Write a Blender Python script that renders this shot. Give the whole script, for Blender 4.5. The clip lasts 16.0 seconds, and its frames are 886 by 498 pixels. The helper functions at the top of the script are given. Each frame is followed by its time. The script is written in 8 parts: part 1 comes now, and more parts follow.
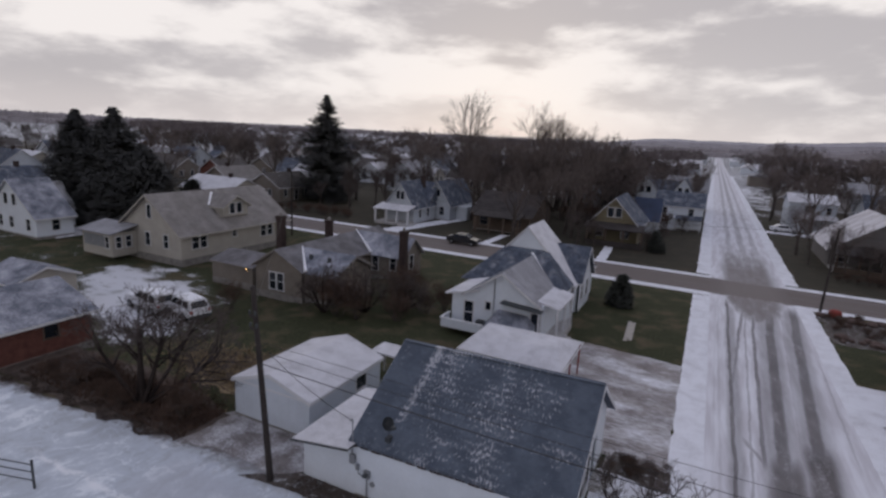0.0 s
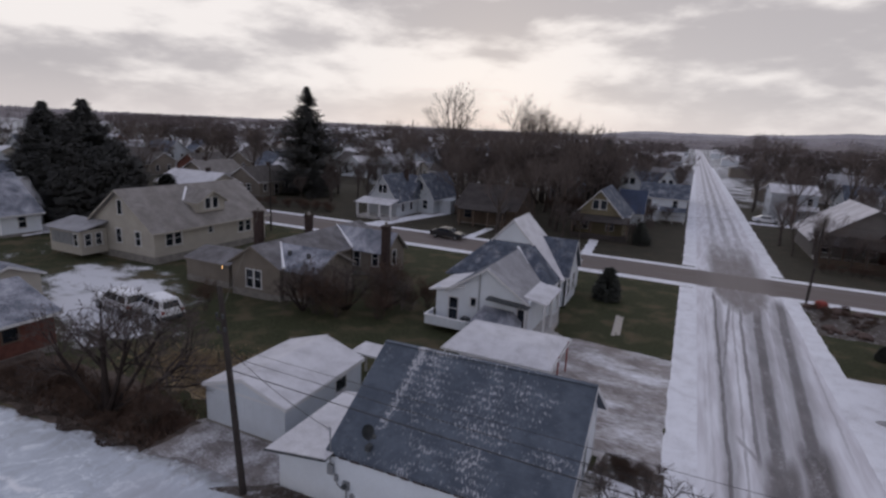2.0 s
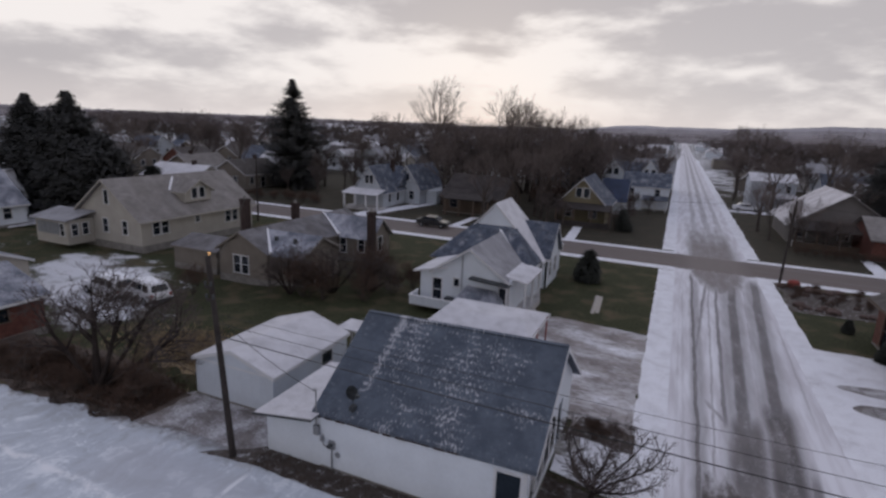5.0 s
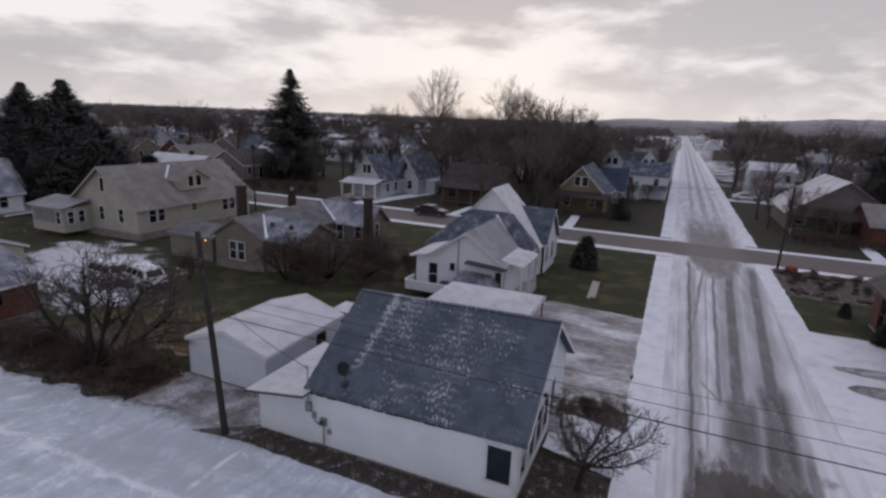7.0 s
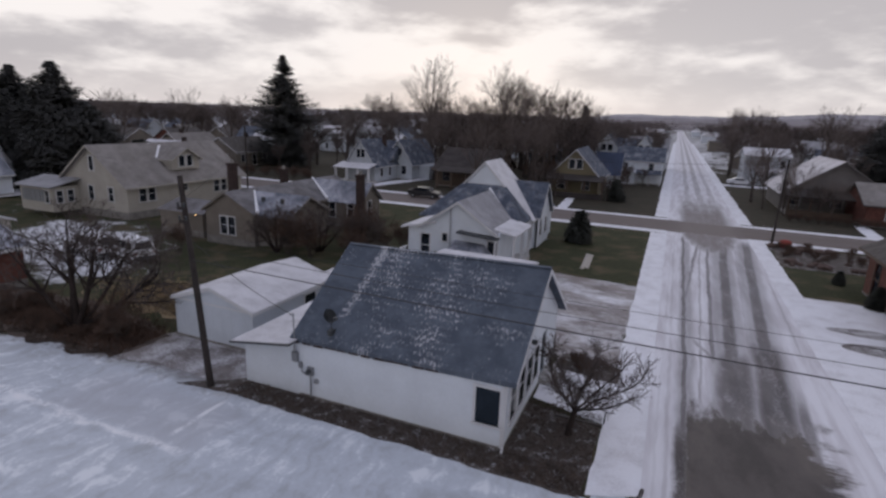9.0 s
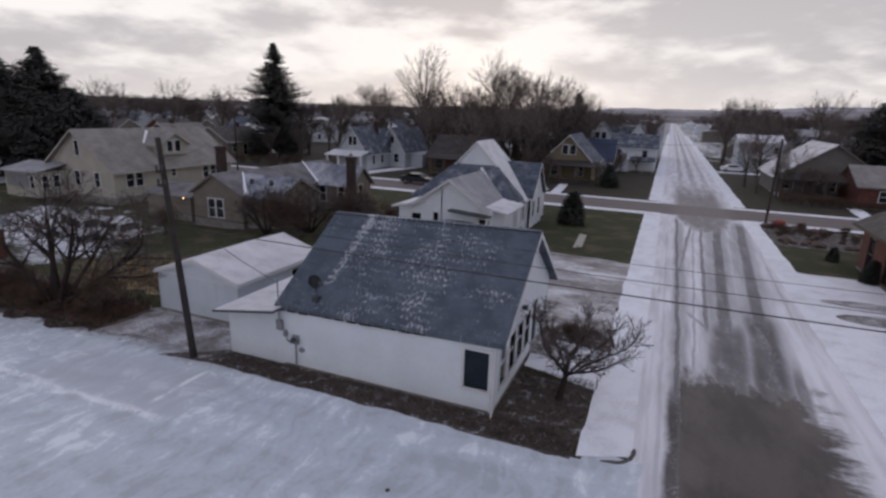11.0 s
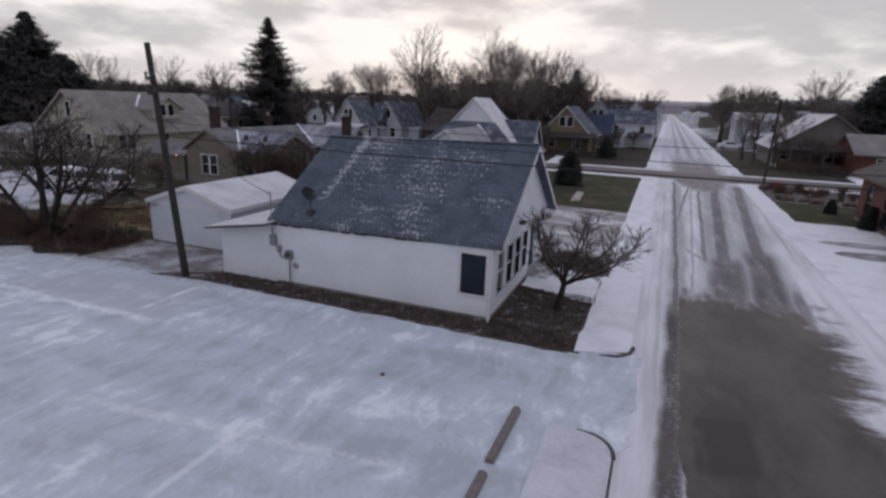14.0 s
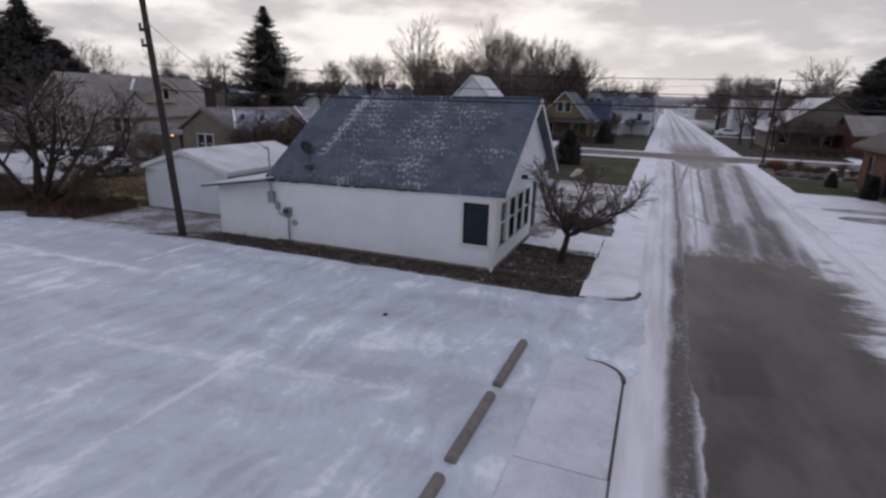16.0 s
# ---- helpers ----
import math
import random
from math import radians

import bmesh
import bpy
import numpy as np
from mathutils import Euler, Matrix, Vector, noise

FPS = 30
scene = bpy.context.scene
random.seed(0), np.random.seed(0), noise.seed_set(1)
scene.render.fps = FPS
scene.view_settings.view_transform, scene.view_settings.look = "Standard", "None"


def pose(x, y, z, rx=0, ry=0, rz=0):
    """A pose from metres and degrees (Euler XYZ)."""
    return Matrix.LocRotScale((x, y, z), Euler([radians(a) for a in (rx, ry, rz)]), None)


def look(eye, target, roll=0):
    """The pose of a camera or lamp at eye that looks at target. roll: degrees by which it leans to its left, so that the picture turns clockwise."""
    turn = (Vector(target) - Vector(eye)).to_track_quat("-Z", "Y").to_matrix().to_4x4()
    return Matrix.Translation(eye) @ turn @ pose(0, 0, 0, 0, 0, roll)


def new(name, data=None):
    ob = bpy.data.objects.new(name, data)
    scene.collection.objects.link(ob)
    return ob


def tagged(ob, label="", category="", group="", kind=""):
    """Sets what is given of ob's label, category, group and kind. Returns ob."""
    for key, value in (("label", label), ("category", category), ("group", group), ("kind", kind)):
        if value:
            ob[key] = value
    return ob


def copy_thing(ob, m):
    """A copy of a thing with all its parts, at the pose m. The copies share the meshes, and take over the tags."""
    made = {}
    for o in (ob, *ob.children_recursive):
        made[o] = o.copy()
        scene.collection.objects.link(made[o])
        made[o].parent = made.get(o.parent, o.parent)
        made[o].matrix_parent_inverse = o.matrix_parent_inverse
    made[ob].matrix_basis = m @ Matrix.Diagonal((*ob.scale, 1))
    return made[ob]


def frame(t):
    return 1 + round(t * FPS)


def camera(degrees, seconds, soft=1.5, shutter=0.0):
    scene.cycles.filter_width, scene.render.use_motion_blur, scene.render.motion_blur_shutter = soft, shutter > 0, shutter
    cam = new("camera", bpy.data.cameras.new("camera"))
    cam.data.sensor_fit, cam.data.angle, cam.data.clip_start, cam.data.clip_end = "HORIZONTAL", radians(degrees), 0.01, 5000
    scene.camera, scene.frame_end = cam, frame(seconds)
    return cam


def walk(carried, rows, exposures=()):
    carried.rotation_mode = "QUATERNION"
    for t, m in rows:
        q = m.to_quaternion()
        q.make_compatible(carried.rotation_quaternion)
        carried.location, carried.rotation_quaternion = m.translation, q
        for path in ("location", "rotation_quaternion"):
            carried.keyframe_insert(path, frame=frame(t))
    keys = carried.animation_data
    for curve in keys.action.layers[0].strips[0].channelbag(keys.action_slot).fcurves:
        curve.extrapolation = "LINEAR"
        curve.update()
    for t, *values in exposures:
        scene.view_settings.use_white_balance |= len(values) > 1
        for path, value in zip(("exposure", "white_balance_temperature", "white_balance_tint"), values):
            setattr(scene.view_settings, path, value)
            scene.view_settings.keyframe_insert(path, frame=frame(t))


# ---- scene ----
cam = camera(79.0, 16.0, soft=2.6)
PATH = [
    (0, (0.019, -0.086, 14.631), (-0.834, 1.673, 14.21), 3.0),
    (0.5, (-0.047, 0.281, 14.616), (-0.889, 2.047, 14.196), 2.9),
    (1, (-0.276, 1.041, 14.735), (-1.086, 2.821, 14.313), 2.8),
    (1.5, (-0.388, 1.219, 14.779), (-1.192, 2.996, 14.339), 2.7),
    (2, (-0.466, 1.135, 14.425), (-1.264, 2.915, 13.984), 2.8),
    (2.5, (-0.476, 0.919, 13.912), (-1.268, 2.701, 13.469), 2.8),
    (3, (-0.28, 0.532, 13.687), (-1.061, 2.318, 13.238), 2.7),
    (3.5, (-0.029, 0.03, 13.573), (-0.811, 1.815, 13.123), 2.6),
    (4, (0.192, 0.02, 13.666), (-0.579, 1.81, 13.218), 2.6),
    (6.5, (0.693, 0.513, 13.541), (-0.062, 2.304, 13.069), 2.3),
    (7, (0.814, 0.31, 12.956), (0.056, 2.099, 12.48), 2.3),
    (7.5, (0.969, 0.173, 12.358), (0.211, 1.963, 11.883), 2.2),
    (8, (1.07, 0.194, 11.844), (0.321, 1.986, 11.368), 2.2),
    (8.5, (1.167, 0.28, 11.397), (0.417, 2.071, 10.916), 2.2),
    (9, (1.241, 0.342, 10.973), (0.496, 2.133, 10.487), 2.1),
    (11.5, (1.53, 0.674, 9.415), (0.805, 2.468, 8.91), 1.8),
    (12, (1.603, 0.586, 9.056), (0.878, 2.38, 8.548), 1.8),
    (12.5, (1.626, 0.469, 8.632), (0.905, 2.262, 8.118), 1.8),
    (13, (1.669, 0.367, 8.103), (0.949, 2.16, 7.584), 1.9),
    (13.5, (1.685, 0.311, 7.422), (0.971, 2.104, 6.897), 1.9),
    (14, (1.704, 0.285, 6.833), (0.994, 2.078, 6.304), 2.0),
    (14.5, (1.73, 0.266, 6.325), (1.022, 2.06, 5.792), 2.0),
    (15, (1.72, 0.208, 5.876), (1.016, 2.002, 5.341), 1.8),
    (15.5, (1.668, 0.142, 5.53), (0.968, 1.937, 4.993), 1.9),
    (16, (1.648, 0.128, 5.295), (0.949, 1.923, 4.756), 1.7),
]
walk(cam, [(t, look(eye, target, roll)) for t, eye, target, roll in PATH], [(0.0, -0.14), (4.0, -0.14), (9.0, -0.06), (12.0, 0.0), (16.0, 0.0)])

# ---- light ----
world = bpy.data.worlds.new("overcast_dusk")
scene.world = world
world.use_nodes = True
SUN_AZ, SUN_EL = radians(20.0), radians(9.0)      # left of +y, above the horizon


class Nodes:
    """Short way of writing node trees."""

    def __init__(self, tree):
        self.tree = tree

    def add(self, kind, **sets):
        n = self.tree.nodes.new(kind)
        for k, v in sets.items():
            if k == "noise_dimensions":
                n.noise_dimensions = v
            elif k == "operation":
                n.operation = v
            elif k == "blend_type":
                n.blend_type = v
        return n

    def put(self, socket, v):
        if isinstance(v, bpy.types.NodeSocket):
            self.tree.links.new(v, socket)
        else:
            socket.default_value = v

    def m(self, op, a, b=0.0, c=0.0, clamp=False):
        n = self.add("ShaderNodeMath", operation=op)
        n.use_clamp = clamp
        for s, v in zip(n.inputs, (a, b, c)):
            self.put(s, v)
        return n.outputs[0]

    def step(self, v, lo, hi, a=0.0, b=1.0):
        n = self.add("ShaderNodeMapRange")
        n.interpolation_type = "SMOOTHSTEP"
        for s, x in zip(n.inputs, (v, lo, hi, a, b)):
            self.put(s, x)
        return n.outputs[0]

    def mix(self, f, a, b, mode="MIX"):
        n = self.add("ShaderNodeMixRGB", blend_type=mode)
        for s, v in zip(n.inputs, (f, a, b)):
            self.put(s, v)
        return n.outputs[0]

    def noise(self, vec, scale, detail=4.0, rough=0.55, distort=0.0):
        n = self.add("ShaderNodeTexNoise")
        if vec is not None:
            self.put(n.inputs["Vector"], vec)
        n.inputs["Scale"].default_value = scale
        n.inputs["Detail"].default_value = detail
        n.inputs["Roughness"].default_value = rough
        n.inputs["Distortion"].default_value = distort
        return n.outputs["Fac"]

    def xyz(self, x, y, z=0.0):
        n = self.add("ShaderNodeCombineXYZ")
        for s, v in zip(n.inputs, (x, y, z)):
            self.put(s, v)
        return n.outputs[0]

    def split(self, vec):
        n = self.add("ShaderNodeSeparateXYZ")
        self.put(n.inputs[0], vec)
        return n.outputs

    def stretch(self, vec, sx, sy, sz):
        n = self.add("ShaderNodeMapping")
        self.put(n.inputs["Vector"], vec)
        n.inputs["Scale"].default_value = (sx, sy, sz)
        return n.outputs[0]

    def place(self):
        return self.add("ShaderNodeNewGeometry").outputs["Position"]

    def obj(self):
        return self.add("ShaderNodeTexCoord").outputs["Object"]


def rgb(r, g, b):
    return (r, g, b, 1.0)


def build_sky():
    n = Nodes(world.node_tree)
    n.tree.nodes.clear()
    d = n.add("ShaderNodeTexCoord").outputs["Generated"]
    x, y, z = n.split(d)
    flat = n.stretch(d, 1.0, 1.0, 2.9)
    banks = n.noise(flat, 4.6, 6.0, 0.52, 0.15)
    shreds = n.noise(flat, 12.0, 5.0, 0.55, 0.1)
    cover = n.m("ADD", n.m("MULTIPLY", banks, 0.72), n.m("MULTIPLY", shreds, 0.28))
    # the larger breaks (-) and banks (+) of the cloud deck: degrees left of +y, sine of height, half sizes, weight
    turn = n.m("MULTIPLY", n.m("ARCTAN2", n.m("MULTIPLY", x, -1.0), y), 57.2958)
    for az, el, da, de, weight in ((56, 0.175, 20, 0.050, -0.10), (21, 0.085, 11, 0.035, -0.12), (-7, 0.205, 12, 0.018, -0.10), (38, 0.115, 9, 0.022, -0.07), (36, 0.185, 13, 0.045, -0.09), (9, 0.11, 8, 0.02, -0.05),
                                   (55, 0.095, 16, 0.028, 0.07), (20, 0.20, 16, 0.040, 0.08), (-6, 0.26, 20, 0.035, 0.09), (2, 0.145, 9, 0.022, 0.07), (30, 0.15, 7, 0.018, 0.05), (-16, 0.12, 8, 0.02, 0.05)):
        ea = n.m("DIVIDE", n.m("SUBTRACT", turn, az), da)
        ee = n.m("DIVIDE", n.m("SUBTRACT", z, el), de)
        near = n.m("ADD", n.m("MULTIPLY", ea, ea), n.m("MULTIPLY", ee, ee))
        cover = n.m("ADD", cover, n.m("MULTIPLY", n.step(near, 1.6, 0.0), weight))
    grey = n.mix(n.step(cover, 0.38, 0.58), rgb(1.06, 1.0, 0.985), rgb(0.585, 0.55, 0.572))
    veil = n.m("MULTIPLY", n.step(z, 0.075, 0.0), 0.6)
    grey = n.mix(veil, grey, rgb(0.80, 0.735, 0.735))
    # towards the low sun the cloud glows, overhead it is a cooler grey
    sx, sy = -math.sin(SUN_AZ), math.cos(SUN_AZ)
    toward = n.m("ADD", n.m("MULTIPLY", x, sx), n.m("MULTIPLY", y, sy))
    lobe = n.m("MULTIPLY", n.step(toward, 0.75, 1.0), n.step(z, 0.22, 0.02))
    grey = n.mix(n.m("MULTIPLY", lobe, 0.34), grey, rgb(0.96, 0.915, 0.92))
    high = n.mix(n.step(z, 0.2, 0.75), grey, rgb(0.49, 0.508, 0.65))
    sky = n.add("ShaderNodeTexSky")
    sky.sky_type = "NISHITA"
    sky.sun_disc = False
    sky.sun_elevation, sky.sun_rotation = SUN_EL, -SUN_AZ
    blue = n.mix(1.0, sky.outputs[0], rgb(0.12, 0.12, 0.12), "MULTIPLY")
    col = n.mix(0.02, high, blue)
    bg = n.add("ShaderNodeBackground")
    n.put(bg.inputs[0], col)
    bg.inputs[1].default_value = SKY_STRENGTH
    out = n.add("ShaderNodeOutputWorld")
    n.put(out.inputs[0], bg.outputs[0])


XL, XR = 1.60, 9.00          # kerbs of the street
YN, YF = 60.2, 67.2          # kerbs of the cross street
SKY_STRENGTH = 0.95
build_sky()
sun = new("sun", bpy.data.lights.new("sun", "SUN"))
sun.data.energy, sun.data.angle, sun.data.color = 0.5, radians(30), (1.0, 0.93, 0.87)
sun.matrix_world = look((0, 0, 60), (0 + 60 * math.sin(SUN_AZ), -60 * math.cos(SUN_AZ), 60 - 60 * math.tan(SUN_EL + radians(6))))
scene.view_settings.exposure = 0.0


# ---- materials ----
def material(name, rough=0.8):
    m = bpy.data.materials.new(name)
    m.use_nodes = True
    n = Nodes(m.node_tree)
    bsdf = m.node_tree.nodes["Principled BSDF"]
    bsdf.inputs["Roughness"].default_value = rough
    return m, n, bsdf


def bump(n, bsdf, height, dist, strength=0.6):
    b = n.add("ShaderNodeBump")
    b.inputs["Strength"].default_value = strength
    b.inputs["Distance"].default_value = dist
    n.put(b.inputs["Height"], height)
    n.put(bsdf.inputs["Normal"], b.outputs[0])


def plain(name, col, rough=0.8, var=0.25, scale=3.0, metal=0.0, rel=0.004, spec=0.3):
    """Paint, wood, metal: one colour with stains at two scales and a fine relief."""
    m, n, b = material(name, rough)
    p = n.obj()
    big, fine = n.noise(p, scale, 3.0), n.noise(p, scale * 12, 4.0)
    f = n.m("ADD", n.m("MULTIPLY", big, 0.65), n.m("MULTIPLY", fine, 0.35))
    lo = tuple(c * (1 - var) for c in col) + (1.0,)
    hi = tuple(min(1.0, c * (1 + var)) for c in col) + (1.0,)
    n.put(b.inputs["Base Color"], n.mix(n.step(f, 0.3, 0.7), lo, hi))
    b.inputs["Metallic"].default_value = metal
    b.inputs["Specular IOR Level"].default_value = spec
    bump(n, b, fine, rel)
    return m


SNOW = rgb(0.80, 0.81, 0.86)


def dusted(name, lo, hi, cover, scale=1.2, rough=0.85, streak=(1, 1, 1), soft=0.12, snow=SNOW, rel=0.01, rows=0.0):
    """A surface under thin, patchy snow; cover 0 to 1 is the share that is white. rows: spacing of courses that hold the flakes."""
    m, n, b = material(name, rough)
    p = n.obj()
    s = n.stretch(p, *streak)
    base = n.mix(n.step(n.noise(p, scale * 2.3, 4), 0.32, 0.68), rgb(*lo), rgb(*hi))
    rnd = n.add("ShaderNodeNewGeometry").outputs["Random Per Island"]
    base = n.mix(n.m("MULTIPLY", rnd, 0.35), base, rgb(*[c * 0.72 for c in lo]))
    patches = n.noise(s, scale, 5, 0.62, 0.3)
    crumbs = n.noise(s, scale * 14, 3, 0.6)
    f = n.m("ADD", n.m("MULTIPLY", patches, 0.68), n.m("MULTIPLY", crumbs, 0.32))
    edge = 0.5 + (0.5 - cover) * 0.5
    mask = n.step(f, edge - soft * 0.5, edge + soft * 0.5)
    if rows:
        z = n.split(p)[2]
        saw = n.m("FRACT", n.m("DIVIDE", z, rows))
        mask = n.m("MULTIPLY", n.m("MULTIPLY", mask, n.step(saw, 0.05, 0.6)), n.step(rnd, 0.30, 0.75))
    n.put(b.inputs["Base Color"], n.mix(mask, base, snow))
    b.inputs["Specular IOR Level"].default_value = 0.25
    bump(n, b, n.m("ADD", n.m("MULTIPLY", crumbs, 0.4), mask), rel)
    return m


def frosted_courses():
    """Blue-grey shingles with dashes of old snow that run down the slope, thickest along one streak."""
    m, n, b = material("blue_grey_shingles", 0.85)
    p = n.place()
    x, y, z = n.split(p)
    rnd = n.add("ShaderNodeNewGeometry").outputs["Random Per Island"]
    base = n.mix(n.step(n.noise(p, 1.3, 4), 0.32, 0.68), rgb(0.078, 0.095, 0.126), rgb(0.116, 0.139, 0.178))
    base = n.mix(n.m("MULTIPLY", rnd, 0.30), base, rgb(0.062, 0.073, 0.092))
    dash = n.noise(n.xyz(n.m("ADD", x, n.m("MULTIPLY", y, 0.12)), n.m("MULTIPLY", y, 0.5), 0.0), 13.0, 3, 0.6, 0.1)
    fine = n.noise(n.xyz(x, n.m("MULTIPLY", y, 0.35), 0.0), 22.0, 2, 0.6)
    patch = n.noise(n.stretch(p, 0.8, 0.9, 1.0), 0.75, 4, 0.55, 0.3)
    off = n.m("ADD", n.m("ADD", x, 9.75), n.m("MULTIPLY", n.m("SUBTRACT", y, 18.5), -0.05))
    streak = n.m("MULTIPLY", n.step(n.m("ABSOLUTE", off), 0.40, 0.03), n.step(y, 16.6, 17.4))
    middle = n.m("MULTIPLY", n.step(x, -10.6, -9.0), n.step(x, -3.2, -6.2))
    want = n.m("ADD", n.m("MULTIPLY", n.m("SUBTRACT", patch, 0.5), 0.55), n.m("ADD", n.m("MULTIPLY", streak, 0.19), n.m("MULTIPLY", middle, 0.06)))
    f = n.m("ADD", n.m("ADD", n.m("MULTIPLY", dash, 0.72), n.m("MULTIPLY", fine, 0.28)), want)
    row = n.step(n.m("ABSOLUTE", n.m("SUBTRACT", n.m("FRACT", n.m("DIVIDE", y, 0.26)), 0.5)), 0.12, 0.36)
    f = n.m("SUBTRACT", f, n.m("MULTIPLY", row, 0.045))
    mask = n.m("MULTIPLY", n.step(f, 0.57, 0.72), 0.85)
    n.put(b.inputs["Base Color"], n.mix(mask, base, rgb(0.47, 0.48, 0.52)))
    b.inputs["Specular IOR Level"].default_value = 0.25
    bump(n, b, n.m("ADD", n.m("MULTIPLY", fine, 0.4), mask), 0.01)
    return m


MAT = {}
MAT["white_siding"] = plain("white_siding", (0.595, 0.635, 0.695), 0.6, 0.06, 0.8)
MAT["white_trim"] = plain("white_trim", (0.56, 0.565, 0.59), 0.5, 0.05, 2.0)
MAT["grey_siding"] = plain("grey_siding", (0.48, 0.52, 0.58), 0.6, 0.08, 0.8)
MAT["cream"] = plain("cream_siding", (0.36, 0.34, 0.305), 0.7, 0.10, 0.7)
MAT["tan"] = plain("tan_siding", (0.175, 0.155, 0.135), 0.75, 0.14, 0.7)
MAT["yellow"] = plain("yellow_siding", (0.165, 0.142, 0.092), 0.7, 0.10, 0.7)
MAT["blue_siding"] = plain("pale_blue_siding", (0.40, 0.43, 0.47), 0.7, 0.10, 0.7)
MAT["brown_siding"] = plain("brown_siding", (0.10, 0.075, 0.06), 0.8, 0.2, 0.7)
MAT["brick"] = plain("red_brick", (0.112, 0.046, 0.037), 0.85, 0.3, 2.5, rel=0.01)
MAT["chimney"] = plain("chimney_brick", (0.042, 0.029, 0.027), 0.9, 0.35, 3.0, rel=0.01)
MAT["foundation"] = plain("foundation_block", (0.20, 0.19, 0.18), 0.9, 0.3, 2.0)
MAT["glass"] = plain("dark_window_glass", (0.012, 0.016, 0.024), 0.08, 0.3, 0.6, rel=0.0, spec=0.5)
MAT["blind"] = plain("drawn_window_blind", (0.017, 0.025, 0.036), 0.5, 0.3, 1.0, spec=0.15)
MAT["pole"] = plain("weathered_pole_wood", (0.038, 0.032, 0.030), 0.9, 0.4, 1.5, rel=0.01)
MAT["wire"] = plain("black_cable", (0.02, 0.02, 0.022), 0.6, 0.2)
MAT["steel"] = plain("galvanised_steel", (0.30, 0.31, 0.33), 0.45, 0.2, 3.0, metal=0.6)
MAT["grey_box"] = plain("grey_meter_paint", (0.20, 0.21, 0.23), 0.5, 0.15, 3.0)
MAT["dark_metal"] = plain("dark_painted_metal", (0.05, 0.055, 0.06), 0.5, 0.2, 3.0)
MAT["concrete"] = dusted("dusted_concrete", (0.28, 0.27, 0.26), (0.36, 0.35, 0.34), 0.35, 2.0)
MAT["block"] = dusted("weathered_parking_block", (0.16, 0.143, 0.137), (0.24, 0.214, 0.203), 0.08, 3.0)
MAT["kerb"] = dusted("snowy_kerb", (0.25, 0.24, 0.24), (0.34, 0.33, 0.32), 0.72, 2.0)
MAT["snow_roof"] = dusted("snow_covered_roof", (0.36, 0.355, 0.38), (0.46, 0.455, 0.48), 0.66, 0.8, soft=0.5, snow=rgb(0.66, 0.66, 0.70))
MAT["streaked_snow"] = dusted("streaked_snow_roof", (0.17, 0.14, 0.14), (0.27, 0.235, 0.235), 0.62, 0.9, streak=(0.35, 1.5, 0.35), soft=0.35, snow=rgb(0.66, 0.65, 0.68))
MAT["snow_line"] = plain("packed_snow", (0.82, 0.83, 0.87), 0.8, 0.05, 3.0)
MAT["shingle_blue"] = frosted_courses()
MAT["shingle_dark"] = dusted("dark_frosted_shingles", (0.055, 0.065, 0.09), (0.10, 0.12, 0.16), 0.25, 0.9, soft=0.3, snow=rgb(0.42, 0.42, 0.45))
MAT["shingle_grey"] = dusted("frosted_grey_shingles", (0.16, 0.16, 0.172), (0.22, 0.22, 0.235), 0.42, 0.6, soft=0.6, snow=rgb(0.40, 0.40, 0.43))
MAT["shingle_frost"] = dusted("blue_frosted_shingles", (0.085, 0.095, 0.125), (0.14, 0.155, 0.19), 0.40, 0.55, soft=0.4, snow=rgb(0.48, 0.49, 0.55))
MAT["shingle_tan"] = dusted("frosted_tan_shingles", (0.155, 0.142, 0.134), (0.205, 0.188, 0.176), 0.30, 0.6, soft=0.6, snow=rgb(0.34, 0.325, 0.32))
MAT["shingle_slate"] = dusted("old_slate_shingles", (0.098, 0.093, 0.097), (0.15, 0.143, 0.148), 0.26, 0.6, soft=0.5, snow=rgb(0.30, 0.30, 0.33))
MAT["shingle_brown"] = dusted("brown_shingles", (0.07, 0.062, 0.06), (0.11, 0.10, 0.095), 0.15, 0.8, soft=0.2)
MAT["bark"] = plain("grey_brown_bark", (0.070, 0.058, 0.052), 0.95, 0.35, 1.2, rel=0.02)
MAT["twig"] = plain("winter_twigs", (0.125, 0.102, 0.094), 0.95, 0.3, 0.8)
# next two colours are paled: distance haze is mixed into them
MAT["far_twig"] = plain("hoary_far_twigs", (0.125, 0.107, 0.107), 0.95, 0.4, 0.03, spec=0.1)
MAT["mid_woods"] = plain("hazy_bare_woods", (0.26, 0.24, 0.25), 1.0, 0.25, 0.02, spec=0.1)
MAT["dark_twig"] = plain("dark_damp_twigs", (0.088, 0.073, 0.069), 0.95, 0.35, 1.0, spec=0.1)
MAT["damp_bark"] = plain("damp_dark_bark", (0.034, 0.027, 0.025), 0.95, 0.35, 1.2, rel=0.02, spec=0.1)
# roof colour that also paints the shade inside the yellow house's porch
MAT["old_roof_porch_shade"] = plain("old_dark_shingles", (0.046, 0.040, 0.039), 0.9, 0.35, 0.8)
MAT["grey_brown"] = plain("grey_brown_siding", (0.145, 0.136, 0.136), 0.8, 0.15, 0.7)
# shade of the kerb face painted as a dark tone; edging board shares it
MAT["shaded_kerb"] = plain("damp_bare_kerb", (0.085, 0.078, 0.074), 0.8, 0.3, 3.0)
MAT["navy_roof"] = plain("navy_metal_roof", (0.035, 0.05, 0.095), 0.5, 0.25, 0.8)
MAT["thicket"] = plain("reddish_brush", (0.085, 0.055, 0.042), 0.95, 0.35, 1.0)
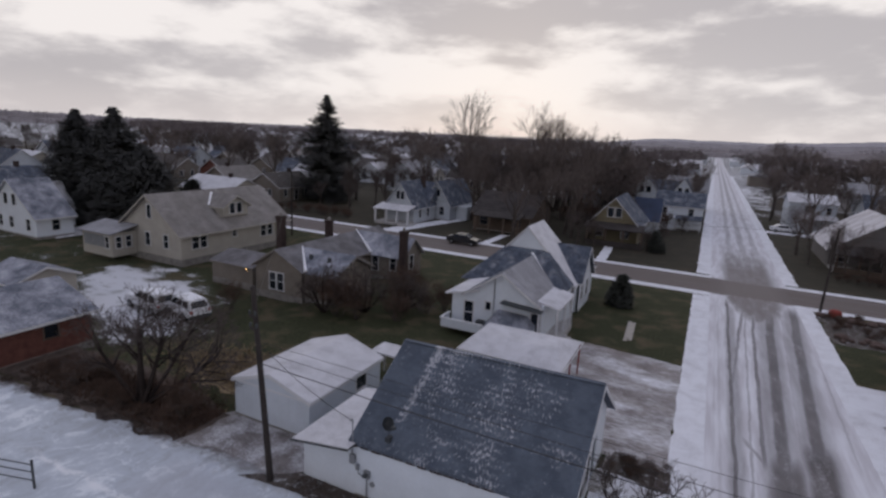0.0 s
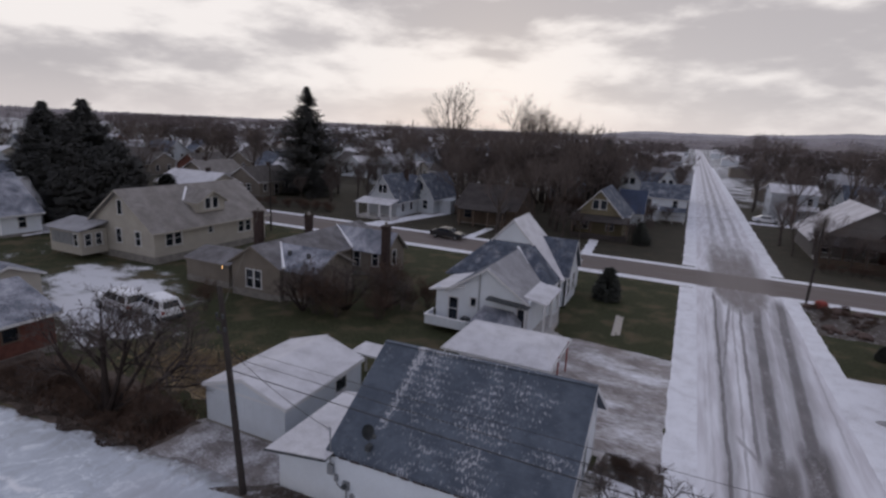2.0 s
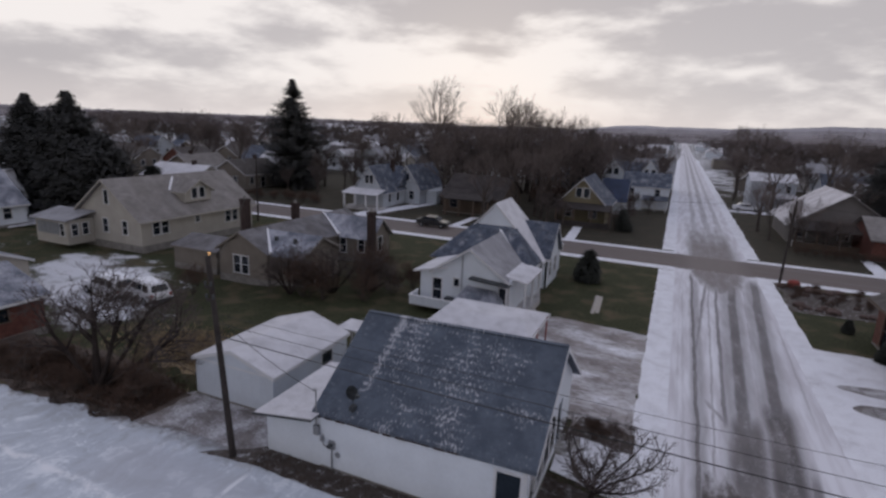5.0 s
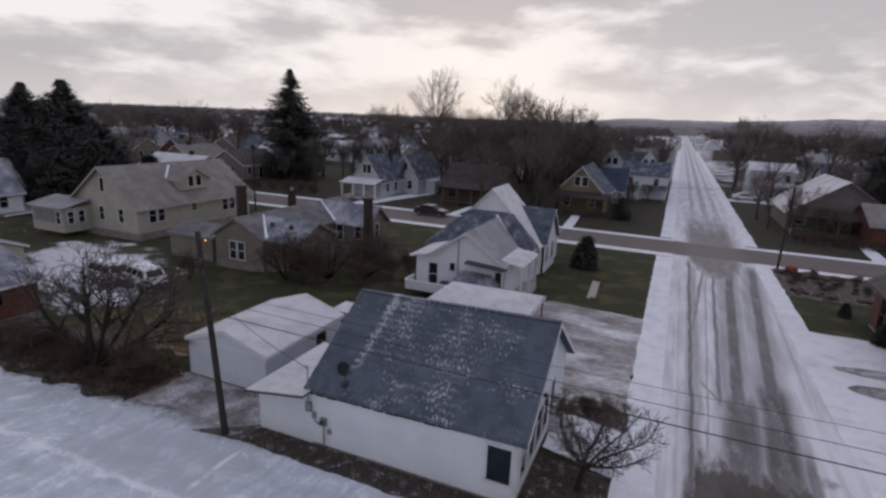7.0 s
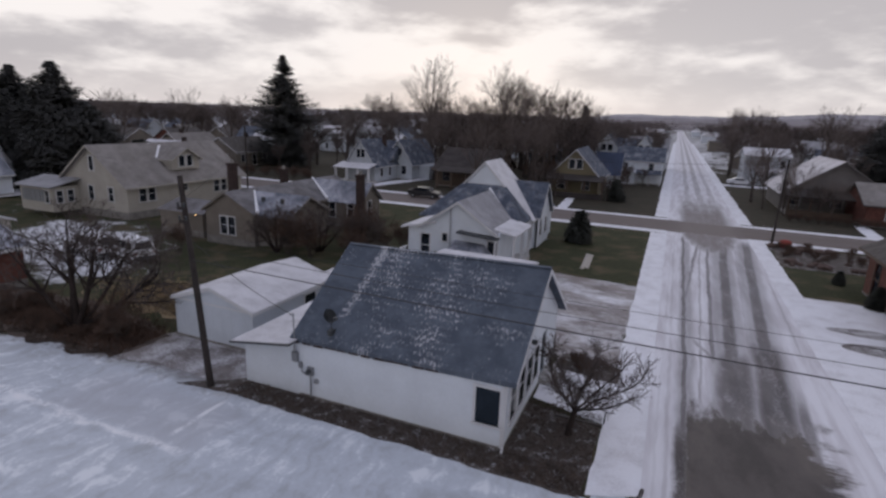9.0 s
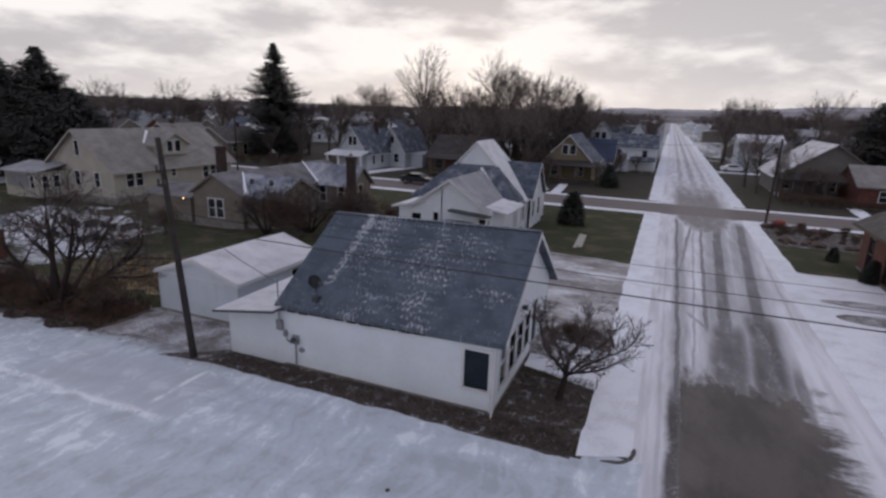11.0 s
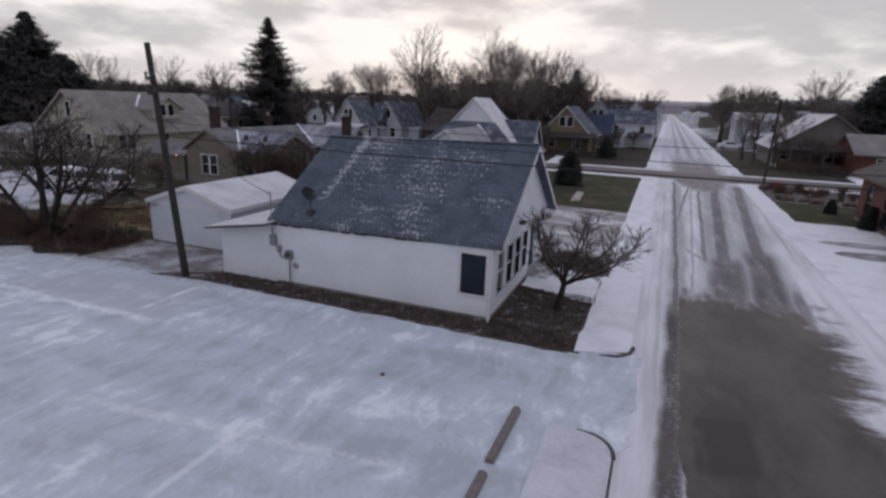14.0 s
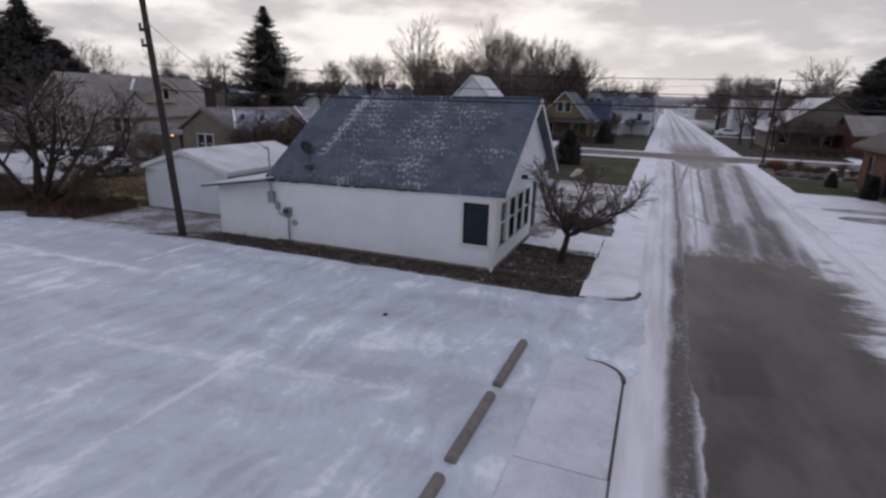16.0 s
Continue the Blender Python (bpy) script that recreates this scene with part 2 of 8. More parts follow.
MAT["dead_grass"] = plain("dead_grass", (0.27, 0.205, 0.125), 0.95, 0.35, 0.9)
MAT["leaf_litter"] = plain("leaf_litter", (0.088, 0.068, 0.057), 0.95, 0.45, 2.0, rel=0.02)
MAT["mulch"] = dusted("dark_mulch", (0.072, 0.060, 0.053), (0.125, 0.106, 0.094), 0.25, 2.6, soft=0.22, rel=0.03)
MAT["needles"] = plain("spruce_needles", (0.082, 0.083, 0.083), 0.95, 0.4, 0.8, spec=0.1)
MAT["bush"] = plain("evergreen_bush", (0.040, 0.043, 0.038), 0.9, 0.4, 1.5)
MAT["stone"] = dusted("field_stone", (0.085, 0.058, 0.050), (0.17, 0.125, 0.11), 0.12, 3.0)
MAT["red_paint"] = plain("faded_red_paint", (0.24, 0.045, 0.035), 0.6, 0.2, 2.0)
MAT["car_white"] = plain("white_car_paint", (0.62, 0.63, 0.66), 0.3, 0.05, 1.0, spec=0.5)
MAT["car_black"] = plain("black_car_paint", (0.02, 0.02, 0.024), 0.3, 0.2, 1.0, spec=0.5)
MAT["rubber"] = plain("tyre_rubber", (0.018, 0.018, 0.018), 0.9, 0.2, 3.0)
MAT["plank"] = plain("pale_boards", (0.40, 0.37, 0.33), 0.8, 0.15, 2.0)
MAT["wood_deck"] = plain("grey_deck_wood", (0.40, 0.39, 0.39), 0.85, 0.2, 2.0)
# snowy woods, lightened further to paint in the distance haze
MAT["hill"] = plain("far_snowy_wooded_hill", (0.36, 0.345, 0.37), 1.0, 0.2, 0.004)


def ground_material():
    """Winter lawn: green-brown turf with drifts of thin snow."""
    m, n, b = material("winter_lawn", 0.95)
    p = n.place()
    tuft, mid, big = n.noise(p, 6.0, 5, 0.65), n.noise(p, 0.45, 4), n.noise(p, 0.06, 4)
    turf = n.mix(n.step(tuft, 0.3, 0.7), rgb(0.022, 0.028, 0.014), rgb(0.062, 0.064, 0.032))
    straw = n.mix(n.step(mid, 0.46, 0.70), turf, rgb(0.095, 0.078, 0.048))
    straw = n.mix(n.m("MULTIPLY", n.step(n.split(p)[1], 66.0, 70.0), 0.7), straw, n.mix(tuft, rgb(0.030, 0.026, 0.022), rgb(0.062, 0.052, 0.044)))
    f = n.m("ADD", n.m("MULTIPLY", n.noise(n.stretch(p, 0.6, 1.3, 1), 0.22, 6, 0.65), 0.7), n.m("MULTIPLY", tuft, 0.3))
    x, y, z = n.split(p)
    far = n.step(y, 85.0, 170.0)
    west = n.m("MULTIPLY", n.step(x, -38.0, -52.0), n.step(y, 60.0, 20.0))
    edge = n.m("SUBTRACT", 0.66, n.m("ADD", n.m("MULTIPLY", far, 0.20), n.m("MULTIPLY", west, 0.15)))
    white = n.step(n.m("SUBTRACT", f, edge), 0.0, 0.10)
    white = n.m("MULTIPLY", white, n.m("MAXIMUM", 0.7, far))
    ex, ey = n.m("DIVIDE", n.m("ADD", x, 43.0), 9.7), n.m("DIVIDE", n.m("SUBTRACT", n.m("ADD", y, n.m("MULTIPLY", n.m("ADD", x, 43.0), 0.35)), 28.6), 5.5)
    yard = n.m("ADD", n.m("MULTIPLY", ex, ex), n.m("MULTIPLY", ey, ey))
    yard = n.m("ADD", yard, n.m("ADD", n.m("MULTIPLY", n.m("SUBTRACT", f, 0.5), 5.0), n.m("MULTIPLY", n.m("SUBTRACT", mid, 0.5), 2.2)))
    white = n.m("MAXIMUM", white, n.m("MULTIPLY", n.step(yard, 1.15, 0.65), n.step(mid, 0.20, 0.42, 0.42, 0.80)))
    n.put(b.inputs["Base Color"], n.mix(white, straw, SNOW))
    b.inputs["Specular IOR Level"].default_value = 0.15
    bump(n, b, tuft, 0.05)
    return m


def tracks(n, xw, where, centre, half):
    return n.step(n.m("ABSOLUTE", n.m("SUBTRACT", xw, centre)), half * 1.5, half * 0.5)


def street_material():
    """Snowed-over asphalt with wheel tracks, a wet stretch and slush at the crossing."""
    m, n, b = material("snowy_asphalt", 0.75)
    p = n.place()
    x, y, z = n.split(p)
    ragged = n.noise(n.stretch(p, 1.6, 0.5, 1), 1.0, 6, 0.68)
    grain = n.noise(p, 9.0, 5, 0.65)
    wob = n.m("MULTIPLY", n.m("SUBTRACT", n.noise(n.stretch(p, 0.02, 0.08, 1), 1.0, 3), 0.5), 0.5)
    fray = n.m("MULTIPLY", n.m("SUBTRACT", ragged, 0.5), 0.30)
    xs = n.m("ADD", n.m("ADD", x, wob), fray)
    bare = None
    y30 = n.m("SUBTRACT", y, 30.0)
    # wheel tracks: centre at y = 30, drift, half width, stretch along y, how bare
    for centre, drift, half, lo, hi, how in (
            (2.95, 0.006, 0.12, 18, 58, 0.8), (3.05, 0.010, 0.36, 18, 56, 0.46), (3.08, 0.022, 0.27, -80, 21, 0.95),
            (4.30, 0.033, 0.12, 27, 57, 0.7), (5.15, 0.052, 0.38, 20, 58, 0.82), (5.10, 0.050, 0.85, 20, 58, 0.45),
            (6.75, 0.066, 0.38, 20, 58, 0.80), (6.70, 0.062, 0.80, 20, 58, 0.42), (6.00, 0.058, 0.06, 24, 55, 0.35),
            (5.25, 0.050, 0.80, 18, 29, 0.85), (6.75, 0.062, 0.72, 18, 31, 0.88), (7.60, 0.050, 0.22, 18, 25, 0.7), (4.35, 0.030, 0.20, 18, 24, 0.6), (8.35, 0.030, 0.06, 30, 44, 0.25), (2.62, 0.068, 0.11, 34, 57, 0.65), (3.26, -0.40, 0.13, 26.8, 30.3, 0.5), (3.75, 0.030, 0.06, 22, 55, 0.4),
            (2.30, 0.0, 0.07, 5, 58, 0.14), (2.0, 0.004, 0.05, 14, 58, 0.10), (4.0, 0.0, 0.35, 69, 1500, 0.35), (5.7, 0.0, 0.45, 69, 1500, 0.42), (7.4, 0.0, 0.3, 69, 1500, 0.32)):
        t = tracks(n, n.m("SUBTRACT", xs, n.m("MULTIPLY", y30, drift)), y, centre, half)
        t = n.m("MULTIPLY", n.m("MULTIPLY", t, n.step(y, lo - 1.5, lo + 1.5)), n.m("MULTIPLY", n.step(y, hi + 2.0, hi - 2.0), how))
        bare = t if bare is None else n.m("MAXIMUM", bare, t)
    # wet stretch close by, frayed along its far and right edges
    ye = n.m("ADD", y, n.m("MULTIPLY", n.m("SUBTRACT", ragged, 0.5), 7.0))
    finger = n.m("MULTIPLY", n.m("SUBTRACT", n.noise(n.stretch(p, 0.30, 0.75, 1), 0.8, 6, 0.66), 0.5), 5.5)
    edge = n.m("ADD", n.m("ADD", x, finger), n.m("MULTIPLY", n.m("MAXIMUM", n.m("SUBTRACT", 19.0, y), 0.0), 0.10))
    wet = n.m("MULTIPLY", n.step(ye, 23.5, 21.0), n.m("MULTIPLY", n.step(edge, 8.0, 7.1), n.step(n.m("ADD", n.m("ADD", n.m("ADD", x, n.m("MULTIPLY", fray, 1.6)), n.m("MULTIPLY", n.m("SUBTRACT", y, 14.0), -0.022)), n.step(y, 8.5, 12.5, 0.0, 0.24)), 2.98, 3.10)))
    bare = n.m("MAXIMUM", bare, wet)
    bowl = n.m("ADD", ye, n.m("MULTIPLY", n.m("POWER", n.m("ABSOLUTE", n.m("SUBTRACT", x, 5.6)), 2.0), -1.1))
    long_rag = n.m("MULTIPLY", n.m("SUBTRACT", n.noise(n.stretch(p, 1.2, 0.16, 1), 1.0, 5, 0.65), 0.5), 26.0)
    slush = n.m("MULTIPLY", n.m("MULTIPLY", n.step(bowl, 49.5, 55.0), n.step(n.m("ADD", y, long_rag), 96.0, 72.0)), n.m("MULTIPLY", n.step(xs, 2.4, 3.6), n.step(xs, 8.8, 7.2)))
    bare = n.m("MAXIMUM", bare, n.m("MULTIPLY", slush, 0.85))
    yx = n.m("ADD", y, n.m("MULTIPLY", n.m("SUBTRACT", ragged, 0.5), 1.6))
    over = n.m("MULTIPLY", n.step(yx, YN - 0.6, YN + 0.3), n.step(yx, YF + 0.6, YF - 0.3))
    bare = n.m("MAXIMUM", bare, n.m("MULTIPLY", over, 0.97))
    slush = n.m("MAXIMUM", slush, n.m("MULTIPLY", over, n.step(n.m("ABSOLUTE", n.m("SUBTRACT", xs, 5.5)), 3.6, 1.8)))
    speck = n.step(n.m("ADD", n.m("MULTIPLY", grain, 0.5), n.m("MULTIPLY", ragged, 0.5)), 0.36, 0.50)
    bare = n.m("MULTIPLY", bare, n.m("MAXIMUM", n.m("MAXIMUM", wet, over), n.m("ADD", 0.72, n.m("MULTIPLY", speck, 0.28))))
    asphalt = n.mix(n.m("ADD", n.m("MULTIPLY", grain, 0.4), n.m("MULTIPLY", n.step(n.noise(n.stretch(p, 0.9, 0.4, 1), 0.7, 6, 0.62), 0.36, 0.64), 0.6)), rgb(0.042, 0.036, 0.035), rgb(0.110, 0.095, 0.090))
    soft = n.m("MULTIPLY", n.m("SUBTRACT", grain, 0.5), 0.25)
    px, py = n.m("ADD", x, soft), n.m("ADD", n.m("ADD", y, soft), n.m("MULTIPLY", n.m("SUBTRACT", x, 3.0), -0.35))
    mend = n.m("MULTIPLY", n.m("MULTIPLY", n.step(px, 3.05, 3.2), n.step(px, 4.45, 4.2)), n.m("MULTIPLY", n.step(py, 10.4, 10.6), n.step(py, 12.75, 12.5)))
    asphalt = n.mix(n.m("MULTIPLY", mend, 0.75), asphalt, rgb(0.036, 0.030, 0.029))
    tan = n.step(n.noise(n.stretch(p, 0.55, 0.22, 1), 0.9, 5, 0.6), 0.50, 0.66)
    asphalt = n.mix(n.m("MULTIPLY", n.m("MULTIPLY", tan, wet), 0.6), asphalt, rgb(0.140, 0.120, 0.109))
    asphalt = n.mix(over, asphalt, n.mix(grain, rgb(0.125, 0.106, 0.100), rgb(0.18, 0.152, 0.142)))
    asphalt = n.mix(n.m("MULTIPLY", slush, 0.75), asphalt, rgb(0.20, 0.174, 0.162))
    snow = n.mix(n.step(n.noise(n.stretch(p, 1.5, 0.15, 1), 1.2, 5), 0.35, 0.65), rgb(0.58, 0.565, 0.60), rgb(0.74, 0.74, 0.785))
    n.put(b.inputs["Base Color"], n.mix(bare, snow, asphalt))
    n.put(b.inputs["Roughness"], n.m("SUBTRACT", 0.85, n.m("MULTIPLY", wet, 0.35)))
    b.inputs["Specular IOR Level"].default_value = 0.25
    bump(n, b, n.m("SUBTRACT", n.m("MULTIPLY", grain, 0.3), bare), 0.02)
    return m


def lot_material():
    """Car park under thin trodden snow: faint sweeps, tyre lines, grey where the surface shows."""
    m, n, b = material("snowy_car_park", 0.85)
    p = n.place()
    x, y, z = n.split(p)
    warp = n.m("MULTIPLY", n.m("SUBTRACT", n.noise(p, 0.25, 3), 0.5), 3.0)
    q = n.xyz(n.m("ADD", x, warp), n.m("ADD", y, warp), 0.0)
    along_y = n.noise(n.stretch(q, 1.8, 0.42, 1), 1.0, 6, 0.60, 0.3)
    along_x = n.noise(n.stretch(q, 0.16, 0.75, 1), 0.9, 5, 0.55, 0.2)
    mottle = n.noise(p, 1.1, 6, 0.65, 0.4)
    grain = n.noise(p, 7.0, 5, 0.65)
    f = n.m("ADD", n.m("ADD", n.m("MULTIPLY", along_y, 0.36), n.m("MULTIPLY", along_x, 0.29)), n.m("ADD", n.m("MULTIPLY", mottle, 0.22), n.m("MULTIPLY", grain, 0.13)))
    broad = n.noise(n.stretch(q, 0.8, 1.0, 1), 0.38, 4, 0.55, 0.5)
    f = n.m("ADD", f, n.m("MULTIPLY", n.m("SUBTRACT", broad, 0.5), 0.16))
    vein = n.m("ABSOLUTE", n.m("SUBTRACT", n.noise(n.stretch(q, 0.7, 1.0, 1), 0.55, 3, 0.5, 0.8), 0.5))
    f = n.m("ADD", f, n.m("MULTIPLY", n.m("MULTIPLY", n.step(vein, 0.028, 0.0), n.step(y, 10.2, 11.6)), n.m("MULTIPLY", n.step(x, -10.0, -13.0), 0.06)))
    dabs = n.noise(n.stretch(q, 1.0, 0.55, 1), 3.4, 4, 0.6, 0.25)
    f = n.m("ADD", f, n.m("MULTIPLY", n.m("SUBTRACT", dabs, 0.5), 0.13))
    lane = n.m("MULTIPLY", n.step(n.m("ABSOLUTE", n.m("SUBTRACT", n.m("ADD", y, n.m("MULTIPLY", warp, 0.35)), 8.75)), 0.7, 0.1), n.step(x, -14.0, -9.0))
    f = n.m("SUBTRACT", f, n.m("MULTIPLY", lane, 0.05))
    col = n.mix(n.step(f, 0.39, 0.52), rgb(0.435, 0.463, 0.50), rgb(0.545, 0.587, 0.645))
    col = n.mix(n.step(f, 0.51, 0.60), col, rgb(0.765, 0.80, 0.845))
    # low ridges that tyres pushed up
    r1 = n.m("MULTIPLY", n.step(n.m("ABSOLUTE", n.m("SUBTRACT", n.m("ADD", n.m("ADD", y, n.m("MULTIPLY", warp, 0.4)), n.m("MULTIPLY", n.m("SUBTRACT", mottle, 0.5), 0.9)), 11.2)), 0.26, 0.02), n.m("MULTIPLY", n.step(x, -11.8, -12.9), n.step(x, -27.0, -23.0)))
    r2 = n.m("MULTIPLY", n.step(n.m("ABSOLUTE", n.m("SUBTRACT", n.m("ADD", x, n.m("MULTIPLY", warp, 0.12)), -13.4)), 0.15, 0.03), n.m("MULTIPLY", n.step(y, 11.7, 12.0), n.step(y, 14.5, 14.1)))
    r3 = n.m("MULTIPLY", n.step(n.m("ABSOLUTE", n.m("SUBTRACT", n.m("ADD", x, n.m("MULTIPLY", warp, 0.06)), -5.83)), 0.13, 0.02), n.m("MULTIPLY", n.step(y, 4.0, 4.8), n.step(y, 8.3, 7.6)))
    crest = n.m("ADD", 7.85, n.m("MULTIPLY", n.m("ADD", x, 6.0), 0.11))
    r4 = n.m("MULTIPLY", n.step(n.m("ABSOLUTE", n.m("SUBTRACT", n.m("ADD", y, n.m("MULTIPLY", warp, 0.10)), crest)), 0.22, 0.03), n.m("MULTIPLY", n.step(x, -10.5, -8.6), n.step(x, -1.6, -2.8)))
    ridge = n.m("MULTIPLY", n.m("MAXIMUM", n.m("MAXIMUM", r1, r2), n.m("MAXIMUM", n.m("MULTIPLY", r3, 0.6), n.m("MULTIPLY", r4, 0.6))), n.step(n.m("ADD", n.m("MULTIPLY", mottle, 0.6), n.m("MULTIPLY", grain, 0.4)), 0.36, 0.54))
    calm = n.m("MULTIPLY", n.m("MULTIPLY", n.step(n.m("ADD", x, warp), -20.5, -18.0), n.step(n.m("ADD", x, warp), -11.2, -13.0)), n.m("MULTIPLY", n.step(y, 11.1, 11.7), n.step(y, 14.6, 13.6)))
    col = n.mix(n.m("MULTIPLY", calm, 0.6), col, rgb(0.47, 0.485, 0.53))
    col = n.mix(n.m("MULTIPLY", ridge, 0.8), col, rgb(0.86, 0.87, 0.90))
    rim = n.m("SUBTRACT", y, n.m("ADD", 14.95, n.m("MULTIPLY", n.m("ADD", x, 24.0), 0.085)))
    rim = n.m("ADD", rim, n.m("MULTIPLY", n.m("SUBTRACT", n.m("ADD", n.m("MULTIPLY", mottle, 0.6), n.m("MULTIPLY", grain, 0.4)), 0.5), 3.4))
    col = n.mix(n.m("MULTIPLY", n.m("MULTIPLY", n.step(rim, -0.75, 0.0), n.step(x, -16.5, -18.5)), 0.92), col, rgb(0.075, 0.056, 0.046))
    thin = n.m("MULTIPLY", n.step(n.m("ADD", y, n.m("MULTIPLY", n.m("SUBTRACT", mottle, 0.5), 3.0)), 14.2, 15.4), n.step(x, -11.0, -16.0))
    col = n.mix(n.m("MULTIPLY", thin, 0.8), col, rgb(0.17, 0.155, 0.15))
    n.put(b.inputs["Base Color"], col)
    b.inputs["Specular IOR Level"].default_value = 0.2
    bump(n, b, n.m("ADD", f, n.m("MULTIPLY", grain, 0.3)), 0.03)
    return m


def cross_street_material():
    m, n, b = material("damp_asphalt", 0.8)
    p = n.place()
    x, y, z = n.split(p)
    grain = n.noise(p, 7.0, 5, 0.65)
    streak = n.noise(n.stretch(p, 0.05, 1.6, 1), 1.0, 4)
    col = n.mix(grain, rgb(0.125, 0.106, 0.100), rgb(0.18, 0.152, 0.142))
    col = n.mix(n.m("MULTIPLY", n.step(streak, 0.55, 0.75), 0.4), col, rgb(0.34, 0.32, 0.32))
    n.put(b.inputs["Base Color"], col)
    b.inputs["Specular IOR Level"].default_value = 0.25
    bump(n, b, grain, 0.01)
    return m


MAT["lawn"] = ground_material()
MAT["street"] = street_material()
MAT["lot"] = lot_material()
MAT["cross_street"] = cross_street_material()
MAT["yard_snow"] = dusted("patchy_yard_snow", (0.16, 0.15, 0.135), (0.26, 0.24, 0.225), 0.66, 0.45, soft=0.25, snow=rgb(0.66, 0.66, 0.70))
MAT["walk"] = dusted("snowed_pavement", (0.50, 0.49, 0.52), (0.62, 0.61, 0.64), 0.70, 0.7, soft=0.4)
MAT["slab_snow"] = dusted("lilac_slab_snow", (0.44, 0.445, 0.49), (0.54, 0.545, 0.59), 0.55, 0.9, soft=0.5, snow=rgb(0.66, 0.67, 0.72))
MAT["gravel"] = dusted("snowy_gravel_drive", (0.20, 0.178, 0.172), (0.30, 0.272, 0.262), 0.38, 0.35, streak=(0.5, 1.3, 1), soft=0.3)
MAT["dirt"] = dusted("bare_dirt_drive", (0.145, 0.128, 0.122), (0.23, 0.21, 0.205), 0.34, 0.6, soft=0.35)
lamp_mat, _n, _b = material("lit_bulb", 0.4)
_b.inputs["Emission Color"].default_value = (1.0, 0.50, 0.16, 1)
_b.inputs["Emission Strength"].default_value = 9.0
_b.inputs["Base Color"].default_value = (1.0, 0.7, 0.4, 1)


# ---- mesh helpers ----
SITED = set()


def attach(ob, parent):
    """Makes ob a part; parts of a sited thing are built in the place's own coordinates."""
    if parent is not None:
        ob.parent = parent
        if parent.name in SITED:
            ob.matrix_parent_inverse = parent.matrix_basis.inverted()


def site(name, x, y, label, category, group=""):
    e = root(name, Matrix.Translation((x, y, 0)), label, category, group)
    SITED.add(e.name)
    return e


def link_mesh(name, bm, mat, parent=None):
    me = bpy.data.meshes.new(name)
    bm.normal_update()
    bm.to_mesh(me)
    bm.free()
    me.materials.append(mat)
    ob = new(name, me)
    attach(ob, parent)
    return ob


def part(name, bm, mat, parent, label=""):
    ob = link_mesh(name, bm, mat, parent)
    if label:
        ob["label"] = label
    return ob


def raw(name, verts, faces, mat, parent=None, smooth=False):
    me = bpy.data.meshes.new(name)
    me.from_pydata(verts, [], faces)
    me.materials.append(mat)
    if smooth:
        me.polygons.foreach_set("use_smooth", [True] * len(me.polygons))
    ob = new(name, me)
    attach(ob, parent)
    return ob


def root(name, m, label, category, group="", kind=""):
    e = new(name)
    e.matrix_world = m
    e.empty_display_size = 0.3
    return tagged(e, label, category, group, kind)


def box(bm, x0, y0, z0, x1, y1, z1, bevel=0.0):
    g = bmesh.ops.create_cube(bm, size=1.0, matrix=Matrix.Translation(((x0 + x1) / 2, (y0 + y1) / 2, (z0 + z1) / 2)) @ Matrix.Diagonal((abs(x1 - x0), abs(y1 - y0), abs(z1 - z0), 1)))
    if bevel:
        es = list({e for v in g["verts"] for e in v.link_edges})
        bmesh.ops.bevel(bm, geom=es, offset=bevel, segments=1, affect="EDGES")
    return bm


def boxes(*dims, bevel=0.0):
    bm = bmesh.new()
    for d in dims:
        box(bm, *d, bevel=bevel)
    return bm


def prism(bm, outline, a, b):
    """A solid between two copies of an outline, moved by the vectors a and b."""
    lo = [bm.verts.new(Vector(p) + Vector(a)) for p in outline]
    hi = [bm.verts.new(Vector(p) + Vector(b)) for p in outline]
    bm.faces.new(lo[::-1])
    bm.faces.new(hi)
    k = len(lo)
    for i in range(k):
        bm.faces.new((lo[i], lo[(i + 1) % k], hi[(i + 1) % k], hi[i]))
    bmesh.ops.recalc_face_normals(bm, faces=bm.faces[:])
    return bm


def tube(bm, path, radii, sides=8):
    """A round bar through the points of a path."""
    rings = []
    for i, p in enumerate(path):
        p = Vector(p)
        a = Vector(path[max(i - 1, 0)])
        c = Vector(path[min(i + 1, len(path) - 1)])
        d = (c - a).normalized()
        u = d.orthogonal().normalized()
        w = d.cross(u)
        r = radii[i] if isinstance(radii, (list, tuple)) else radii
        rings.append([bm.verts.new(p + r * (math.cos(2 * math.pi * k / sides) * u + math.sin(2 * math.pi * k / sides) * w)) for k in range(sides)])
    # keep the rings from twisting: match each to the nearest start of the one before
    for i in range(1, len(rings)):
        first = rings[i - 1][0].co
        k = min(range(sides), key=lambda j: (rings[i][j].co - first).length)
        rings[i] = rings[i][k:] + rings[i][:k]
    for a, b in zip(rings, rings[1:]):
        for k in range(sides):
            bm.faces.new((a[k], a[(k + 1) % sides], b[(k + 1) % sides], b[k]))
    bm.faces.new(rings[0][::-1])
    bm.faces.new(rings[-1])
    bmesh.ops.recalc_face_normals(bm, faces=bm.faces[:])
    return bm


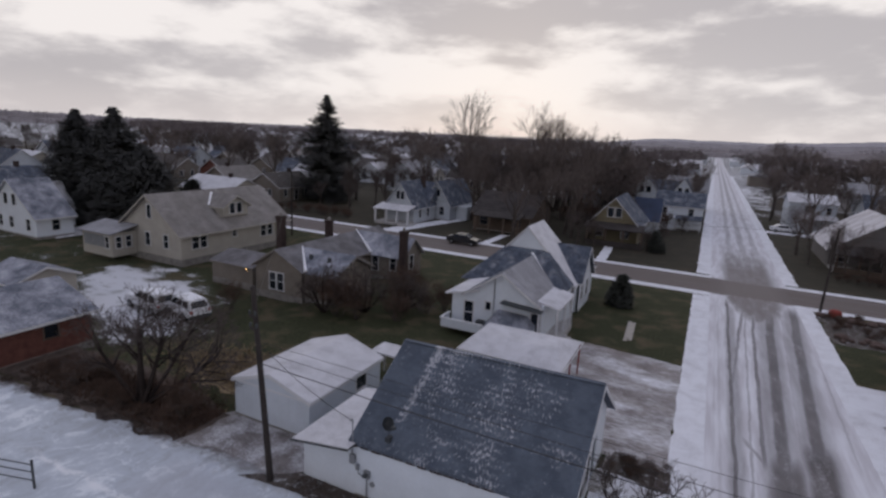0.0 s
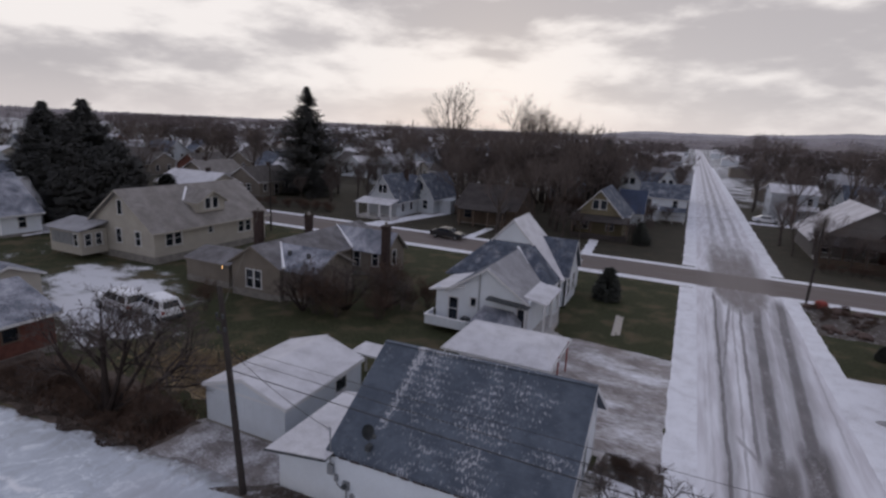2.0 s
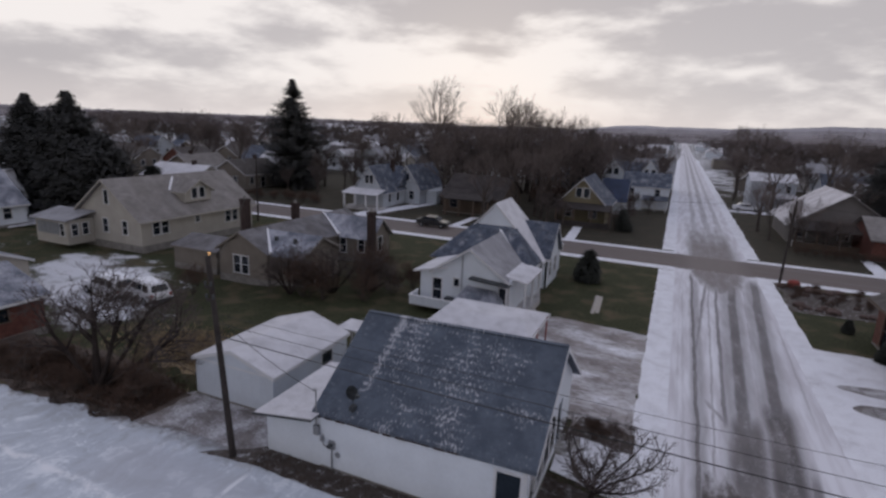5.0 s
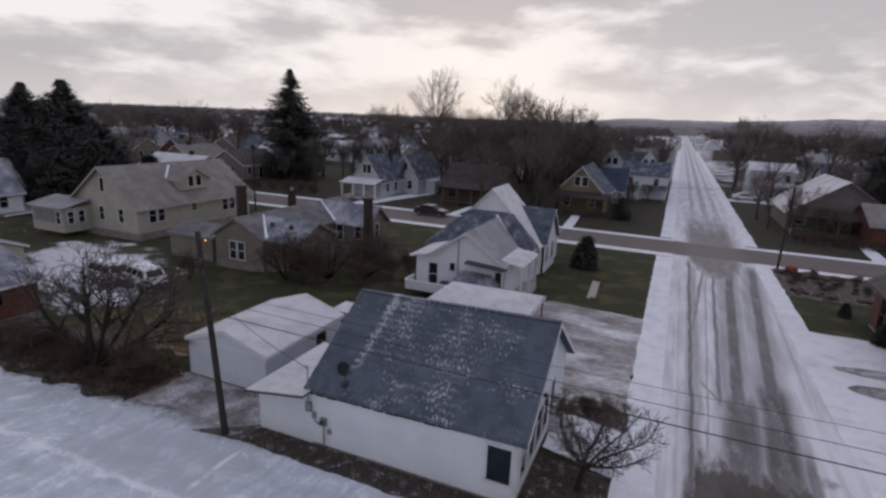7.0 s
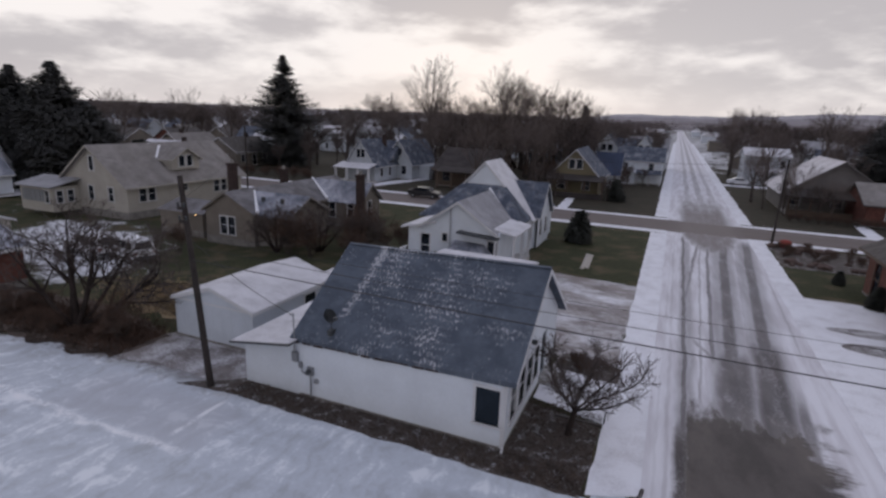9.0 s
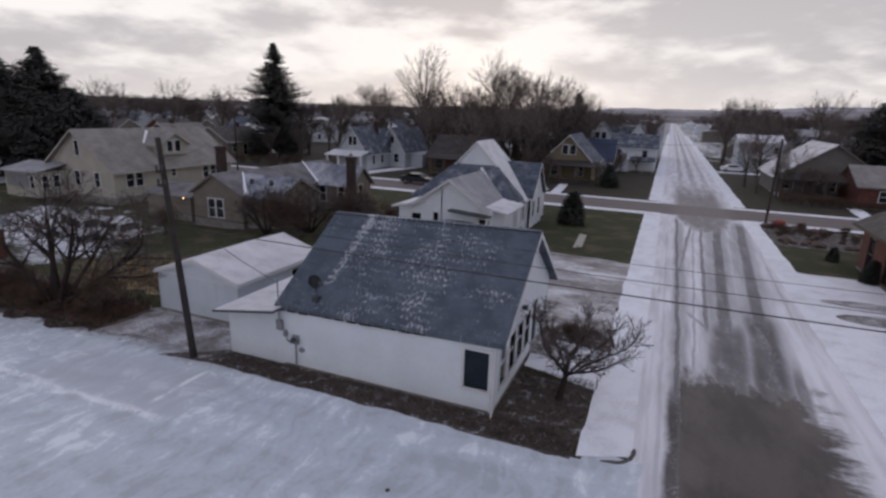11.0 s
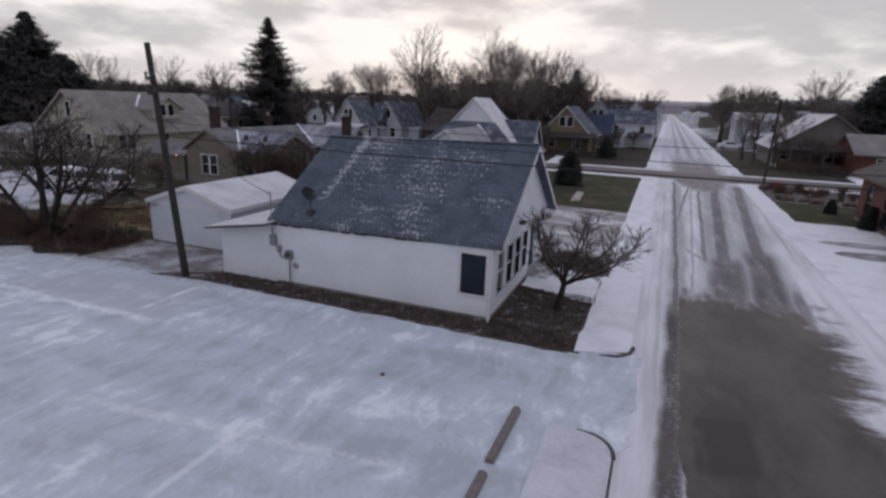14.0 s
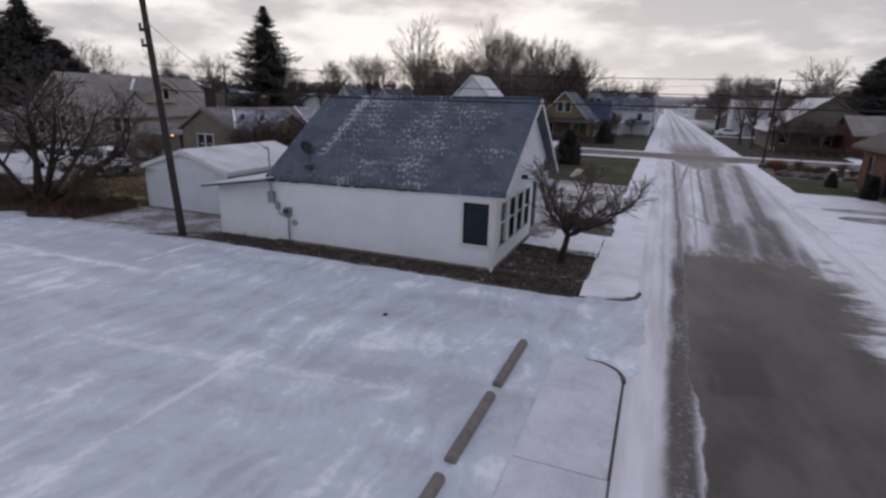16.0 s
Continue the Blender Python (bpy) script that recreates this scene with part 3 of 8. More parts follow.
def wall(bm, p, u, length, height, thick, holes=()):
    """An upright wall from p along the unit vector u (outside on u's right), in one skin, cut through by holes (u0, u1, z0, z1)."""
    u, p = Vector(u), Vector(p)
    inward = Vector((-u.y, u.x, 0))
    us = sorted({0.0, length, *[v for h in holes for v in h[:2]]})
    zs = sorted({0.0, height, *[v for h in holes for v in h[2:4]]})
    made = {}

    def at_corner(i, j, back):
        if (i, j, back) not in made:
            made[i, j, back] = bm.verts.new(p + u * us[i] + inward * (thick if back else 0) + Vector((0, 0, zs[j])))
        return made[i, j, back]

    def solid(i, j):
        if not (0 <= i < len(us) - 1 and 0 <= j < len(zs) - 1):
            return False
        mu, mz = (us[i] + us[i + 1]) / 2, (zs[j] + zs[j + 1]) / 2
        return not any(h[0] < mu < h[1] and h[2] < mz < h[3] for h in holes)

    for i in range(len(us) - 1):
        for j in range(len(zs) - 1):
            if not solid(i, j):
                continue
            ring = ((i, j), (i + 1, j), (i + 1, j + 1), (i, j + 1))
            bm.faces.new([at_corner(a, b, 0) for a, b in ring])
            bm.faces.new([at_corner(a, b, 1) for a, b in ring[::-1]])
            for k, (di, dj) in enumerate(((0, -1), (1, 0), (0, 1), (-1, 0))):
                if not solid(i + di, j + dj):
                    a, b = ring[k], ring[(k + 1) % 4]
                    bm.faces.new((at_corner(*a, 0), at_corner(*a, 1), at_corner(*b, 1), at_corner(*b, 0)))
    return bm


def window(parent, p, u, w, h, trim, glass, rail=True, mull=0, deep=0.07, name="window"):
    """A window in the wall plane through p (its lower corner) along u: casing proud of the wall, glass set back, sash rail."""
    u = Vector(u)
    out = Vector((u.y, -u.x, 0))
    m = Matrix(((u.x, -out.x, 0, p[0]), (u.y, -out.y, 0, p[1]), (0, 0, 1, p[2]), (0, 0, 0, 1)))
    t = 0.09
    bm = boxes((-t, -0.03, 0, 0, 0.10, h), (w, -0.03, 0, w + t, 0.10, h), (-t - 0.02, -0.045, h, w + t + 0.02, 0.10, h + t))
    if rail:
        box(bm, 0, 0.01, h * 0.49, w, 0.06, h * 0.49 + 0.05)
    for k in range(mull):
        x = w * (k + 1) / (mull + 1)
        box(bm, x - 0.04, 0.005, 0, x + 0.04, 0.062, h)
    bm.transform(m)
    fr = part("frame", bm, trim, None)
    bm = boxes((-t - 0.04, -0.07, -0.06, w + t + 0.04, 0.10, 0))
    bm.transform(m)
    si = part("sill", bm, trim, None)
    bm = boxes((0, deep - 0.01, 0, w, deep + 0.01, h))
    bm.transform(m)
    pa = part("pane", bm, glass, None)
    # one thing a window: the casing carries its sill and pane
    fr.name = name
    attach(fr, parent)
    si.parent = fr
    pa.parent = fr
    return fr


def gable_roof(parent, x0, x1, y0, y1, eave, ridge, mats, over=0.35, rake=0.35, thick=0.14, axis="x", names=("roof_slope", "roof_slope"), trim=None, peak=None, eave_mat=None):
    """Two slabs over a rectangle, ridge along the axis; y0..y1 is the span across (or x0..x1 for axis y)."""
    if axis == "x":
        a0, a1, b0, b1 = x0, x1, y0, y1
        at = lambda a, b, z: (a, b, z)
    else:
        a0, a1, b0, b1 = y0, y1, x0, x1
        at = lambda a, b, z: (b, a, z)
    mid = (b0 + b1) / 2 if peak is None else peak
    out = []
    for k, (edge, sign) in enumerate(((b0, -1), (b1, 1))):
        slope = (ridge - eave) / abs(mid - edge)
        o = over[k] if isinstance(over, tuple) else over
        e = edge + sign * o
        ez = eave - slope * o
        bm = bmesh.new()
        prof = [at(0, e, ez), at(0, mid, ridge), at(0, mid, ridge + thick), at(0, e, ez + thick)]
        lo = at(a0 - rake, 0, 0)
        hi = at(a1 + rake, 0, 0)
        prism(bm, prof, lo, hi)
        out.append(part(names[k], bm, mats[k], parent))
        if trim is not None:
            bm = bmesh.new()
            for a in (a0 - rake - 0.03, a1 + rake):
                if eave_mat is not None and a > a0:
                    part("fascia", bm, trim, parent)
                    bm = bmesh.new()
                prof = [at(0, e, ez - 0.06), at(0, mid, ridge - 0.06), at(0, mid, ridge + thick - 0.03), at(0, e, ez + thick - 0.03)]
                prism(bm, prof, at(a, 0, 0), at(a + 0.03, 0, 0))
            fe = [at(0, e + sign * 0.003, ez - 0.05), at(0, e + sign * 0.028, ez - 0.05), at(0, e + sign * 0.028, ez + thick - 0.02), at(0, e + sign * 0.003, ez + thick - 0.02)]
            if eave_mat is None:
                prism(bm, fe, lo, hi)
            else:
                part("eave_board", prism(bmesh.new(), fe, lo, hi), eave_mat, parent)
            part("fascia", bm, trim, parent)
    return out


def gable_wall(bm, axis, a, thick, b0, b1, eave, ridge, peak=None):
    """The triangle of wall under a gable, in the plane at a."""
    mid = (b0 + b1) / 2 if peak is None else peak
    at = (lambda b, z: (0, b, z)) if axis == "x" else (lambda b, z: (b, 0, z))
    off = (lambda v: (v, 0, 0)) if axis == "x" else (lambda v: (0, v, 0))
    prism(bm, [at(b0, eave), at(b1, eave), at(mid, ridge)], off(a), off(a + thick))


def block_house(parent, x0, x1, y0, y1, eave, ridge, axis, wmat, rmats, trim, holes=None, over=0.35, rake=0.3, base=0.35, peak=None, roof=True, eave_mat=None):
    """Walls with cut openings, gables, plinth and roof for one rectangular wing. holes: per side s, e, n, w lists of (u0, u1, z0, z1)."""
    holes = holes or {}
    t = 0.16
    for p, u, length, side in (((x0, y0, 0), (1, 0, 0), x1 - x0, "s"), ((x1, y0 + t, 0), (0, 1, 0), y1 - y0 - 2 * t, "e"),
                               ((x1, y1, 0), (-1, 0, 0), x1 - x0, "n"), ((x0, y1 - t, 0), (0, -1, 0), y1 - y0 - 2 * t, "w")):
        w = part("wall", wall(bmesh.new(), p, u, length, eave, t, holes.get(side, ())), wmat, parent)
    for a in ((x0, x1 - t) if axis == "x" else (y0, y1 - t)):
        bm = bmesh.new()
        gable_wall(bm, axis, a, t, *((y0, y1) if axis == "x" else (x0, x1)), eave, ridge, peak)
        part("gable", bm, wmat, parent)
    if base:
        bm = boxes((x0 - 0.02, y0 - 0.02, -0.6, x1 + 0.02, y1 + 0.02, base * 0.5))
        part("foundation", bm, MAT["foundation"], parent)
    if roof:
        gable_roof(parent, x0, x1, y0, y1, eave, ridge, rmats, over, rake, axis=axis, trim=trim, peak=peak, eave_mat=eave_mat)
    return w


def fill_windows(parent, side, x0, x1, y0, y1, holes, trim, glass, **kw):
    t = 0.16
    start = {"s": ((x0, y0), (1, 0, 0)), "e": ((x1, y0 + t), (0, 1, 0)), "n": ((x1, y1), (-1, 0, 0)), "w": ((x0, y1 - t), (0, -1, 0))}[side]
    for u0, u1, z0, z1 in holes:
        (px, py), u = start
        window(parent, (px + u[0] * u0, py + u[1] * u0, z0), u, u1 - u0, z1 - z0, trim, glass, **kw)


def sheet(name, outline, z, mat, label, category, thick=0.06, ragged=0.0, step=0.6, seed=1):
    """A thin slab of ground with a frayed outline."""
    rng = random.Random(seed)
    pts = []
    k = len(outline)
    for i in range(k):
        a, b = Vector((*outline[i], 0)), Vector((*outline[(i + 1) % k], 0))
        cnt = max(1, int((b - a).length / step)) if ragged else 1
        side = (b - a).normalized().cross(Vector((0, 0, 1)))
        for j in range(cnt):
            p = a.lerp(b, j / cnt)
            if ragged:
                p = p + side * ragged * (noise.noise(p * 0.9 + Vector((seed * 7.1, 0, 0))) * 1.3 + rng.uniform(-0.4, 0.4))
            pts.append((p.x, p.y, 0))
    bm = bmesh.new()
    prism(bm, pts, (0, 0, z - thick), (0, 0, z))
    ob = link_mesh(name, bm, mat)
    return tagged(ob, label, category, kind="structure")


# ---- ground, streets, pavements ----
FAR = 2600.0


def smooth(a, b, v):
    t = min(1.0, max(0.0, (v - a) / (b - a)))
    return t * t * (3 - 2 * t)


def ground_z(x, y):
    """The yards behind the thicket lie half a metre lower."""
    return -0.5 * smooth(-26.5, -32.0, x) * smooth(-75.0, -62.0, x) * smooth(17.0, 20.3, y) * smooth(57.0, 48.0, y)


def build_ground():
    bm = bmesh.new()
    xs_l, xs_r = [-FAR, -200, *range(-80, -22, 2), -20, XL - 0.15], [XR + 0.15, 20, 60, 200, FAR]
    ys_n, ys_f = [-400, -60, 0, 14, *range(16, 60, 2), YN - 0.15], [YF + 0.15, 100, 200, 600, FAR]
    for xs in (xs_l, xs_r):
        for ys in (ys_n, ys_f):
            grid = [[bm.verts.new((x, y, ground_z(x, y) - 0.01)) for y in ys] for x in xs]
            for i in range(len(xs) - 1):
                for j in range(len(ys) - 1):
                    bm.faces.new((grid[i][j], grid[i + 1][j], grid[i + 1][j + 1], grid[i][j + 1]))
    # lowered bed that carries both streets
    z = -0.16
    for x0, x1, y0, y1 in ((XL - 0.15, XR + 0.15, -400, FAR), (-FAR, XL - 0.15, YN - 0.15, YF + 0.15), (XR + 0.15, FAR, YN - 0.15, YF + 0.15)):
        bm.faces.new([bm.verts.new(c) for c in ((x0, y0, z), (x1, y0, z), (x1, y1, z), (x0, y1, z))])
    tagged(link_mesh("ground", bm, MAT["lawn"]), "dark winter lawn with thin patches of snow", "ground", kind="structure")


build_ground()
tagged(link_mesh("road", boxes((XL, -120, -0.15, XR, YN - 0.6, -0.014), (XL, YF + 0.6, -0.15, XR, 1500, -0.014)), MAT["street"]),
       "snow-covered street with dark wheel tracks and a wet patch", "road", kind="structure")
tagged(link_mesh("road_crossing", boxes((XL, YN - 0.6, -0.15, XR, YF + 0.6, -0.014)), MAT["street"]),
       "slushy brown crossing of two streets", "road", kind="structure")
tagged(link_mesh("cross_street", boxes((-900, YN, -0.15, XL, YF, -0.014), (XR, YN, -0.15, 900, YF, -0.014)), MAT["cross_street"]),
       "damp bare asphalt side street between strips of snow", "road", kind="structure")

# kerbs: straight runs and the turned ends at the car park's mouth
kerb_runs = ((XL - 0.15, 15.9, XL, YN), (XR, -60, XR + 0.15, YN), (XL - 0.15, YF, XL, 400), (XR, YF, XR + 0.15, 400))
for x0, y0, x1, y1 in kerb_runs:
    tagged(link_mesh("kerb", boxes((x0, y0, -0.14, x1, y1, 0.016), bevel=0.015), MAT["walk"]), "snow-covered concrete kerb beside the street", "kerb", kind="structure")
for y0, y1, x0, x1 in ((YN - 0.15, YN, -300, XL - 0.15), (YN - 0.15, YN, XR + 0.15, 300), (YF, YF + 0.15, -300, XL - 0.15), (YF, YF + 0.15, XR + 0.15, 300)):
    tagged(link_mesh("kerb", boxes((x0, y0, -0.14, x1, y1, 0.035), bevel=0.015), MAT["kerb"]), "snow-dusted concrete kerb beside the side street", "kerb", kind="structure")


def kerb_return(cx, cy, rx, ry, a0, a1, flat_end, mat):
    bm = bmesh.new()
    path = [(cx + rx * math.cos(radians(a0 + (a1 - a0) * k / 8)), cy + ry * math.sin(radians(a0 + (a1 - a0) * k / 8)), -0.02) for k in range(9)]
    path.append(flat_end)
    tube(bm, path, 0.07, 6)
    tagged(link_mesh("kerb", bm, mat), "bare curved kerb end at the car park's mouth, darkened as shaded", "kerb", kind="structure")


# turned ends coloured dark to paint the shaded kerb face
kerb_return(0.87, 10.3, 0.70, 0.71, 0, 70, (0.75, 11.03, -0.05), MAT["shaded_kerb"])
kerb_return(1.05, 15.98, 0.60, 0.88, 0, -88, (0.75, 15.02, -0.06), MAT["shaded_kerb"])

# snow strips and pavements; slabs with joints where the camera comes near
def slab_row(name, x0, x1, y0, y1, size, mat, label):
    base = link_mesh(name, boxes((x0 - 0.02, y0, -0.06, x1 + 0.02, y1, 0.012)), mat)
    tagged(base, label, "pavement", kind="structure")
    count = int(round((y1 - y0) / size))
    bm = bmesh.new()
    box(bm, x0, -size / 2 + 0.006, 0, x1, size / 2 - 0.006, 0.014, bevel=0.005)
    first = None
    for k in range(count):
        yc = y0 + (k + 0.5) * (y1 - y0) / count
        if first is None:
            first = part("slab", bm, mat, base)
            ob = first
        else:
            ob = new("slab", first.data)
            ob.parent = base
        ob.location = (0, yc, 0.012)
    return base


slab_row("pavement_1", 0.13, 1.55, -30.3, 7.2, 3.75, MAT["slab_snow"], "snow-covered concrete pavement beside the car park")
turn_pts = [(1.55 - 0.68 + 0.68 * math.cos(radians(90 * k / 8)), 10.3 + 0.68 * math.sin(radians(90 * k / 8))) for k in range(9)]
sheet("pavement_corner", [(0.13, 7.212), (1.55, 7.212), *turn_pts, (0.13, 11.02)], 0.026, MAT["slab_snow"], "rounded end slab of the snowy pavement", "pavement", thick=0.09)
# thin dark bar that draws the shaded line along the kerb
tagged(link_mesh("kerb", tube(bmesh.new(), [(1.575, -30.0, -0.005), (1.575, 4.0, -0.005), (1.575, 10.25, -0.005)], 0.02, 6), MAT["shaded_kerb"]), "dark line of the pavement kerb's shaded edge", "kerb", kind="structure")
sheet("pavement_2", [(0.06, 15.0), (1.55, 15.6), (1.55, 58.6), (0.06, 58.6)], 0.012, MAT["walk"], "snow-covered pavement and verge along the street", "pavement", ragged=0.07)
sheet("pavement_3", [(9.02, -60), (10.35, -60), (10.35, 59.0), (9.02, 59.0)], 0.02, MAT["walk"], "snow-covered pavement on the far side of the street", "pavement", ragged=0.08)
sheet("pavement_4", [(-70, 59.0), (1.44, 58.8), (1.44, 60.04), (-70, 60.04)], 0.02, MAT["walk"], "snowy pavement strip along the side street", "pavement", ragged=0.06)
sheet("pavement_5", [(9.15, 59.0), (70, 59.1), (70, 60.04), (9.15, 60.04)], 0.02, MAT["walk"], "snowy pavement strip along the side street", "pavement", ragged=0.06)
sheet("pavement_6", [(-80, 67.36), (1.44, 67.36), (1.44, 68.4), (-80, 68.4)], 0.02, MAT["walk"], "snowy pavement strip across the side street", "pavement", ragged=0.06)
sheet("pavement_7", [(9.15, 67.36), (70, 67.36), (70, 68.4), (9.15, 68.4)], 0.02, MAT["walk"], "snowy pavement strip across the side street", "pavement", ragged=0.06)
sheet("pavement_8", [(0.1, 69.0), (1.58, 69.0), (1.58, 330), (0.1, 330)], 0.02, MAT["walk"], "snow-covered verge of the far street", "pavement", ragged=0.16, step=1.2)
sheet("pavement_9", [(9.02, 69.0), (10.4, 69.0), (10.4, 330), (9.02, 330)], 0.02, MAT["walk"], "snow-covered verge of the far street", "pavement", ragged=0.16, step=1.2)

sheet("car_park", [(-34.0, 14.3), (-28.0, 14.3), (-24.1, 14.8), (-20.5, 15.2), (-17.0, 15.45), (-13.6, 15.25), (0.1, 14.9), (0.3, 15.4), (1.85, 15.4), (1.85, 10.9), (1.47, 10.3), (1.47, -40.0), (-60, -40.0), (-60, 13.0)], 0.0, MAT["lot"],
      "wide car park under thin trodden snow", "car park", ragged=0.16, step=0.4, seed=3)
sheet("dirt_drive", [(-20.6, 14.6), (-13.4, 14.9), (-13.7, 18.6), (-20.4, 18.3), (-21.6, 16.6)], -0.002, MAT["dirt"], "bare dirt drive before the garage", "driveway", ragged=0.18, step=0.4, seed=5)
sheet("house_strip", [(-16.2, 14.55), (-13.9, 14.85), (-0.05, 14.72), (0.08, 18.95), (-2.9, 19.6), (-2.9, 16.2), (-13.9, 16.2), (-14.6, 15.6)], 0.008, MAT["mulch"], "strip of dark mulch and dead grass along the house wall", "flower bed", ragged=0.10, step=0.35, seed=6)
sheet("gravel_drive", [(-6.6, 24.6), (-2.6, 24.4), (-2.6, 20.0), (0.08, 19.9), (0.08, 37.9), (-6.3, 38.6), (-12.6, 35.0), (-12.6, 27.0)], 0.004, MAT["gravel"], "gravel drive with drifts of thin snow", "driveway", ragged=0.15, step=0.5, seed=8)
sheet("porch_path", [(-2.75, 20.0), (0.1, 19.2), (0.1, 22.6), (-2.75, 23.1)], 0.012, MAT["walk"], "snowy path from the porch to the pavement", "path", ragged=0.06, step=0.4, seed=7)
sheet("hedge_bed", [(-2.5, 23.1), (0.3, 22.7), (0.3, 24.3), (-2.3, 24.9)], 0.014, MAT["mulch"], "dark soil under a low hedge beside the path", "flower bed", ragged=0.10, step=0.3, seed=9)
tagged(link_mesh("bed_edging", boxes((-1.7, 18.98, -0.03, 0.06, 19.08, 0.07), bevel=0.01), MAT["shaded_kerb"]), "dark edging board along the flower bed", "edging", kind="structure")
sheet("tree_snow", [(-69.2, 36.0), (-68.8, 45.0), (-73.0, 47.5), (-74.6, 39.2), (-70.2, 38.9)], 0.006, MAT["yard_snow"], "strip of snow under the evergreens", "ground patch", ragged=0.25, step=0.6, seed=19)
sheet("driveway_far", [(-43.5, 68.3), (-40.5, 68.3), (-35.0, 95.0), (-37.5, 95.0)], 0.01, MAT["walk"], "snow-covered drive beside a pale blue house", "driveway", ragged=0.15, seed=10)
sheet("front_walk", [(-27.4, 68.3), (-26.2, 68.3), (-26.0, 76.5), (-27.2, 76.5)], 0.01, MAT["walk"], "snowy garden path to a dark bungalow", "path", ragged=0.08, seed=11)
sheet("front_walk", [(-11.6, 68.3), (-10.3, 68.3), (-11.0, 78.5), (-12.2, 78.5)], 0.01, MAT["walk"], "snowy garden path to a yellow house", "path", ragged=0.08, seed=12)
sheet("front_walk", [(21.0, 68.3), (22.6, 68.3), (23.0, 76.0), (21.6, 76.0)], 0.01, MAT["walk"], "snowy garden path to a brick house", "path", ragged=0.08, seed=13)
sheet("side_drive", [(9.9, 21.8), (40, 22.0), (40, 30.3), (22, 31.0), (14, 30.4), (9.9, 30.6)], 0.01, MAT["walk"], "snow-covered drive beside a brick building", "driveway", ragged=0.12, seed=14)
sheet("side_drive", [(9.9, 30.4), (40, 30.2), (40, 41.5), (9.9, 41.0)], 0.014, MAT["walk"], "snow-covered apron beside a brick building", "driveway", ragged=0.15, seed=15)
sheet("side_drive", [(9.9, -60), (60, -60), (60, 22.4), (9.9, 22.4)], 0.008, MAT["walk"], "open snowy ground beside the street", "driveway", ragged=0.1, seed=16)
sheet("side_drive", [(10.5, 112.0), (34, 112.0), (34, 116.5), (10.5, 115.0)], 0.01, MAT["walk"], "snowy drive beside a far white house", "driveway", ragged=0.15, seed=17)


# ---- the near white house ----
def shingle_courses(parent, x0, x1, ye, ze, yr, zr, mat, name="shingles", expo=0.125, tab=0.18):
    """Overlapping courses of shingle tabs on one slope, in one mesh."""
    rng = random.Random(11)
    run, rise = yr - ye, zr - ze
    length = math.hypot(run, rise)
    s = Vector((0, run / length, rise / length))
    nrm = Vector((0, -rise / length, run / length)) * (1 if run > 0 else -1)
    if nrm.z < 0:
        nrm = -nrm
    verts, faces = [], []
    k = 0
    while k * expo < length - 0.02:
        x = x0 - rng.uniform(0, tab)
        while x < x1:
            w = tab * rng.uniform(0.85, 1.15)
            a, b = max(x, x0), min(x + w - 0.012, x1)
            x += w
            if b - a < 0.03:
                continue
            d0 = k * expo + rng.uniform(-0.008, 0.008)
            d1 = min(d0 + expo + 0.03, length)
            lift = rng.uniform(0.010, 0.020)
            p = [Vector((a, ye, ze)) + s * d0, Vector((b, ye, ze)) + s * d0, Vector((b, ye, ze)) + s * d1, Vector((a, ye, ze)) + s * d1]
            i = len(verts)
            verts += [p[0] + nrm * lift, p[1] + nrm * lift, p[2] + nrm * 0.004, p[3] + nrm * 0.004, p[0], p[1]]
            faces += [(i, i + 1, i + 2, i + 3), (i + 4, i + 5, i + 1, i), (i + 4, i, i + 3), (i + 1, i + 5, i + 2)]
        k += 1
    ob = raw(name, verts, faces, mat, parent)
    ob["kind"] = "stuff"
    return ob


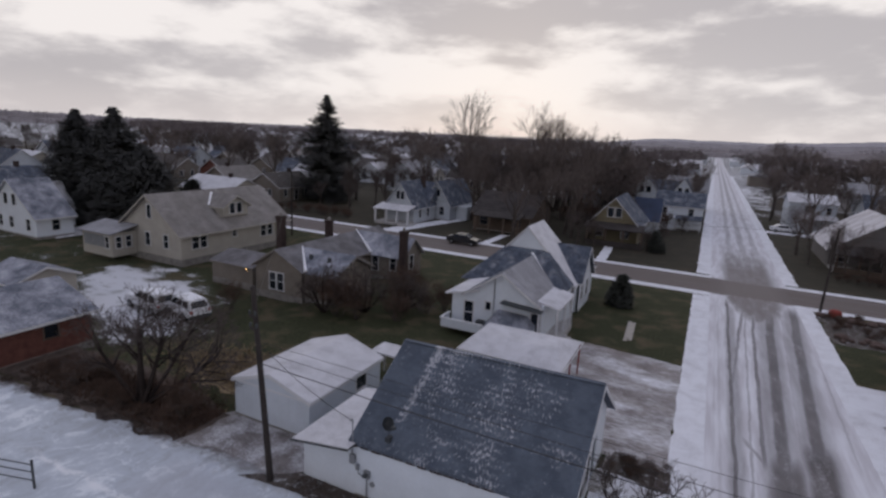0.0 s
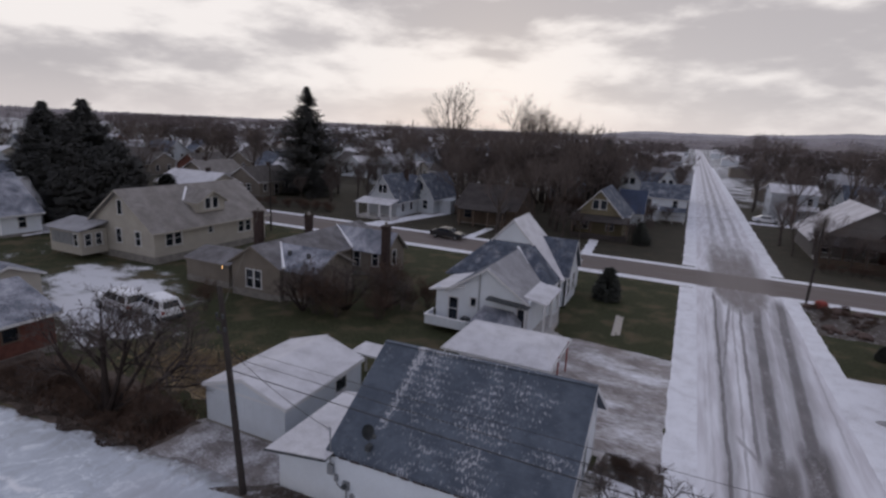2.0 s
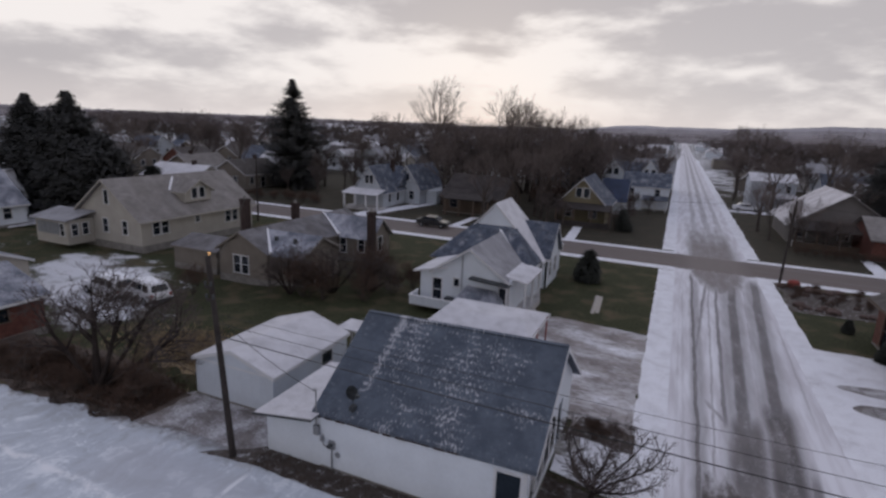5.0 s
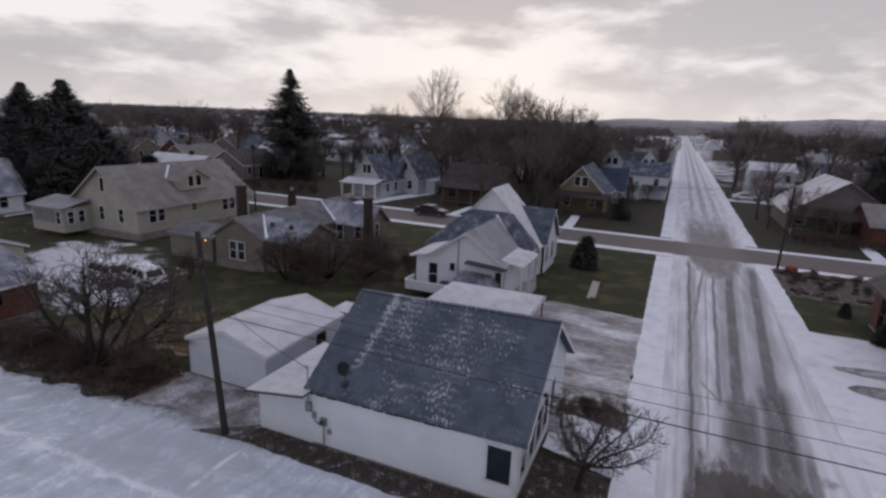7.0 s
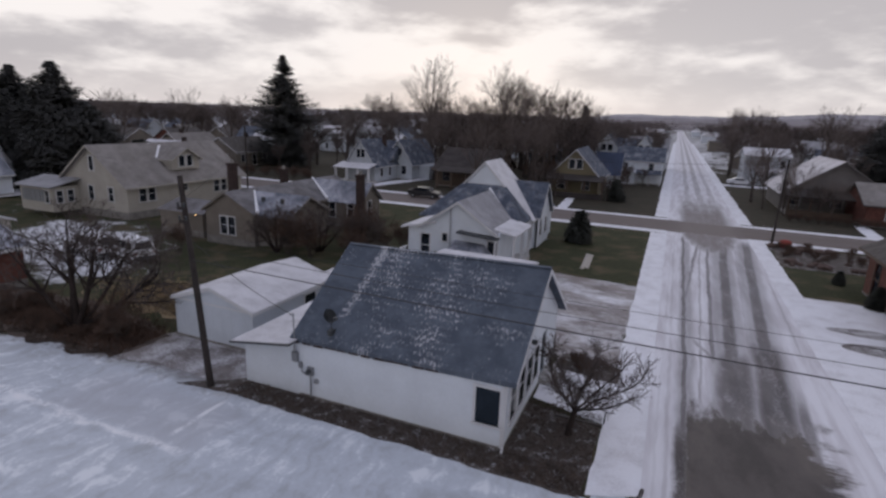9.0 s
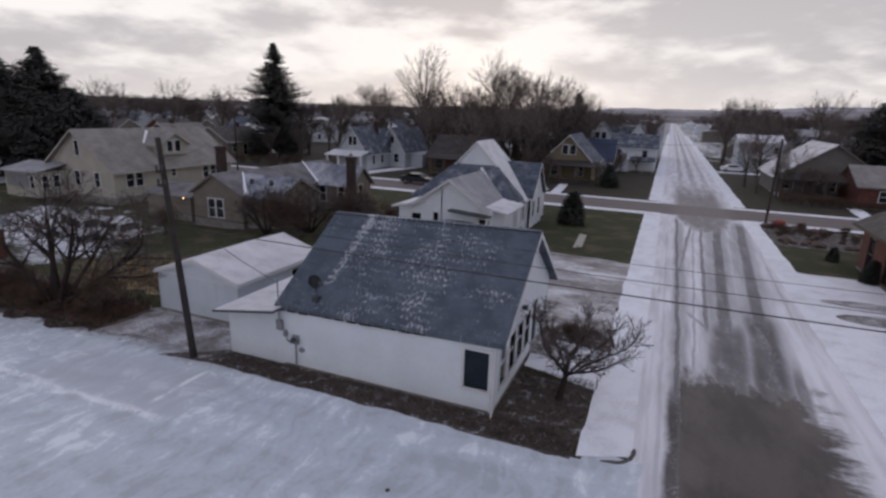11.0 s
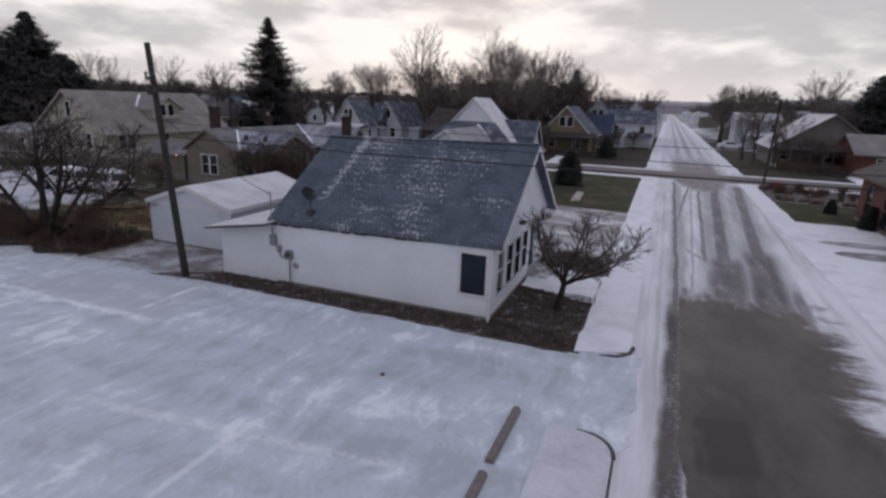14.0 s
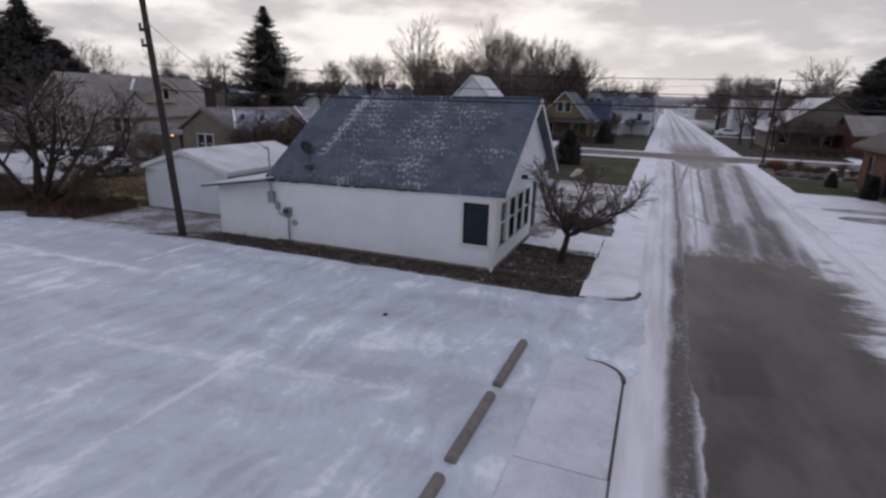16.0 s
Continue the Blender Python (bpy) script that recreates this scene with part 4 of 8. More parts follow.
def near_house():
    h = site("bungalow", -7.0, 20.2, "white bungalow with blue-grey shingle roof and enclosed porch", "house")
    x0, x1, y0, y1, eave, ridge = -11.15, -2.85, 16.0, 24.4, 2.50, 5.28
    front = [(0.55 + 1.12 * k, 0.55 + 1.12 * k + 0.74, 0.66, 2.08) for k in range(4)] + [(5.25, 6.15, 0.25, 2.15)]
    side = [(7.27, 8.13, 0.82, 2.17)]
    block_house(h, x0, x1, y0, y1, eave, ridge, "x", MAT["white_siding"], (MAT["shingle_blue"], MAT["shingle_blue"]), MAT["white_trim"], {"s": side, "e": front}, over=(0.05, 0.34), rake=0.36, base=0.2, eave_mat=MAT["shingle_blue"])
    fill_windows(h, "s", x0, x1, y0, y1, side, MAT["white_trim"], MAT["blind"], rail=False)
    fill_windows(h, "e", x0, x1, y0, y1, front[:4], MAT["white_trim"], MAT["glass"])
    slope = (ridge - eave) / 4.2
    shingle_courses(h, x0 - 0.36, x1 + 0.36, y0 - 0.08, eave - slope * 0.08 + 0.145, (y0 + y1) / 2, ridge + 0.145, MAT["shingle_blue"])
    part("ridge_cap", boxes((x0 - 0.36, 20.08, ridge + 0.125, x1 + 0.36, 20.32, ridge + 0.185), bevel=0.03), MAT["shingle_blue"], h)
    # corner boards, clapboard shadow lines, front door and step
    part("corner_board", boxes((x1 - 0.10, y0 - 0.025, 0.05, x1 + 0.025, y0 - 0.003, eave), (x1 + 0.003, y0 - 0.003, 0.05, x1 + 0.025, y0 + 0.10, eave)), MAT["white_trim"], h)
    for k in range(15):
        z = 0.16 + k * 0.155
        bm = bmesh.new()
        spans = [(x0, x1)] if not 0.70 < z + 0.08 < 2.27 else [(x0, -3.98), (-2.93, x1)]
        for a, b in spans:
            prism(bm, [(0, y0 - 0.002, z + 0.15), (0, y0 - 0.016, z), (0, y0 - 0.002, z)], (a, 0, 0), (b, 0, 0))
        part("clapboard", bm, MAT["white_siding"], h)
    door = part("door", boxes((x1 - 0.10, 21.44, 0.25, x1 - 0.06, 22.30, 2.15), bevel=0.01), MAT["blind"], h, "dark front door of the porch")
    part("handle", boxes((x1 - 0.06, 21.52, 1.1, x1 - 0.02, 21.58, 1.2), bevel=0.01), MAT["steel"], door)
    part("porch_step", boxes((x1, 21.2, 0, x1 + 0.9, 22.6, 0.16), (x1, 21.3, 0.16, x1 + 0.5, 22.5, 0.30), bevel=0.015), MAT["concrete"], h)
    part("vent", boxes((x1 - 0.02, 19.9, 3.6, x1 + 0.02, 20.5, 4.1), bevel=0.005), MAT["white_trim"], h)
    part("porch_lamp", boxes((x1, 19.35, 2.55, x1 + 0.22, 19.5, 2.72), bevel=0.03), MAT["dark_metal"], h)
    # rake soffit and gutter with a downpipe at the corner
    bm = bmesh.new()
    tube(bm, [(x1 + 0.05, y0 - 0.08, 2.29), (x1 + 0.03, y0 - 0.05, 2.1), (x1 + 0.03, y0 - 0.05, 0.2), (x1 + 0.06, y0 - 0.3, 0.08)], 0.035, 8)
    part("downpipe", bm, MAT["white_trim"], h)
    drip = random.Random(4)
    for k in range(12):
        xa = x0 - 0.3 + 0.52 * k
        part("drip_edge", boxes((xa, y0 - 0.10, 2.405 + drip.uniform(-0.02, 0.015), xa + drip.uniform(0.35, 0.5), y0 - 0.082, 2.47)), MAT["chimney"], h)
    # the old roof has sunk towards its western end
    for ob in h.children_recursive:
        for v in ob.data.vertices:
            if v.co.z > 2.3:
                v.co.z += 0.019 * (v.co.x + 2.5)
    # annexe with a nearly flat snowy roof
    a0, a1, b1 = -13.85, x0, 20.6
    top = lambda x: 2.30 + 0.15 * (x - a1)
    for yy in (y0 + 0.002, b1 - 0.16):
        part("wall", prism(bmesh.new(), [(a0, 0, 0), (a1, 0, 0), (a1, 0, top(a1)), (a0, 0, top(a0))], (0, yy, 0), (0, yy + 0.16, 0)), MAT["white_siding"], h)
    part("wall", wall(bmesh.new(), (a0, b1 - 0.16, 0), (0, -1, 0), b1 - y0 - 0.33, top(a0), 0.16), MAT["white_siding"], h)
    lo, hi = a0 - 0.22, a1 - 0.02
    an = part("roof_slope", prism(bmesh.new(), [(lo, 0, top(lo)), (hi, 0, top(hi)), (hi, 0, top(hi) + 0.07), (lo, 0, top(lo) + 0.07)], (0, 15.38, 0), (0, b1 + 0.2, 0)), MAT["dark_metal"], h)
    part("snow_cover", prism(bmesh.new(), [(lo + 0.03, 0, top(lo) + 0.073), (hi, 0, top(hi) + 0.073), (hi, 0, top(hi) + 0.12), (lo + 0.06, 0, top(lo) + 0.11)], (0, 15.43, 0), (0, b1 + 0.15, 0)), MAT["snow_roof"], an)
    # power inlet: mast, weather head, conduit, meter and cut-off boxes
    bm = bmesh.new()
    tube(bm, [(-11.3, 15.9, 1.75), (-11.3, 15.9, 3.35), (-11.3, 15.86, 3.45), (-11.3, 15.72, 3.42)], 0.032, 8)
    part("service_mast", bm, MAT["steel"], h)
    part("cutoff_box", boxes((-11.42, 15.84, 1.45, -11.16, 15.99, 1.86), bevel=0.02), MAT["grey_box"], h)
    part("cutoff_box", boxes((-11.12, 15.86, 1.22, -10.98, 15.99, 1.48), bevel=0.02), MAT["grey_box"], h)
    bm = bmesh.new()
    tube(bm, [(-11.05, 15.93, 1.25), (-11.0, 15.93, 1.08), (-10.8, 15.93, 0.98), (-10.62, 15.93, 1.02)], 0.025, 6)
    tube(bm, [(-10.6, 15.93, 1.1), (-10.6, 15.93, 0.05)], 0.03, 6)
    part("conduit", bm, MAT["grey_box"], h)
    me = part("meter_base", boxes((-10.74, 15.86, 1.0, -10.46, 15.99, 1.34), bevel=0.02), MAT["grey_box"], h)
    bm = bmesh.new()
    tube(bm, [(-10.6, 15.86, 1.2), (-10.6, 15.74, 1.2)], 0.10, 14)
    part("meter_glass", bm, MAT["dark_metal"], me)
    bm = bmesh.new()
    tube(bm, [(-10.35, 15.99, 0.78), (-10.35, 15.93, 0.78)], 0.11, 14)
    part("vent_cap", bm, MAT["steel"], h)
    return h


near_house()


def satellite_dish():
    fx, fy, fz = -9.85, 16.28, 2.83
    d = site("satellite_dish", fx, fy, "dark grey satellite dish on a short mast on shingles", "satellite dish")
    bm = bmesh.new()
    tube(bm, [(fx, fy, fz), (fx, fy, fz + 0.42), (fx - 0.03, fy - 0.05, fz + 0.56)], 0.035, 8)
    part("mast", bm, MAT["dark_metal"], d)
    part("foot", boxes((fx - 0.1, fy - 0.14, fz - 0.12, fx + 0.1, fy + 0.14, fz + 0.08), bevel=0.01), MAT["dark_metal"], d)
    bm = bmesh.new()
    rings = []
    for i in range(6):
        r = 0.27 * i / 5
        rings.append([bm.verts.new((r * 1.15 * math.cos(a), r * math.sin(a), 0.09 * (i / 5) ** 2)) for a in [2 * math.pi * k / 20 for k in range(20)]] if i else [bm.verts.new((0, 0, 0))])
    for k in range(20):
        bm.faces.new((rings[0][0], rings[1][k], rings[1][(k + 1) % 20]))
        for i in range(1, 5):
            bm.faces.new((rings[i][k], rings[i + 1][k], rings[i + 1][(k + 1) % 20], rings[i][(k + 1) % 20]))
    bmesh.ops.solidify(bm, geom=bm.faces[:], thickness=0.015)
    bm.transform(look((fx - 0.06, fy - 0.08, fz + 0.62), (fx - 5.0, fy + 0.6, fz - 2.6)))
    part("dish", bm, MAT["dark_metal"], d)
    bm = bmesh.new()
    tube(bm, [(fx - 0.04, fy - 0.08, fz + 0.45), (fx + 0.24, fy - 0.2, fz + 0.5), (fx + 0.36, fy - 0.24, fz + 0.66)], 0.014, 6)
    box(bm, fx + 0.30, fy - 0.30, fz + 0.62, fx + 0.42, fy - 0.18, fz + 0.72)
    part("feed_arm", bm, MAT["dark_metal"], d)


satellite_dish()


# ---- garage, carport, second white house ----
def garage():
    g = site("garage", -17.6, 21.0, "white two-slope garage with a snow-covered roof", "garage")
    x0, x1, y0, y1 = -20.15, -15.35, 18.1, 24.2
    eave, ridge = 1.93, 2.70
    side = [(3.6, 4.5, 0.95, 1.65)]
    block_house(g, x0, x1, y0, y1, eave, ridge, "y", MAT["grey_siding"], (MAT["snow_roof"], MAT["snow_roof"]), MAT["white_trim"], {"e": side}, over=0.14, rake=0.10, base=0.2)
    fill_windows(g, "e", x0, x1, y0, y1, side, MAT["white_trim"], MAT["glass"], rail=False)
    bm = boxes((x0 + 0.5, y0 - 0.05, 0.1, x0 + 0.9, y0 - 0.003, 2.0))
    for k in range(9):
        box(bm, x0 + 0.02 + k * 0.5, y0 - 0.012, 0.12, x0 + 0.05 + k * 0.5, y0 - 0.002, 2.04)
    bm2 = boxes((x0, y0 - 0.02, 1.88, x1, y0 - 0.003, 1.96))
    bm.free()
    part("belt_board", bm2, MAT["white_trim"], g)
    for k in range(8):
        x = x0 + 0.1 + k * 0.57
        part("siding_batten", boxes((x, y0 - 0.012, 0.12, x + 0.03, y0 - 0.002, 1.88)), MAT["grey_siding"], g)
    s = site("lean_to_roof", -14.6, 25.8, "snow-covered low lean-to roof behind the garage", "shed")
    part("roof_slope", boxes((-16.6, 25.0, 1.75, -14.3, 26.6, 1.85)), MAT["snow_roof"], s)
    for x, y in ((-16.5, 25.1), (-14.4, 25.1), (-16.5, 26.5), (-14.4, 26.5)):
        part("post", boxes((x - 0.05, y - 0.05, 0, x + 0.05, y + 0.05, 1.75)), MAT["wood_deck"], s)


garage()


def carport():
    c = site("carport", -9.0, 30.2, "metal carport with a snow-covered hipped roof and red posts", "carport")
    x0, x1, y0, y1 = -12.1, -5.75, 27.5, 32.9
    bm = bmesh.new()
    low = [bm.verts.new(p) for p in ((x0, y0, 2.15), (x1, y0, 2.15), (x1, y1, 2.15), (x0, y1, 2.15))]
    hi = [bm.verts.new(p) for p in ((x0 + 0.5, y0 + 2.0, 2.62), (x1 - 0.9, y0 + 2.0, 2.62), (x1 - 0.9, y1 - 1.6, 2.62), (x0 + 0.5, y1 - 1.6, 2.62))]
    bm.faces.new(hi)
    bm.faces.new(low[::-1])
    for k in range(4):
        bm.faces.new((low[k], low[(k + 1) % 4], hi[(k + 1) % 4], hi[k]))
    bmesh.ops.bevel(bm, geom=bm.edges[:], offset=0.06, segments=2, affect="EDGES")
    roof = part("roof_panel", bm, MAT["snow_roof"], c)
    part("edge_trim", boxes((x0 - 0.01, y0 - 0.03, 2.05, x1 + 0.01, y0 - 0.003, 2.17), (x1 + 0.003, y0 - 0.03, 2.05, x1 + 0.03, y1, 2.17), (x0 - 0.03, y0, 2.05, x0 - 0.003, y1, 2.17)), MAT["white_trim"], c)
    for x in (x0 + 0.15, x1 - 0.15):
        for y in (y0 + 0.2, (y0 + y1) / 2, y1 - 0.2):
            part("post", boxes((x - 0.04, y - 0.04, 0, x + 0.04, y + 0.04, 2.16)), MAT["red_paint"] if x > -8 else MAT["white_trim"], c)


carport()


def second_house():
    h = site("farmhouse", -12.4, 45.0, "white farmhouse with steep frosted roofs and a rear wing", "house")
    W, T = MAT["white_siding"], MAT["white_trim"]
    # rear wing, gable end with a low lean-to at its side
    wing = [(1.05, 1.75, 0.55, 2.3), (2.75, 3.15, 1.9, 2.5)]
    part("wall", wall(bmesh.new(), (-16.45, 36.0, 0), (1, 0, 0), 7.15, 2.95, 0.16, wing), W, h)
    part("wall", wall(bmesh.new(), (-9.3, 36.16, 0), (0, 1, 0), 6.0, 2.95, 0.16), W, h)
    part("wall", wall(bmesh.new(), (-16.45, 42.5, 0), (0, -1, 0), 6.34, 2.5, 0.16), W, h)
    part("gable", prism(bmesh.new(), [(-15.3, 0, 2.95), (-9.6, 0, 2.95), (-12.5, 0, 4.85)], (0, 36.0, 0), (0, 36.16, 0)), W, h)
    window(h, (-15.40, 36.0, 0.55), (1, 0, 0), 0.70, 1.75, T, MAT["glass"], name="door")
    window(h, (-13.70, 36.0, 1.9), (1, 0, 0), 0.40, 0.6, T, MAT["glass"], rail=False)
    gable_roof(h, -15.3, -9.7, 36.0, 44.5, 2.95, 4.85, (MAT["shingle_dark"], MAT["shingle_grey"]), 0.3, 0.3, axis="y", trim=T, peak=-12.5)
    bm = bmesh.new()
    prism(bm, [(-16.95, 0, 2.62), (-14.2, 0, 3.22), (-14.2, 0, 3.34), (-16.95, 0, 2.76)], (0, 35.75, 0), (0, 42.5, 0))
    part("lean_to_roof", bm, MAT["snow_roof"], h, "snow-covered lean-to roof")
    # main block: short ridge along y, gable over a hipped skirt roof
    part("wall", wall(bmesh.new(), (-17.4, 42.5, 0), (1, 0, 0), 8.3, 2.75, 0.16), W, h)
    part("wall", wall(bmesh.new(), (-9.1, 42.66, 0), (0, 1, 0), 9.8, 2.75, 0.16, [(1.0, 1.9, 0.9, 2.3)]), W, h)
    part("wall", wall(bmesh.new(), (-9.1, 52.6, 0), (-1, 0, 0), 8.3, 2.75, 0.16), W, h)
    part("wall", wall(bmesh.new(), (-17.4, 52.44, 0), (0, -1, 0), 9.8, 2.75, 0.16), W, h)
    part("gable", prism(bmesh.new(), [(-17.3, 0, 2.75), (-9.3, 0, 2.75), (-13.3, 0, 7.05)], (0, 43.95, 0), (0, 44.1, 0)), W, h)
    part("gable", prism(bmesh.new(), [(-17.3, 0, 2.75), (-9.3, 0, 2.75), (-13.3, 0, 7.05)], (0, 48.1, 0), (0, 48.25, 0)), W, h)
    window(h, (-9.1, 43.66, 0.9), (0, 1, 0), 0.9, 1.4, T, MAT["glass"])
    gable_roof(h, -17.4, -9.2, 44.05, 48.3, 2.85, 7.12, (MAT["shingle_grey"], MAT["snow_roof"]), 0.35, 0.2, axis="y", trim=T, peak=-13.3)
    gable_roof(h, -17.4, -9.1, 48.3, 52.6, 2.75, 4.6, (MAT["shingle_dark"], MAT["shingle_dark"]), 0.3, 0.0, axis="y", trim=T, peak=-13.3)
    bm = bmesh.new()
    prism(bm, [(-17.7, 40.3, 2.72), (-9.0, 40.3, 2.72), (-11.4, 43.95, 5.2), (-15.2, 43.95, 5.2)], (0, 0, 0), (0, 0.0, 0.12))
    part("skirt_roof", bm, MAT["shingle_dark"], h, "dark frosted skirt roof")
    part("skirt_roof", prism(bmesh.new(), [(-9.0, 40.3, 2.72), (-9.0, 43.9, 2.72), (-11.4, 43.95, 5.2)], (0, 0, 0), (0, 0, 0.12)), MAT["shingle_dark"], h)
    part("skirt_roof", prism(bmesh.new(), [(-17.7, 40.3, 2.72), (-15.2, 43.95, 5.2), (-17.7, 43.9, 2.72)], (0, 0, 0), (0, 0, 0.12)), MAT["shingle_dark"], h)
    # cross gable towards the street
    part("wall", wall(bmesh.new(), (-8.75, 45.2, 0), (0, 1, 0), 4.6, 2.9, 0.16, [(0.9, 1.7, 0.9, 2.3), (2.9, 3.7, 0.9, 2.3)]), W, h)
    part("wall", wall(bmesh.new(), (-9.1, 45.2, 0), (1, 0, 0), 0.35, 2.9, 0.16), W, h)
    part("gable", prism(bmesh.new(), [(0, 45.2, 2.9), (0, 49.8, 2.9), (0, 47.5, 5.3)], (-8.91, 0, 0), (-8.75, 0, 0)), W, h)
    for y in (46.1, 48.1):
        window(h, (-8.75, y, 0.9), (0, 1, 0), 0.8, 1.4, T, MAT["glass"])
    gable_roof(h, -12.0, -8.75, 45.2, 49.8, 2.9, 5.35, (MAT["shingle_dark"], MAT["shingle_dark"]), 0.3, 0.3, axis="x", trim=T)
    # side porch with a snowy roof
    bm = bmesh.new()
    prism(bm, [(-10.15, 0, 3.12), (-8.2, 0, 2.72), (-8.2, 0, 2.84), (-10.15, 0, 3.26)], (0, 36.3, 0), (0, 40.9, 0))
    part("porch_roof", bm, MAT["snow_roof"], h, "snow-covered porch roof")
    for y in (36.45, 38.6, 40.7):
        part("post", boxes((-8.42, y - 0.07, 0, -8.28, y + 0.07, 2.78), bevel=0.01), T, h)
    part("porch_floor", boxes((-9.3, 36.3, 0, -8.2, 40.9, 0.45)), MAT["wood_deck"], h)
    for k in range(3):
        part("step", boxes((-8.2 + 0.28 * k, 37.2, 0, -7.92 + 0.28 * k, 38.4, 0.36 - 0.12 * k)), MAT["wood_deck"], h)
    # rear deck with board railing
    d = part("deck", boxes((-16.6, 34.5, 0.45, -12.4, 36.0, 0.55)), MAT["wood_deck"], h)
    for k in range(9):
        x = -16.6 + 0.465 * k
        part("railing_board", boxes((x, 34.46, 0.5, x + 0.44, 34.5, 1.15)), MAT["white_siding"], d)
    for k in range(4):
        part("railing_board", boxes((-16.64, 34.5 + 0.37 * k, 0.5, -16.6, 34.85 + 0.37 * k, 1.15)), MAT["white_siding"], d)
    part("rail", boxes((-16.68, 34.42, 1.15, -12.4, 34.54, 1.21), (-16.68, 34.54, 1.15, -16.56, 36.0, 1.21)), MAT["snow_line"], d)
    # mast, air units and cellar bulkhead beside the wing
    part("mast", tube(bmesh.new(), [(-13.05, 35.93, 1.0), (-13.05, 35.93, 4.5)], 0.04, 6), MAT["steel"], h)
    for x in (-14.2, -13.3):
        part("air_unit", boxes((x, 35.3, 0.55, x + 0.6, 35.85, 1.1), bevel=0.04), MAT["dark_metal"], h)
    part("awning", prism(bmesh.new(), [(-12.3, 0, 2.80), (-9.25, 0, 2.58), (-9.25, 0, 2.66), (-12.3, 0, 2.90)], (0, 35.2, 0), (0, 36.0, 0)), MAT["dark_metal"], h, "dark sagging awning")
    part("awning_post", boxes((-9.45, 35.2, 0, -9.32, 35.33, 2.58), bevel=0.01), T, h)
    bm = bmesh.new()
    foot = [bm.verts.new(p) for p in ((-13.2, 33.9, 1.15), (-9.7, 33.9, 1.05), (-9.7, 36.0, 1.35), (-13.2, 36.0, 1.45))]
    crest = [bm.verts.new(p) for p in ((-12.5, 35.0, 1.95), (-10.6, 35.0, 1.85), (-10.4, 36.0, 2.05), (-12.7, 36.0, 2.15))]
    bm.faces.new(crest)
    bm.faces.new(foot[::-1])
    for k in range(4):
        bm.faces.new((foot[k], foot[(k + 1) % 4], crest[(k + 1) % 4], crest[k]))
    bmesh.ops.bevel(bm, geom=bm.edges[:], offset=0.05, segments=1, affect="EDGES")
    part("entry_roof", bm, MAT["shingle_frost"], h, "low frosted hipped roof over the cellar entry")
    part("entry_wall", boxes((-13.1, 34.0, 0, -9.8, 35.99, 1.2)), W, h)
    for k in range(4):
        part("stair", boxes((-9.3 + 0.3 * k, 34.3, 0, -9.0 + 0.3 * k, 35.4, 0.64 - 0.16 * k)), MAT["wood_deck"], h)
    for y in (34.3, 35.36):
        part("stair_rail", tube(bmesh.new(), [(-9.3, y, 1.6), (-8.1, y, 0.95), (-8.1, y, 0)], 0.04, 6), T, h)
    # added dark panel, built like a door, for the shaded porch recess
    window(h, (-10.15, 35.985, 0.35), (1, 0, 0), 0.7, 1.95, T, MAT["glass"], deep=0.008, name="door")
    for k in range(7):
        part("baluster", boxes((-8.26, 38.7 + 0.33 * k, 0.45, -8.22, 38.74 + 0.33 * k, 1.3)), T, h)
    part("rail", boxes((-8.28, 38.6, 1.3, -8.20, 40.8, 1.36)), T, h)
    v = part("valley_snow", prism(bmesh.new(), [(-12.75, 43.5, 5.06), (-12.55, 43.5, 5.06), (-10.0, 40.6, 3.16), (-10.2, 40.6, 3.16)], (0, 0, 0), (0, 0, 0.06)), MAT["snow_line"], h, "line of packed snow in the roof valley")


second_house()


